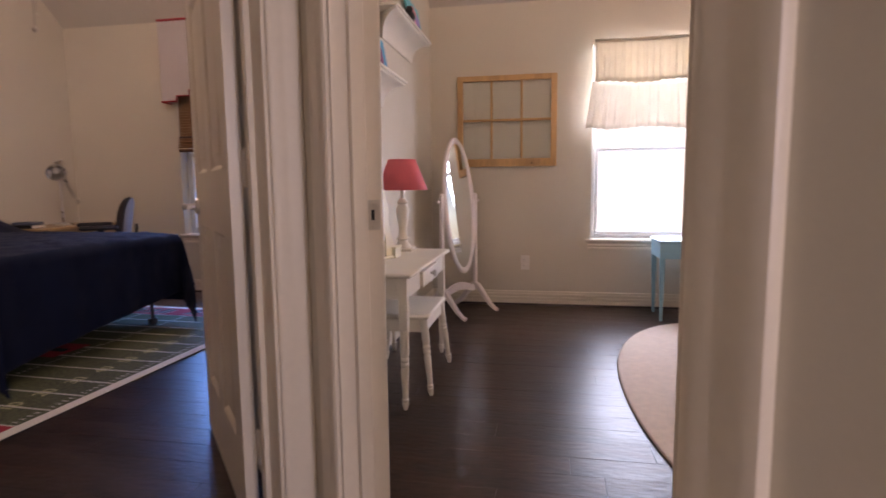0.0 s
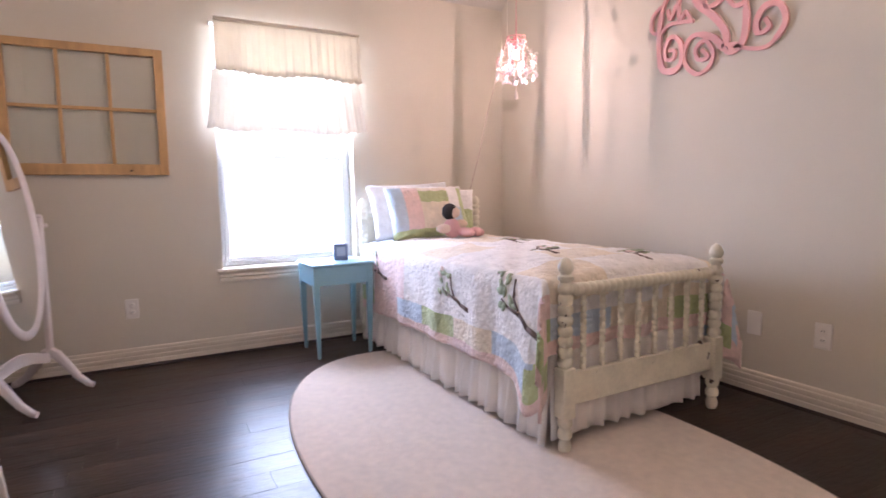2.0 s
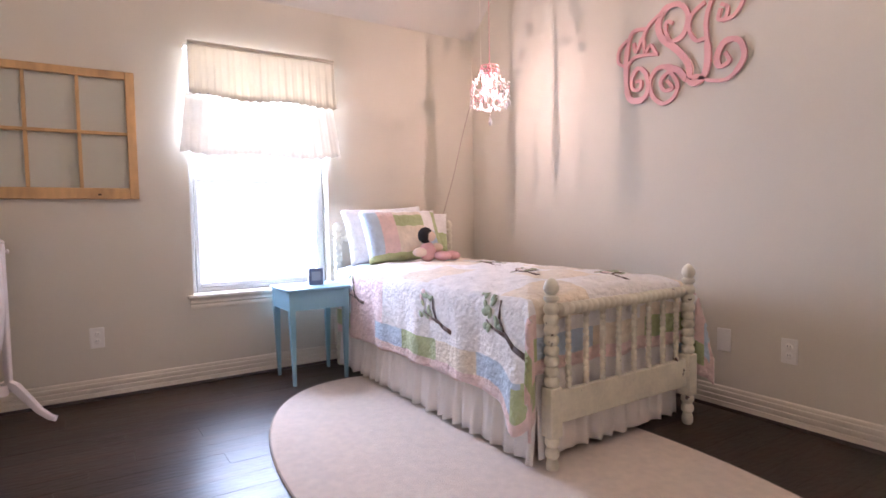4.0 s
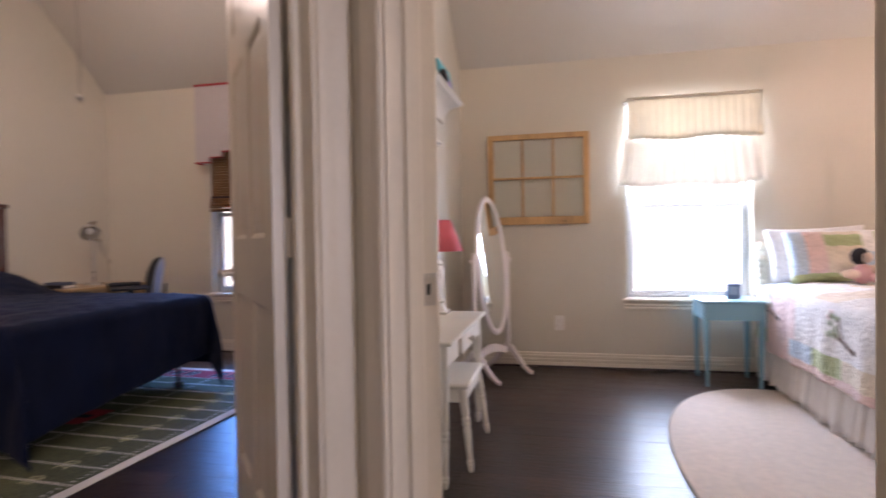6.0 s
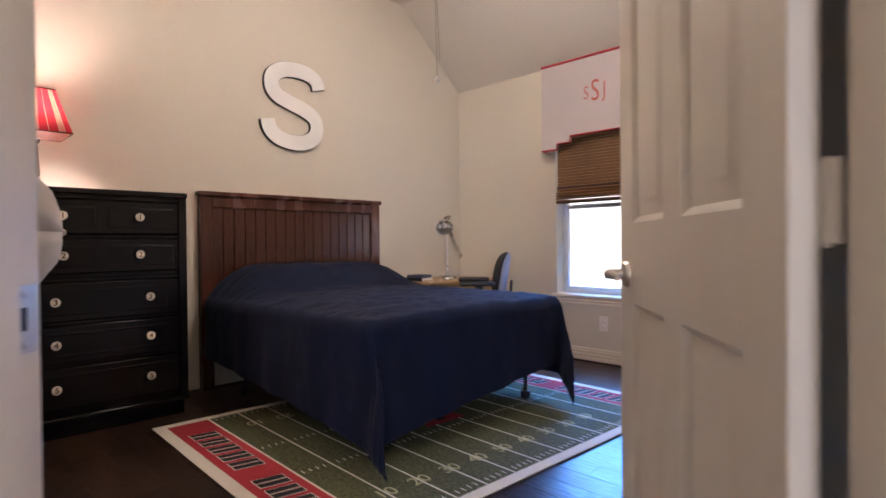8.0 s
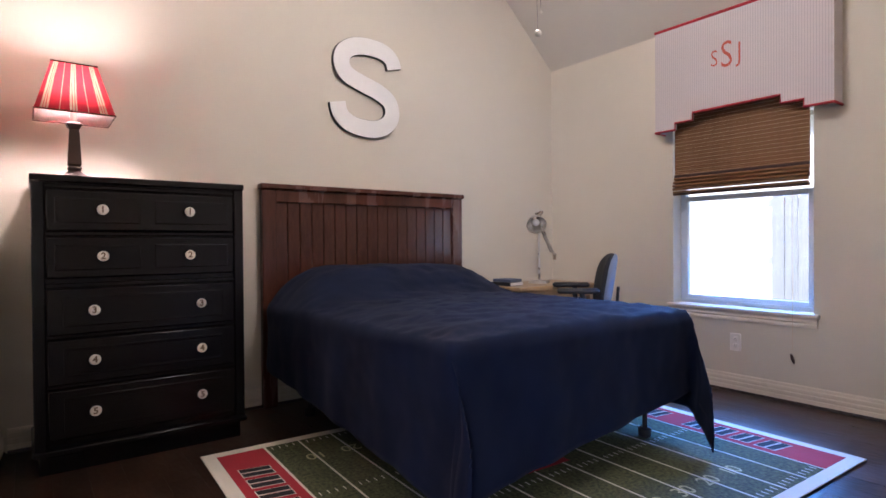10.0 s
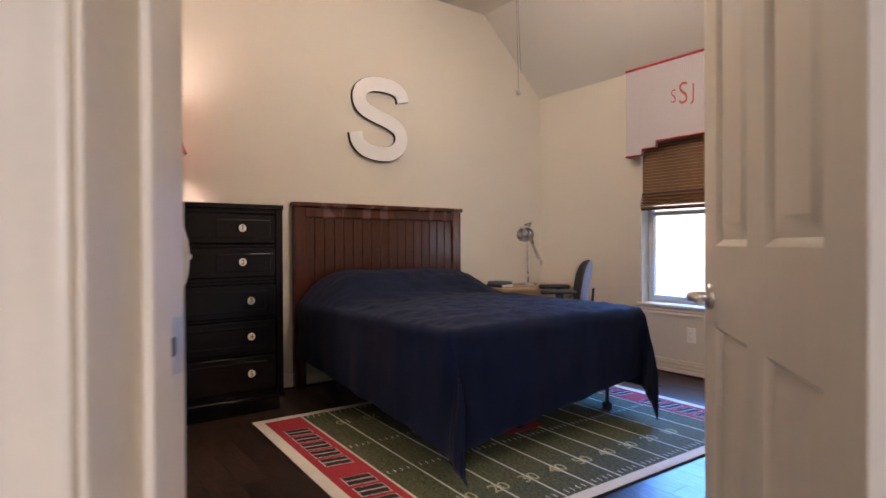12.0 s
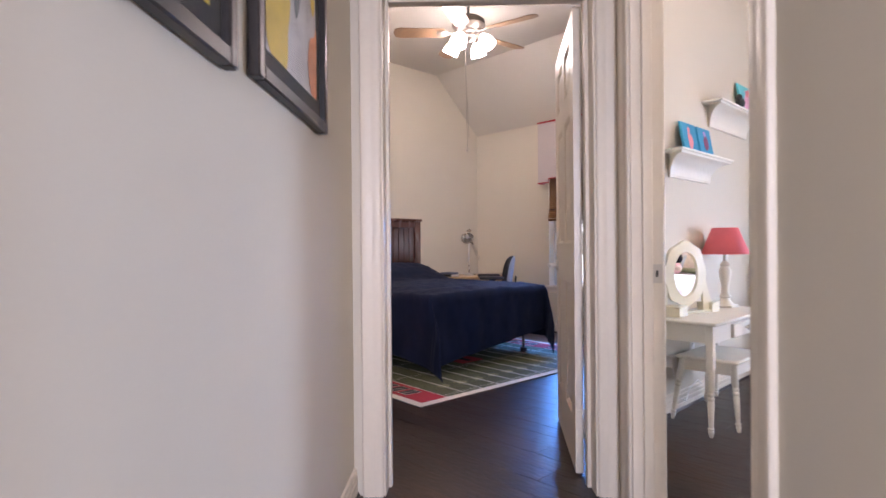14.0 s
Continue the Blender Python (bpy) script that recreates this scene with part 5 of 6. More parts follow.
def cap():
    t = thing("baseball_cap", "white cotton cap hanging from the closet door handle", "cap", pose(-1.84, 0.80, 1.035, 0, 0, 0))
    def crown(u, v):
        a, b = u * 6.2832, v * 1.5
        r = 0.100 * (math.cos(b) ** 1.05) * (1 + 0.06 * math.sin(2 * a + 1) * math.sin(2 * b)) + 0.006 * noise.noise(Vector((math.cos(a) * 3, math.sin(a) * 3, b * 3)))
        return Vector((r * math.cos(a) * 1.05, 0.02 + 0.092 * math.sin(b) - 0.05, -0.02 + r * math.sin(a) * 1.35 + 0.008 * math.sin(3 * a)))
    thick(part("crown", grid(bmesh.new(), crown, 30, 10), CAPM, t, smooth=80), 0.003)
    def brim(u, v):
        a = (u - 0.5) * 2.3
        r = 0.088 + 0.075 * v * math.cos(a * 1.25)
        return Vector((r * math.sin(a) * 0.95, -0.03 + 0.045 * math.cos(a) ** 2 * (1 - 0.3 * v), -0.02 - r * math.cos(a) * 1.15))
    thick(part("brim", grid(bmesh.new(), brim, 20, 6), CAPM, t, smooth=80), 0.004)
    part("strap", T([(-0.05, -0.045, 0.05), (-0.02, -0.06, 0.085), (0.02, -0.06, 0.085), (0.05, -0.045, 0.05)], 0.006, 6, 2.0), BRONZE, t, "brown adjusting strap")
    part("button", ball(bmesh.new(), (0, 0.063, -0.02), 0.008, 1), CAPM, t)


cap()
ds = thing("door_stop", "springy white-tipped door stop on the baseboard", "door stop", pose(-3.43, 0.82, 0.055, -90, 0, 0))
part("rod", L([(0.008, 0), (0.008, 0.006), (0.004, 0.010), (0.004, 0.075)], 10), WHITE, ds)
part("rubber_tip", L([(0.007, 0.075), (0.008, 0.085), (0.006, 0.09)], 10), WHITE, ds)
wall_plate("wall_outlet", -2.852, BY1, 0.326, 0, "white duplex wall outlet under the shaded window", "outlet")


# ---- dresser ----
NUMK = surface("white_knob_enamel", (0.78, 0.72, 0.62), 0.35, var=0.05)
NUMI = surface("tan_numeral_paint", (0.16, 0.10, 0.05), 0.5)


def dresser():
    y0, y1, h, xf, xb = 0.995, 1.878, 1.292, -3.97, -4.425
    t = thing("dresser", "black lacquered five-drawer dresser with numbered knobs", "dresser", pose(0, 0, 0))
    part("top", B(((xb, y0 - 0.0, h - 0.03), (xf + 0.005, y1 + 0.0, h)), bevel=0.004), BLACK, t)
    part("body", B(((xb, y0 + 0.005, 0.085), (xf - 0.022, y1 - 0.005, h - 0.03))), BLACK, t, smooth=0)
    for a, b in ((y0 + 0.005, y0 + 0.05), (y1 - 0.05, y1 - 0.005)):
        part("front_stile", B(((xf - 0.022, a, 0.085), (xf, b, h - 0.03)), bevel=0.003), BLACK, t)
    part("plinth", B(((xb, y0 + 0.02, 0.0), (xf - 0.03, y1 - 0.02, 0.085)), bevel=0.004), BLACK, t)
    part("base_moulding", B(((xb, y0 - 0.004, 0.085), (xf + 0.012, y1 + 0.004, 0.115)), bevel=0.008), BLACK, t)
    rows = [(1.05, 1.235), (0.845, 1.03), (0.60, 0.805), (0.385, 0.585), (0.15, 0.37)]
    for i, (za, zb) in enumerate(rows):
        part("rail", B(((xf - 0.022, y0 + 0.05, zb), (xf - 0.004, y1 - 0.05, zb + 0.018)), bevel=0.003), BLACK, t)
        dr = part("drawer", B(((xf - 0.02, y0 + 0.053, za), (xf + 0.006, y1 - 0.053, zb - 0.004)), bevel=0.007), BLACK, t)
        halves = ((y0 + 0.085, (y0 + y1) / 2 - 0.03), ((y0 + y1) / 2 + 0.03, y1 - 0.085)) if i < 2 else ((y0 + 0.11, y1 - 0.11),)
        for a, b in halves:
            bm = bmesh.new()
            zc, zd = za + 0.035, zb - 0.04
            loops = []
            for inset, dx in ((0, 0.0058), (0.003, 0.0072), (0.006, 0.0072), (0.012, 0.0064), (0.02, 0.0064)):
                loops.append([Vector((xf + dx, y, z)) for y, z in ((a + inset, zc + inset), (b - inset, zc + inset), (b - inset, zd - inset), (a + inset, zd - inset))])
            rings(bm, loops)
            part("raised_panel", bm, BLACK, dr, smooth=20)
        zk = (za + zb) / 2 + 0.002
        for y in ((1.256, 1.614) if i < 2 else (1.22, 1.662)):
            k = part("knob", L([(0.010, 0), (0.010, 0.012), (0.021, 0.018), (0.023, 0.024), (0.020, 0.028), (0.004, 0.029)], 22, pose(xf + 0.006, y, zk, 0, 90, 0)), NUMK, dr, "white knob with a painted numeral")
            writing(str(i + 1), 0.040, 0.0006, Matrix.Translation((xf + 0.0352, y, zk)) @ pose(0, 0, 0, 90, 0, 90), NUMI, "numeral", dr, offset=0.0012)
    return t


dresser()



def striped_shade_material():
    mt = surface("red_striped_silk_shade", (0.72, 0.05, 0.075), 0.6, var=0.08, scale=20, fine=200)
    nt = mt.node_tree
    N, Lk = nt.nodes, nt.links
    bs = N["Principled BSDF"]
    base = bs.inputs["Base Color"].links[0].from_socket
    uv = N.new("ShaderNodeTexCoord")
    sep = N.new("ShaderNodeSeparateXYZ")
    Lk.new(uv.outputs["UV"], sep.inputs[0])
    total = None
    for c, w in ((0.08, 0.014), (0.115, 0.012), (0.15, 0.014), (0.30, 0.006), (0.44, 0.014), (0.475, 0.012), (0.51, 0.014), (0.66, 0.006), (0.82, 0.014), (0.855, 0.012), (0.89, 0.014)):
        cmp = N.new("ShaderNodeMath")
        cmp.operation = "COMPARE"
        cmp.inputs[1].default_value, cmp.inputs[2].default_value = c, w
        Lk.new(sep.outputs[0], cmp.inputs[0])
        if total is None:
            total = cmp.outputs[0]
        else:
            add = N.new("ShaderNodeMath")
            add.operation = "MAXIMUM"
            Lk.new(total, add.inputs[0])
            Lk.new(cmp.outputs[0], add.inputs[1])
            total = add.outputs[0]
    mx = N.new("ShaderNodeMix")
    mx.data_type = "RGBA"
    Lk.new(total, mx.inputs[0])
    Lk.new(base, mx.inputs[6])
    mx.inputs[7].default_value = (0.82, 0.70, 0.50, 1)
    Lk.new(mx.outputs[2], bs.inputs["Base Color"])
    return translucent(mt, 0.32)


SHADE2 = striped_shade_material()
LINING = translucent(surface("white_shade_lining", (0.86, 0.82, 0.76), 0.7), 0.5)


def dresser_lamp():
    t = thing("table_lamp", "dark bronze table lamp with a red striped shade, lit", "lamp", pose(-4.13, 1.165, 1.292))
    part("base", B(((-0.06, -0.06, 0), (0.06, 0.06, 0.008)), ((-0.05, -0.05, 0.008), (0.05, 0.05, 0.014)), bevel=0.003), BRONZE, t)
    bm = bmesh.new()
    loops = [[Vector((sx * k, sy * k, z)) for sx, sy in ((-1, -1), (1, -1), (1, 1), (-1, 1))] for k, z in ((0.046, 0.014), (0.022, 0.035), (0.028, 0.048), (0.020, 0.058), (0.027, 0.065), (0.020, 0.21), (0.018, 0.225), (0.028, 0.24), (0.031, 0.25), (0.016, 0.26))]
    rings(bm, loops)
    part("column", bm, BRONZE, t, smooth=20)
    part("socket", L([(0.014, 0.26), (0.014, 0.31), (0.006, 0.312)], 12), NICKEL, t)
    part("bulb", ball(bmesh.new(), (0, 0, 0.37), (0.028, 0.028, 0.035), 2), BULB, t, "glowing bulb")
    bm = bmesh.new()
    uvl = bm.loops.layers.uv.new("UVMap")
    b, c = 0.150, 0.086
    z0, z1 = 0.278, 0.505
    for k in range(4):
        a = math.pi / 2 * k
        rot = Matrix.Rotation(a, 4, "Z")
        nu = 10
        for i in range(nu):
            q = []
            for u, v in ((i / nu, 0), ((i + 1) / nu, 0), ((i + 1) / nu, 1), (i / nu, 1)):
                w = b + (c - b) * v
                q.append((rot @ Vector(((2 * u - 1) * w, -w, z0 + (z1 - z0) * v)), (u, v)))
            f = bm.faces.new([bm.verts.new(p) for p, _ in q])
            for lp, (_, uv) in zip(f.loops, q):
                lp[uvl].uv = uv
    bmesh.ops.remove_doubles(bm, verts=bm.verts, dist=0.0005)
    md_shade = thick(part("shade", bm, [SHADE2, LINING], t, "red silk shade with cream stripes", smooth=20), 0.002)
    md_shade.modifiers[0].material_offset = 1
    for w, z in ((b, z0), (c, z1)):
        part("shade_trim", T([(-w, -w, z), (w, -w, z), (w, w, z), (-w, w, z), (-w, -w, z)], 0.004, 6), CHERRY, t)


dresser_lamp()


# ---- headboard and bed ----
def queen_bed():
    t = thing("queen_bed", "dark cherry beadboard headboard with a metal bed frame", "bed", pose(0, 0, 0))
    y0, y1, xb = 2.112, 3.636, -4.436
    part("headboard_post", B(((xb + 0.005, y0, 0), (xb + 0.055, y0 + 0.085, 1.32)), bevel=0.004), CHERRY, t)
    part("headboard_post", B(((xb + 0.005, y1 - 0.085, 0), (xb + 0.055, y1, 1.32)), bevel=0.004), CHERRY, t)
    part("headboard_cap", B(((xb + 0.0, y0 - 0.012, 1.32), (xb + 0.072, y1 + 0.012, 1.352)), bevel=0.006), CHERRY, t)
    part("top_rail", B(((xb + 0.005, y0 + 0.085, 1.245), (xb + 0.05, y1 - 0.085, 1.32)), bevel=0.003), CHERRY, t)
    part("lower_rail", B(((xb + 0.005, y0 + 0.085, 0.50), (xb + 0.05, y1 - 0.085, 0.60)), bevel=0.003), CHERRY, t)
    n = 17
    w = (y1 - y0 - 0.17) / n
    me = finish(B(((0, 0.0010, 0.598), (0.018, w - 0.0010, 1.247)), bevel=0.0035), "beadboard_slat", CHERRY, 0)
    for i in range(n):
        ob = new("beadboard_slat", me)
        ob.parent, ob.location = t, (xb + 0.014, y0 + 0.085 + w * i, 0)
    for y in (2.24, 3.50):
        part("steel_side_rail", B(((-4.36, y - 0.015, 0.20), (-2.62, y + 0.015, 0.235)), bevel=0.002), BLKMETAL, t)
    for x in (-2.70, -3.95):
        part("steel_cross_rail", B(((x - 0.015, 2.26, 0.19), (x + 0.015, 3.48, 0.20))), BLKMETAL, t)
    for x, y in ((-2.70, 2.30), (-2.70, 3.45), (-4.05, 2.26), (-4.05, 3.48)):
        leg = part("caster_leg", L([(0.012, 0.055), (0.012, 0.20)], 10, pose(x, y, 0)), BLKMETAL, t)
        part("caster_cup", L([(0.022, 0.013), (0.030, 0.020), (0.032, 0.055), (0.022, 0.06)], 14, pose(x, y, 0)), BLKMETAL, leg)


queen_bed()
BOX = surface("box_spring_ticking", (0.55, 0.53, 0.52), 0.9, fine=160)
solo("box_spring", B(((-4.36, 2.17, 0.236), (-2.60, 3.60, 0.42)), bevel=0.02), BOX, "grey-white box spring on the metal bed frame", "box spring")
solo("mattress", B(((-4.36, 2.16, 0.421), (-2.60, 3.60, 0.64)), bevel=0.045), MATT, "mattress under the navy bedspread", "mattress")


def bedspread():
    """Navy bedspread hung over the foot and both sides."""
    t = thing("bedspread", "rumpled navy cotton bedspread hanging over the bed", "bedspread", pose(0, 0, 0))
    W, Lg, side, foot = 1.47, 1.74, 0.50, 0.50
    x_foot, y_near = -2.585, 2.14

    def place(s, tt):
        su, tu = min(max(s / W, 0), 1), min(max(tt / 1.7, 0), 1)
        if tt < 0:
            tt *= (0.668 - 0.085 - 0.165 * su) / foot
        if s < 0:
            s *= (0.668 - 0.085 - 0.17 * tu ** 0.8) / side
        p = drape(s, tt, W, Lg, 0.668, 0.012, 0.0045, 0.0, 0.30)
        ox, oy = (-s if s < 0 else max(0, s - W)), (-tt if tt < 0 else 0)
        lo, hi = min(ox, oy), max(ox, oy)
        x, y, z = x_foot - p.y, y_near + p.x, p.z
        if lo > 0:
            k = min(1, hi / 0.3)
            z += (0.22 if s < 0 else 0.02) * lo
            lo = 0.36 * (1 - math.exp(-lo / 0.36)) + 0.12 * lo
            x += (0.58 if s < 0 else 0.70) * lo * k
            y -= (0.12 if s < 0 else 0.58) * lo * k - 0.025 * math.sin(hi * 9) * min(1, lo / 0.1)
        if tt > 1.10 and 0 <= s <= W:
            k = min(1, (tt - 1.10) / 0.38)
            k = k * k * (3 - 2 * k)
            e = min(1, min(s, W - s) / 0.34)
            z += 0.172 * k * math.sin(e * 1.5708) ** 0.8 * (1 - 0.08 * (s / W))
        hang = min(1, hi / 0.06)
        top = 1 - hang
        z += top * (0.009 * noise.noise(Vector((s * 6, tt * 11, 1.0))) + 0.008 * noise.noise(Vector((s * 13, tt * 30, 3.0))) + 0.003 * noise.noise(Vector((s * 40, tt * 34, 5.0))))
        if hang and lo == 0:
            w = 0.012 * hang * noise.noise(Vector((s * 4.0, tt * 4.0, 7.0))) + 0.004 * hang * noise.noise(Vector((s * 14, tt * 14, 9.0)))
            x, y = (x, y + w) if ox > oy else (x + w, y)
        return Vector((x, y, max(z, 0.022)))

    bm = grid(bmesh.new(), lambda u, v: place(-side + (W + 2 * side) * u, -foot + (Lg + foot) * v), 130, 120)
    bmesh.ops.remove_doubles(bm, verts=bm.verts, dist=0.0003)
    thick(part("bedspread_cloth", bm, NAVY, t, smooth=80), 0.004, 1.0)
    edge = [place(-side, Lg - (Lg + foot) * i / 90) for i in range(91)] + [place(-side + (W + 2 * side) * i / 110, -foot) for i in range(111)] + [place(W + side, -foot + (Lg + foot) * i / 90) for i in range(91)]
    part("hem", T([p + Vector((0, 0, 0.004)) for i, p in enumerate(edge) if i == 0 or (p - edge[i - 1]).length > 0.002], 0.0045, 6), NAVY, t, "stitched navy hem", smooth=80)


bedspread()

# ---- letter S ----
SLET = surface("white_letter_paint", (0.82, 0.80, 0.76), 0.5, var=0.03, scale=5)


def letter_s():
    t = thing("wall_letter", "large white letter S with a black edge on the wall", "wall decor", pose(BX0, 2.838, 2.05, 0, 0, 90))
    pts = [(0.235, 0.165), (0.215, 0.225), (0.15, 0.272), (0.03, 0.288), (-0.09, 0.272), (-0.175, 0.215), (-0.19, 0.135), (-0.145, 0.068), (-0.03, 0.022), (0.09, -0.015), (0.185, -0.07), (0.215, -0.15), (0.185, -0.23), (0.09, -0.283), (-0.03, -0.288), (-0.14, -0.262), (-0.205, -0.205), (-0.225, -0.13)]
    p = [(0.95 * x + 0.0, 0.96 * z - 0.006) for x, z in smooth_path(pts, 7)]
    part("letter_edge", ribbon(bmesh.new(), p, 0.119, 0.024, Matrix.Translation((0, -0.004, 0))), BLKMETAL, t, "black edge", smooth=30)
    part("letter_face", ribbon(bmesh.new(), p, 0.114, 0.004, Matrix.Translation((0, -0.0285, 0))), SLET, t, smooth=30)


letter_s()


# ---- valance, shade ----
def striped_cotton():
    mt = surface("ticking_stripe_cotton", (0.60, 0.54, 0.53), 0.9, var=0.03, fine=250)
    nt = mt.node_tree
    N, Lk = nt.nodes, nt.links
    bs = N["Principled BSDF"]
    base = bs.inputs["Base Color"].links[0].from_socket
    co = N.new("ShaderNodeTexCoord")
    wv = N.new("ShaderNodeTexWave")
    wv.wave_type, wv.bands_direction, wv.wave_profile = "BANDS", "X", "SIN"
    wv.inputs["Scale"].default_value = 21.0
    Lk.new(co.outputs["Object"], wv.inputs["Vector"])
    mx = N.new("ShaderNodeMix")
    mx.data_type = "RGBA"
    rmp = N.new("ShaderNodeMapRange")
    rmp.inputs[1].default_value, rmp.inputs[2].default_value = 0.55, 0.75
    Lk.new(wv.outputs["Fac"], rmp.inputs[0])
    Lk.new(rmp.outputs[0], mx.inputs[0])
    Lk.new(base, mx.inputs[6])
    mx.inputs[7].default_value = (0.50, 0.45, 0.45, 1)
    Lk.new(mx.outputs[2], bs.inputs["Base Color"])
    return mt


TICK = striped_cotton()
REDP = surface("red_piping_cotton", (0.40, 0.025, 0.03), 0.8, var=0.1)
MONO = surface("red_embroidery", (0.50, 0.10, 0.06), 0.8)


def cornice():
    x0, x1, zt, yf = -3.35, -2.255, 2.46, BY1 - 0.125
    t = thing("window_cornice", "striped cotton cornice valance with red piping and a monogram", "valance", pose(0, 0, 0))
    steps = [(x0, 1.755), (x0 + 0.15, 1.755), (x0 + 0.15, 1.80), (x0 + 0.275, 1.80), (x0 + 0.275, 1.85), (x1 - 0.275, 1.85), (x1 - 0.275, 1.80), (x1 - 0.15, 1.80), (x1 - 0.15, 1.755), (x1, 1.755)]
    part("front_panel", prism(bmesh.new(), steps + [(x1, zt), (x0, zt)], 0.02, Matrix.Translation((0, yf, 0))), TICK, t, smooth=0)
    for a, b in ((x0, x0 + 0.02), (x1 - 0.02, x1)):
        part("side_panel", B(((a, yf + 0.02, 1.755), (b, BY1, zt))), TICK, t, smooth=0)
    part("top_panel", B(((x0 + 0.02, yf + 0.02, zt - 0.02), (x1 - 0.02, BY1, zt))), TICK, t, smooth=0)
    part("lower_piping", T([(x0, BY1 - 0.002, 1.755), (x0, yf, 1.755)] + [(x, yf, z) for x, z in steps] + [(x1, yf, 1.755), (x1, BY1 - 0.002, 1.755)], 0.008, 8), REDP, t, "red fabric piping")
    part("upper_piping", T([(x0, BY1 - 0.002, zt), (x0, yf, zt), (x1, yf, zt), (x1, BY1 - 0.002, zt)], 0.010, 8), REDP, t, "red fabric piping")
    for s, x, size, dz in (("S", -2.925, 0.115, -0.005), ("S", -2.845, 0.185, 0.0), ("J", -2.765, 0.13, 0.0)):
        writing(s, size, 0.0012, Matrix.Translation((x, yf - 0.0025, 2.17 + dz)) @ pose(0, 0, 0, 90, 0, 0) @ Matrix.Diagonal((1.0, 1.3, 1.0, 1.0)), MONO, "embroidered_letter", t, offset=-0.0012)


cornice()
BAMBOO = surface("woven_bamboo", (0.25, 0.125, 0.052), 0.7, var=0.25, scale=6, fine=60, bump=0.3, stretch=(0.3, 1, 6))
translucent(BAMBOO, 0.25)
BAMBAND = surface("dark_binding", (0.06, 0.03, 0.025), 0.8)


FLAX = surface("pale_flax", (0.62, 0.47, 0.30), 0.8)


def roman_shade():
    x0, x1, y = -3.255, -2.405, BY1 - 0.035
    t = thing("roman_shade", "woven brown bamboo roman shade, half lowered", "window shade", pose(0, 0, 0))
    me = finish(B(((x0, -0.004, -0.0004), (x1, 0.004, 0.0124)), bevel=0.0025), "slat", BAMBOO, 0)
    n = 0
    z = 1.96
    while z > 1.36:
        ob = new("slat", me)
        ob.parent, ob.location = t, (0, y + 0.0015 * math.sin(n * 1.3), z)
        z -= 0.0122
        n += 1
    # Thin pale lines across the front, one for every second slat.
    strip_mesh = finish(B(((x0, -0.0052, 0.0), (x1, -0.0036, 0.0022)), bevel=0.0006), "pale_strip", FLAX, 0)
    for i in range(21):
        ob = new("pale_strip", strip_mesh)
        ob.parent, ob.location = t, (0, y, 1.945 - 0.0244 * i)
    for i, (za, dy) in enumerate(((1.425, 0.008), (1.40, 0.018), (1.375, 0.024), (1.352, 0.026), (1.33, 0.022), (1.317, 0.014))):
        part("stacked_fold", T([(x0, y - dy, za), (x1, y - dy, za)], 0.010, 8, 0.9), BAMBOO, t)
    part("bottom_band", B(((x0 - 0.002, y - 0.024, 1.312), (x1 + 0.002, y - 0.004, 1.326)), bevel=0.003), BAMBAND, t)
    part("fold_band", B(((x0 - 0.002, y - 0.012, 1.432), (x1 + 0.002, y - 0.004, 1.452)), bevel=0.003), BAMBAND, t)
    c = part("pull_cord", T([(-2.50, BY1 - 0.036, 1.40), (-2.50, BY1 - 0.036, 0.55), (-2.503, BY1 - 0.034, 0.33)], 0.0012, 6), FLAX, t)
    part("cord_cleat", ball(bmesh.new(), (-2.503, BY1 - 0.030, 0.275), (0.010, 0.008, 0.032), 2, pose(0, 0, 0, 0, -18, 0)), BAMBAND, c)


roman_shade()

# ---- rug ----
GRASSR = surface("green_printed_pile", (0.020, 0.031, 0.010), 0.95, var=0.6, scale=70, fine=260, bump=0.5, dist=0.003, color2=(0.130, 0.148, 0.058))
REDR = surface("red_printed_pile", (0.36, 0.020, 0.030), 0.95, var=0.08, fine=200, bump=0.4)
WHR = surface("white_printed_pile", (0.66, 0.62, 0.52), 0.95, var=0.06, fine=200, bump=0.4)
YEL = surface("pale_printed_numerals", (0.42, 0.40, 0.22), 0.95, var=0.1)
BLKR = surface("black_printed_pile", (0.012, 0.012, 0.014), 0.95)


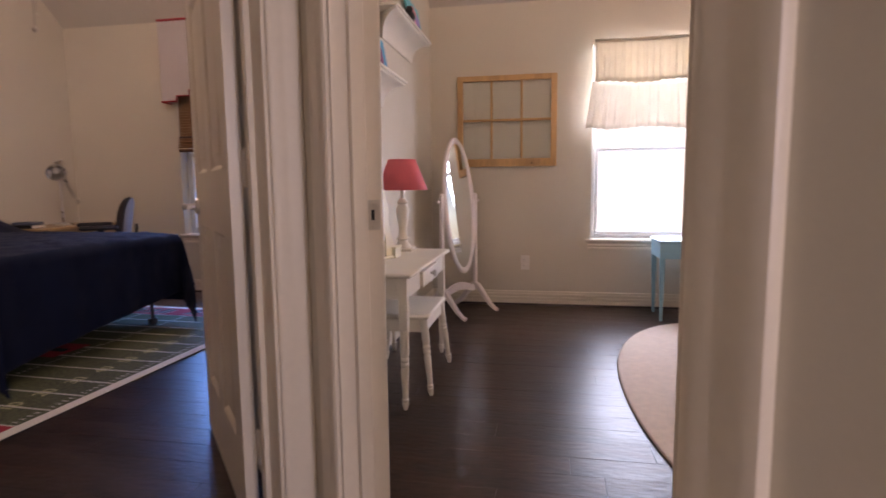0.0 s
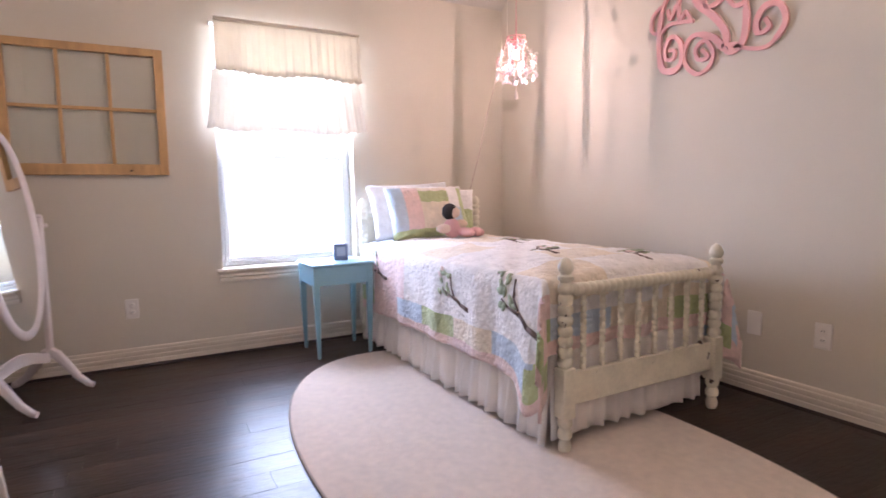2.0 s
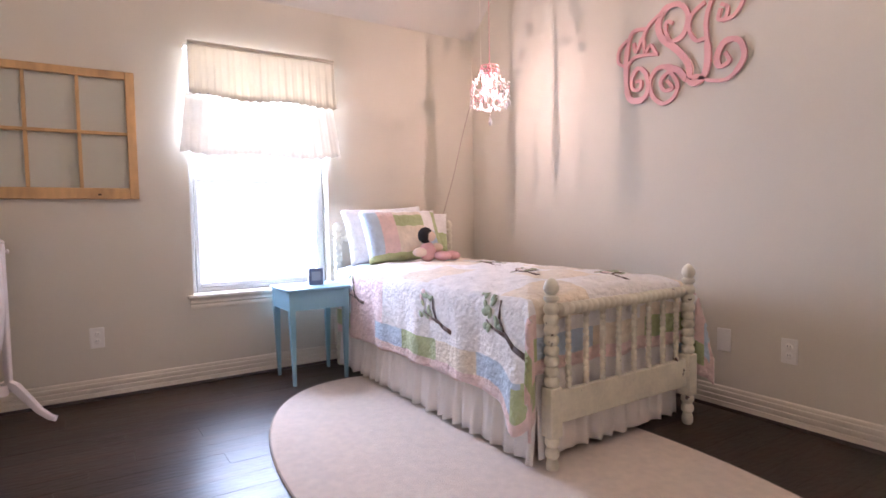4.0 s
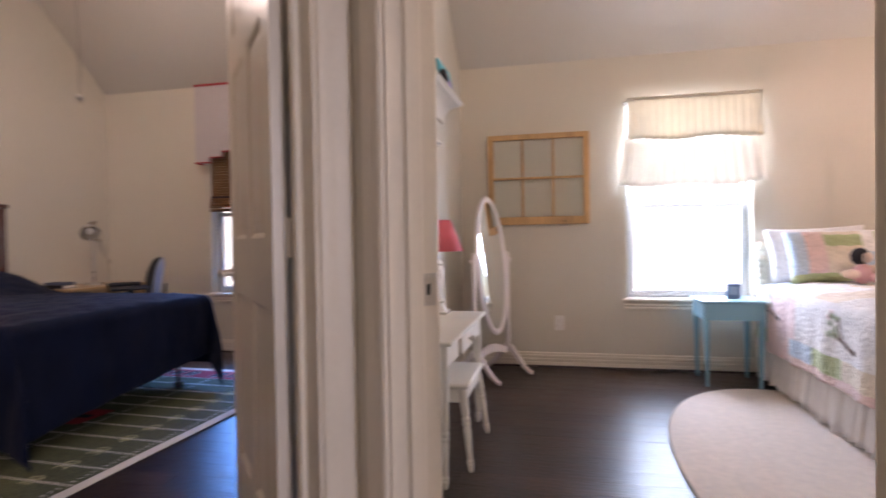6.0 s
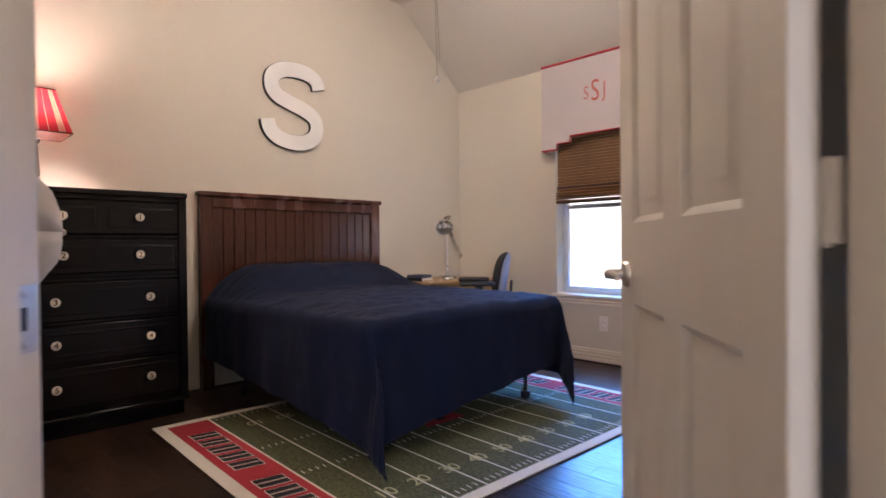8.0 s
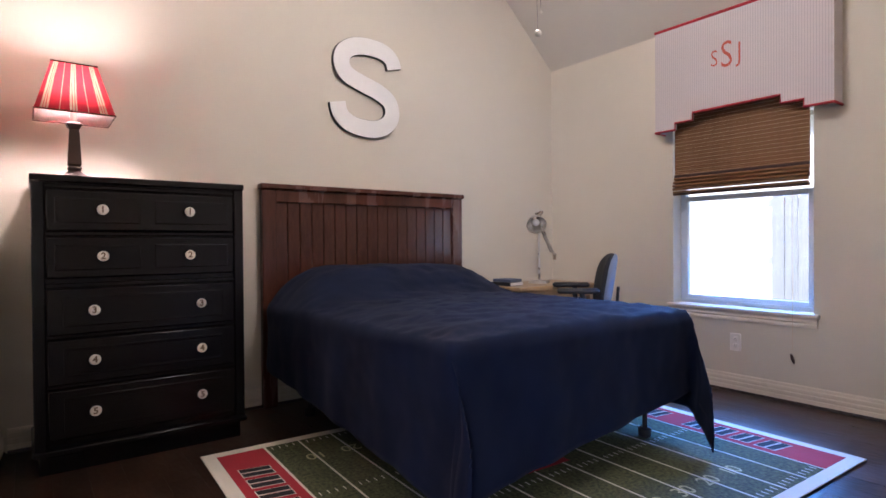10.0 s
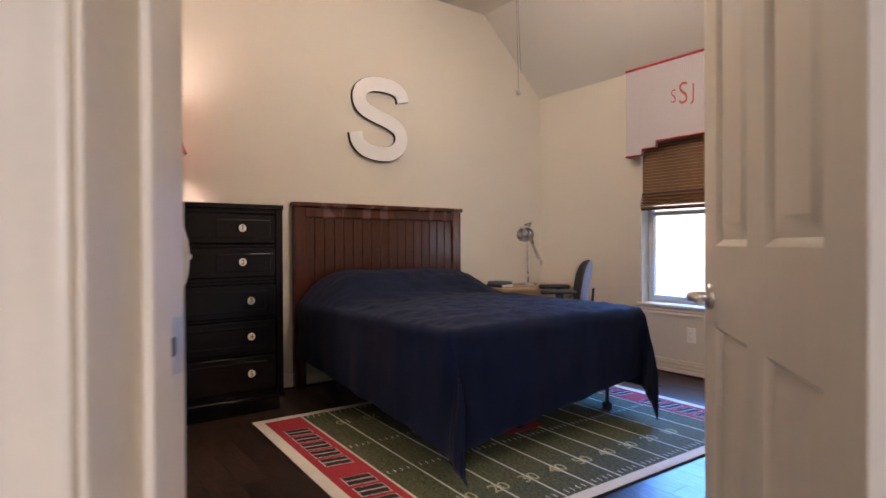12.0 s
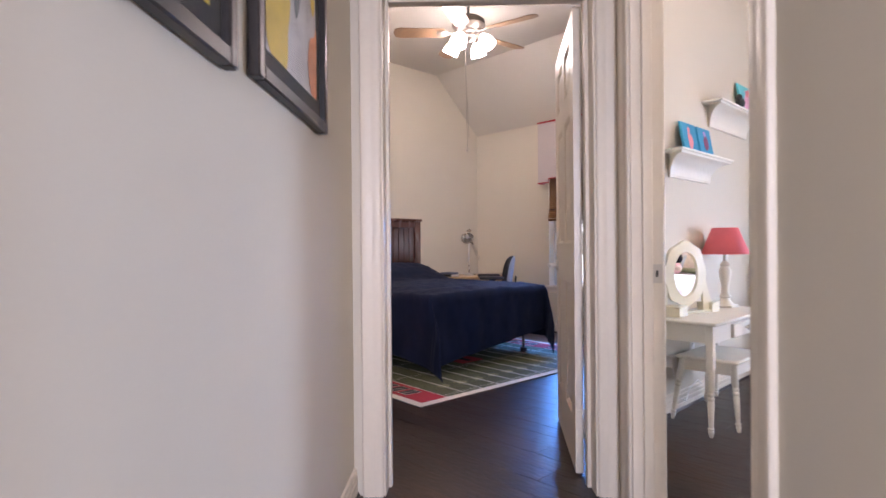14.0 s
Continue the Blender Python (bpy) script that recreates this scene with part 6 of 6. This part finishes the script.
def field_rug():
    W, Lr = 1.77, 2.43
    t = thing("field_rug", "green football-field rug with red end zones on dark planks", "rug", pose(-2.025, 1.545, 0, 0, 0, -2.2) @ pose(-W, 0, 0))
    part("rug_edge", B(((0.004, 0.004, 0), (W - 0.004, Lr - 0.004, 0.006)), bevel=0.002), BLKR, t)
    part("rug_border", B(((0, 0, 0.006), (W, Lr, 0.011)), bevel=0.002), WHR, t)
    e, b = 0.27, 0.06
    part("turf", B(((b, e + 0.012, 0.010), (W - b, Lr - e - 0.012, 0.0122))), GRASSR, t, smooth=0)
    for ya, yb in ((b, e), (Lr - e, Lr - b)):
        part("end_zone", B(((b, ya, 0.010), (W - b, yb, 0.0125))), REDR, t, smooth=0)
    n = 11
    for i in range(1, n):
        y = e + (Lr - 2 * e) * i / n
        part("yard_line", B(((b, y - 0.004, 0.0122), (W - b, y + 0.004, 0.0132))), WHR, t, smooth=0)
    bm = bmesh.new()
    m = n * 5
    for i in range(1, m):
        if i % 5:
            y = e + (Lr - 2 * e) * i / m
            for x in (b + 0.02, W - b - 0.05, W * 0.38, W * 0.62 - 0.03):
                box(bm, (x, y - 0.002, 0.0122), (x + 0.03, y + 0.002, 0.0130))
    tagged(part("turf_marking", bm, WHR, t, smooth=0), kind="stuff")
    for i, s in enumerate(("10", "20", "30", "40", "50", "40", "30", "20", "10")):
        y = e + (Lr - 2 * e) * (i + 1.0) / n
        for x, r in ((0.30, -90), (W - 0.28, 90)):
            writing(s, 0.10, 0.0003, pose(x, y, 0.0138, 0, 0, r), YEL, "yard_number", t)
    part("midfield_mark", B(((W / 2 - 0.13, Lr / 2 - 0.13, 0.0122), (W / 2 + 0.13, Lr / 2 + 0.13, 0.0136))), REDR, t, smooth=0)
    part("midfield_mark", B(((W / 2 - 0.09, Lr / 2 - 0.03, 0.0134), (W / 2 + 0.09, Lr / 2 + 0.03, 0.0142))), BLKR, t, smooth=0)
    # plain slanted bars in place of the team lettering
    for yc in (0.165, Lr - 0.165):
        for k in range(20):
            if k in (10, 11):
                continue
            x = 0.27 + 0.125 * (k // 2) + 0.050 * (k % 2)
            slant = 0.018
            for g, z, mt in ((0.004, 0.0132, WHR), (0.0, 0.0139, BLKR)):
                bm = bmesh.new()
                quad = [(x - g, yc - 0.062 - g), (x + 0.038 + g, yc - 0.062 - g), (x + 0.038 + slant + g, yc + 0.062 + g), (x + slant - g, yc + 0.062 + g)]
                rings(bm, [[Vector((a, b, zz)) for a, b in quad] for zz in (0.0124, z)])
                part("printed_bar", bm, mt, t, smooth=0)


field_rug()

# ---- desk, lamp, chair ----
OAK = surface("pale_oak_veneer", (0.50, 0.33, 0.17), 0.4, var=0.12, scale=4, fine=40, stretch=(4, 0.5, 1))


def boy_desk():
    t = thing("writing_desk", "pale oak writing desk in the room corner", "desk", pose(0, 0, 0))
    part("desktop", B(((-4.43, 3.80, 0.635), (-3.93, 4.66, 0.662)), bevel=0.005), OAK, t)
    for x in (-4.39, -3.97):
        for y in (3.84, 4.62):
            part("leg", B(((x - 0.02, y - 0.02, 0), (x + 0.02, y + 0.02, 0.635)), bevel=0.003), OAK, t)
    for x in (-3.97, -4.41):
        part("apron", B(((x, 3.86, 0.56), (x + 0.015, 4.60, 0.635))), OAK, t)


boy_desk()
STEEL = surface("satin_steel", (0.62, 0.58, 0.52), 0.28, metal=0.9, var=0.05)


def task_lamp():
    t = thing("desk_lamp", "satin steel jointed desk lamp standing on the oak desk", "lamp", pose(-4.20, 4.28, 0.662))
    part("base", L([(0.085, 0), (0.085, 0.012), (0.080, 0.018), (0.02, 0.022)], 28), STEEL, t)
    part("pole", T([(0, 0, 0.02), (0, 0, 0.42)], 0.0095, 10), STEEL, t)
    part("joint", L([(0.014, 0.40), (0.016, 0.41), (0.016, 0.44), (0.012, 0.45)], 14), STEEL, t)
    for dy in (-0.012, 0.012):
        part("arm_bar", T([(0.08 + dy, 0.07, 0.24), (0.02 + dy, 0.015, 0.43), (-0.01 + dy, -0.015, 0.56)], 0.007, 8), STEEL, t)
    part("counterweight", L([(0.010, 0), (0.013, 0.005), (0.013, 0.05), (0.008, 0.055)], 12, pose(0.09, 0.08, 0.19, 20, 25, 0)), STEEL, t)
    part("upper_arm", T([(-0.01, -0.015, 0.56), (0.03, 0.0, 0.575), (0.06, -0.02, 0.57), (0.065, -0.06, 0.53), (0.05, -0.09, 0.49)], 0.009, 8), STEEL, t)
    bm = bmesh.new()
    n = 28
    m = pose(0.045, -0.085, 0.50, 0, 0, 0) @ Vector((0.62, -0.5, -0.5)).to_track_quat("Z", "Y").to_matrix().to_4x4()
    rings(bm, [[m @ Vector((r * math.cos(6.2832 * k / n), r * math.sin(6.2832 * k / n), z)) for k in range(n)] for r, z in ((0.018, -0.05), (0.022, -0.02), (0.045, -0.005), (0.064, 0.025), (0.074, 0.06), (0.078, 0.075))], close_ends=False)
    thick(part("shade", bm, STEEL, t, "rounded metal shade"), 0.002)
    part("bulb", ball(bmesh.new(), m @ Vector((0, 0, 0.035)), 0.028, 2), surface("frosted_bulb", (0.82, 0.80, 0.76), 0.3), t)


task_lamp()
bk = thing("book_stack", "two dark books lying on the oak desk", "books", pose(-4.19, 3.92, 0.662, 0, 0, 8))
part("book", B(((-0.09, -0.075, 0), (0.09, 0.075, 0.028)), bevel=0.003), BLKMETAL, bk)
part("book", B(((-0.085, -0.07, 0.029), (0.085, 0.07, 0.05)), bevel=0.003), surface("slate_book_cloth", (0.10, 0.12, 0.18), 0.7), bk)
part("page_block", B(((-0.082, -0.0735, 0.003), (0.0915, 0.0735, 0.025))), PLATE, bk)
CHAIRF = surface("grey_blue_upholstery", (0.24, 0.28, 0.36), 0.75, var=0.1, fine=250, bump=0.2)
CHAIRD = surface("charcoal_upholstery", (0.022, 0.022, 0.026), 0.9, var=0.1, fine=250, bump=0.3)


def office_chair():
    t = thing("office_chair", "grey-blue office chair with black arms at the desk", "chair", pose(-3.63, 4.02, 0, 0, 0, 45))
    # the sitter faces -x
    def pad(w, h, zc, x0, rows_):
        """A rounded pad: outline w by h, swept through (depth, inset) rows and bowed round the back."""
        bm = bmesh.new()
        n = 40
        loops = []
        for dx, k in rows_:
            lp = []
            for i in range(n):
                a = 6.2832 * i / n
                c, s = math.cos(a), math.sin(a)
                y = w * k * math.copysign(abs(c) ** 0.62, c)
                z = h * k * math.copysign(abs(s) ** 0.62, s)
                lp.append(Vector((x0 + dx - 0.05 * (y / w) ** 2 + 0.16 * z + 0.10 * z * z, y * (1 - 0.18 * (z / h) ** 2), zc + z)))
            loops.append(lp)
        rings(bm, loops)
        return bm
    part("backrest_cushion", pad(0.20, 0.205, 0.705, 0.225, ((-0.035, 0.25), (-0.034, 0.6), (-0.028, 0.85), (-0.014, 0.97), (0.0, 1.0), (0.012, 0.98))), CHAIRD, t, "dark upholstered cushion", smooth=80)
    part("back_shell", pad(0.20, 0.205, 0.705, 0.225, ((0.010, 0.975), (0.016, 0.985), (0.030, 0.95), (0.040, 0.80), (0.043, 0.4), (0.044, 0.1))), CHAIRF, t, "grey-blue back shell", smooth=80)
    part("back_knob", L([(0.020, 0), (0.022, 0.02), (0.016, 0.028)], 14, pose(0.24, 0.12, 0.60, 0, 80, 0)), BLKMETAL, t)
    part("seat", B(((-0.24, -0.235, 0.43), (0.22, 0.235, 0.505)), bevel=0.03), CHAIRD, t)
    part("back_bracket", T([(0.05, 0, 0.42), (0.24, 0, 0.42), (0.285, 0, 0.50), (0.30, 0, 0.68)], 0.018, 8, 0.6), BLKMETAL, t)
    for s in (-1, 1):
        a = part("arm_support", T([(0.04, s * 0.20, 0.425), (0.04, s * 0.26, 0.43), (0.04, s * 0.275, 0.50), (0.03, s * 0.275, 0.655)], 0.018, 8), BLKMETAL, t)
        part("arm_pad", B(((-0.13, s * 0.275 - 0.04, 0.655), (0.14, s * 0.275 + 0.04, 0.69)), bevel=0.014), BLKMETAL, a)
    part("column", L([(0.028, 0.12), (0.028, 0.30), (0.022, 0.30), (0.022, 0.43)], 16), BLKMETAL, t)
    for k in range(5):
        a = 1.2566 * k
        b = part("star_leg", T([(0.03 * math.cos(a), 0.03 * math.sin(a), 0.12), (0.29 * math.cos(a), 0.29 * math.sin(a), 0.075)], [0.024, 0.016], 8), BLKMETAL, t)
        part("caster", L([(0.024, -0.02), (0.026, -0.01), (0.026, 0.01), (0.024, 0.02)], 14, pose(0.29 * math.cos(a), 0.29 * math.sin(a), 0.027, 90, 0, 30)), BLKMETAL, b)


office_chair()

# ---- ceiling fan ----
BLADE = surface("medium_oak_blade", (0.22, 0.13, 0.07), 0.4, var=0.15, scale=4, fine=40, stretch=(0.5, 4, 4))
PEWTER = surface("aged_pewter", (0.16, 0.14, 0.12), 0.4, metal=0.8, var=0.1)
GLOBE = glowing("frosted_lit_glass", (1.0, 0.86, 0.70), 14.0)


def ceiling_fan():
    t = thing("ceiling_fan", "pewter ceiling fan with oak blades and four lit glass shades", "ceiling fan", pose(FAN[0], FAN[1], 0))
    part("canopy", L([(0.07, 3.149), (0.068, 3.13), (0.045, 3.10), (0.015, 3.09)], 24), PEWTER, t)
    part("downrod", T([(0, 0, 3.10), (0, 0, 2.98)], 0.011, 10), PEWTER, t)
    part("motor", L([(0.03, 2.995), (0.10, 2.985), (0.14, 2.955), (0.145, 2.915), (0.115, 2.875), (0.08, 2.858)], 30), PEWTER, t)
    part("light_fitter", L([(0.078, 2.857), (0.06, 2.84), (0.07, 2.825), (0.06, 2.80), (0.03, 2.785), (0.006, 2.775)], 24), PEWTER, t)
    for k in range(5):
        a = math.radians(72 * k + 12)
        rot = Matrix.Rotation(a, 4, "Z") @ Matrix.Translation((0, 0, 2.855)) @ Matrix.Rotation(radians(12), 4, "X")
        out = [(0.20, -0.055), (0.24, -0.062), (0.58, -0.072), (0.63, -0.055), (0.645, 0.0), (0.63, 0.055), (0.58, 0.072), (0.24, 0.062), (0.20, 0.055)]
        bl = bmesh.new()
        rings(bl, [[rot @ Vector((x, y, z)) for x, y in out] for z in (-0.003, 0.003)])
        b = part("blade", bl, BLADE, t, "oak fan blade", smooth=0)
        part("blade_iron", prism(bmesh.new(), [(0.09, -0.012), (0.17, -0.014), (0.20, -0.04), (0.27, -0.03), (0.28, 0.0), (0.27, 0.03), (0.20, 0.04), (0.17, 0.014), (0.09, 0.012)], 0.004, rot @ Matrix(((1, 0, 0, 0), (0, 0, 1, 0), (0, -1, 0, -0.0035), (0, 0, 0, 1)))), PEWTER, b)
    for k in range(4):
        a = radians(15 + 90 * k)
        c, s = math.cos(a), math.sin(a)
        arm = part("lamp_arm", T([(0.05 * c, 0.05 * s, 2.815), (0.10 * c, 0.10 * s, 2.83), (0.125 * c, 0.125 * s, 2.82), (0.13 * c, 0.13 * s, 2.80)], 0.008, 8), PEWTER, t)
        ax = Vector((0.6 * c, 0.6 * s, -1))
        m = Matrix.Translation((0.13 * c, 0.13 * s, 2.805)) @ ax.to_track_quat("Z", "Y").to_matrix().to_4x4()
        bm = bmesh.new()
        n = 24
        rings(bm, [[m @ Vector((r * math.cos(6.2832 * i / n), r * math.sin(6.2832 * i / n), z)) for i in range(n)] for r, z in ((0.026, 0.0), (0.034, 0.015), (0.056, 0.040), (0.066, 0.070), (0.064, 0.095), (0.070, 0.112))], close_ends=False)
        g = part("glass_shade", bm, GLOBE, arm, "lit frosted bell shade")
        g.visible_shadow = False
    for dx, zb in ((0.0, 1.85), (0.03, 1.93)):
        c = part("pull_chain", T([(dx - 0.02, -0.03 - dx, 2.80), (dx * 0.6 - 0.005, -0.02, zb + 0.02)], 0.0012, 6), PEWTER, t)
        part("pull_ball", ball(bmesh.new(), (dx * 0.6 - 0.005, -0.02, zb), 0.016 if dx == 0 else 0.006, 2), NICKEL, c)


ceiling_fan()

# ================= hall =================
FRAMEB = surface("black_brown_wood", (0.020, 0.016, 0.015), 0.4, var=0.2, fine=60)
MATB = surface("dark_mat_board", (0.035, 0.030, 0.030), 0.8)
OCHRE, ORANGE, GREYA, SLATE, BLUSH = (surface(n, c, 0.6, var=0.15, scale=10) for n, c in (("ochre_paint", (0.62, 0.40, 0.03)), ("orange_paint", (0.74, 0.24, 0.08)), ("warm_grey_paint", (0.50, 0.45, 0.45)), ("slate_paint", (0.13, 0.13, 0.13)), ("blush_paint", (0.72, 0.25, 0.20))))


def framed_print(n0, n1, z0, z1, base, shapes, label):
    p = hall(DL, n1)
    t = thing("framed_print", label, "picture", pose(p.x, p.y, z0, 0, 0, -225 + 90 + 0) @ pose(0, 0, 0))
    t.matrix_world = Matrix.Translation(p + Vector((0, 0, z0))) @ Matrix(((-NX.x, -DX.x, 0, 0), (-NX.y, -DX.y, 0, 0), (0, 0, 1, 0), (0, 0, 0, 1)))
    w, h, f = n1 - n0, z1 - z0, 0.034
    for a, b in (((0, 0), (f, h)), ((w - f, 0), (w, h)), ((f, 0), (w - f, f)), ((f, h - f), (w - f, h))):
        part("frame_side", B(((a[0], -0.030, a[1]), (b[0], -0.002, b[1])), bevel=0.004), FRAMEB, t)
    part("mat_board", B(((f, -0.012, f), (w - f, -0.006, h - f))), MATB, t, smooth=0)
    g = 0.085
    part("print_sheet", B(((g, -0.0135, g), (w - g, -0.012, h - g))), base, t, smooth=0)
    for i, (pts, mt) in enumerate(shapes):
        part("painted_shape", prism(bmesh.new(), [(g + (w - 2 * g) * min(max(x, 0), 1), g + (h - 2 * g) * min(max(z, 0), 1)) for x, z in pts], -0.0006, Matrix.Translation((0, -0.0136 - 0.0007 * i, 0))), mt, t, smooth=0)
    gl = part("glazing", B(((f, -0.020, f), (w - f, -0.018, h - f))), GLASS, t, "clear picture glass")
    gl.visible_shadow = False
    return t


abstract = [(blob(0.85, 0.20, 0.28, 0.24, 3, 0.2), OCHRE), (blob(0.9, 0.62, 0.22, 0.2, 4, 0.15), OCHRE), (blob(0.02, 0.12, 0.16, 0.26, 3, 0.2), ORANGE), (blob(0.62, 0.75, 0.16, 0.2, 4, 0.2), ORANGE), (blob(0.45, 0.42, 0.05, 0.16, 2, 0.2, rot=0.4), SLATE), (blob(0.12, 0.55, 0.08, 0.12, 3, 0.2), OCHRE), (blob(0.72, 0.45, 0.07, 0.16, 2, 0.2, rot=0.5), BLUSH), (blob(0.25, 0.85, 0.14, 0.08, 3, 0.2), SLATE)]
framed_print(0.14, 0.745, 1.372, 2.10, GREYA, abstract, "abstract ochre and grey print in a black frame")
framed_print(-0.575, 0.03, 1.345, 2.075, OCHRE, [(blob(0.6, 0.7, 0.2, 0.25, 3, 0.2), ORANGE), (blob(0.25, 0.35, 0.1, 0.2, 4, 0.2), GREYA), (blob(0.8, 0.2, 0.15, 0.12, 3, 0.2), SLATE)], "abstract ochre and orange print in a black frame")

# ---- floor planks ----
floor = thing("floor", "dark espresso hand-scraped wood plank floor", "floor", kind="structure")
bm = B(((BX0 - 0.1, 0.60, -0.06), (GX1 + 0.1, 4.75, -0.012)), ((0.1, GY0 - 0.1, -0.06), (GX1 + 0.1, 0.598, -0.012)))
rings(bm, [[hall(d, n, z) for d, n in ((DL - 0.08, -3.28), (DG1, -3.28), (DG1, 1.4), (DL - 0.08, 1.4))] for z in (-0.064, -0.014)])
part("subfloor", bm, GAP, floor)


def row_span(y):
    """How far the boards of a row run, from wall to wall."""
    if y > 0.58:
        return BX0 - 0.08, GX1 + 0.08
    x0 = max(-0.84 - y, y - 2.1)
    return x0, GX1 + 0.08 if y > GY0 - 0.08 else min(0.90 - y, y + 4.62)


rng = random.Random(7)
PW = 0.127
plank_meshes = {}


def plank_mesh(length):
    key = round(length, 2)
    if key not in plank_meshes:
        plank_meshes[key] = finish(B(((0.0003, 0.0003, -0.012), (key - 0.0003, PW - 0.0003, 0.0)), bevel=0.0005), "plank", PLANK, 0)
    return plank_meshes[key]


far_planks = bmesh.new()
count = 0
row = 0
y = -2.75
while y < 4.70:
    x, x_end = row_span(y + PW / 2)
    first = True
    while x < x_end - 0.02:
        length = min(rng.choice((0.6, 0.8, 0.95, 1.1, 1.2, 1.35)) * (0.3 + 0.7 * rng.random() if first else 1.0), x_end - x)
        length, first = round(length, 2), False
        cx, cy = x + length / 2, y + PW / 2
        inside = (-1.3 < cx < 2.6 and 0.9 < cy < 4.6 and cx + cy > 0.6) or (-4.5 < cx < -0.8 and 0.8 < cy < 4.8 and cy - cx < 6.0)
        if inside and count < 300:
            ob = new("plank", plank_mesh(length))
            ob.parent, ob.location = floor, (x, y, 0.0006 * (rng.random() - 0.5))
            count += 1
        else:
            box(far_planks, (x + 0.0003, y + 0.0003, -0.012), (x + length - 0.0003, y + PW - 0.0003, 0.0))
        x += length
    y += PW
tagged(part("planks", far_planks, PLANK, floor, smooth=0), kind="stuff")
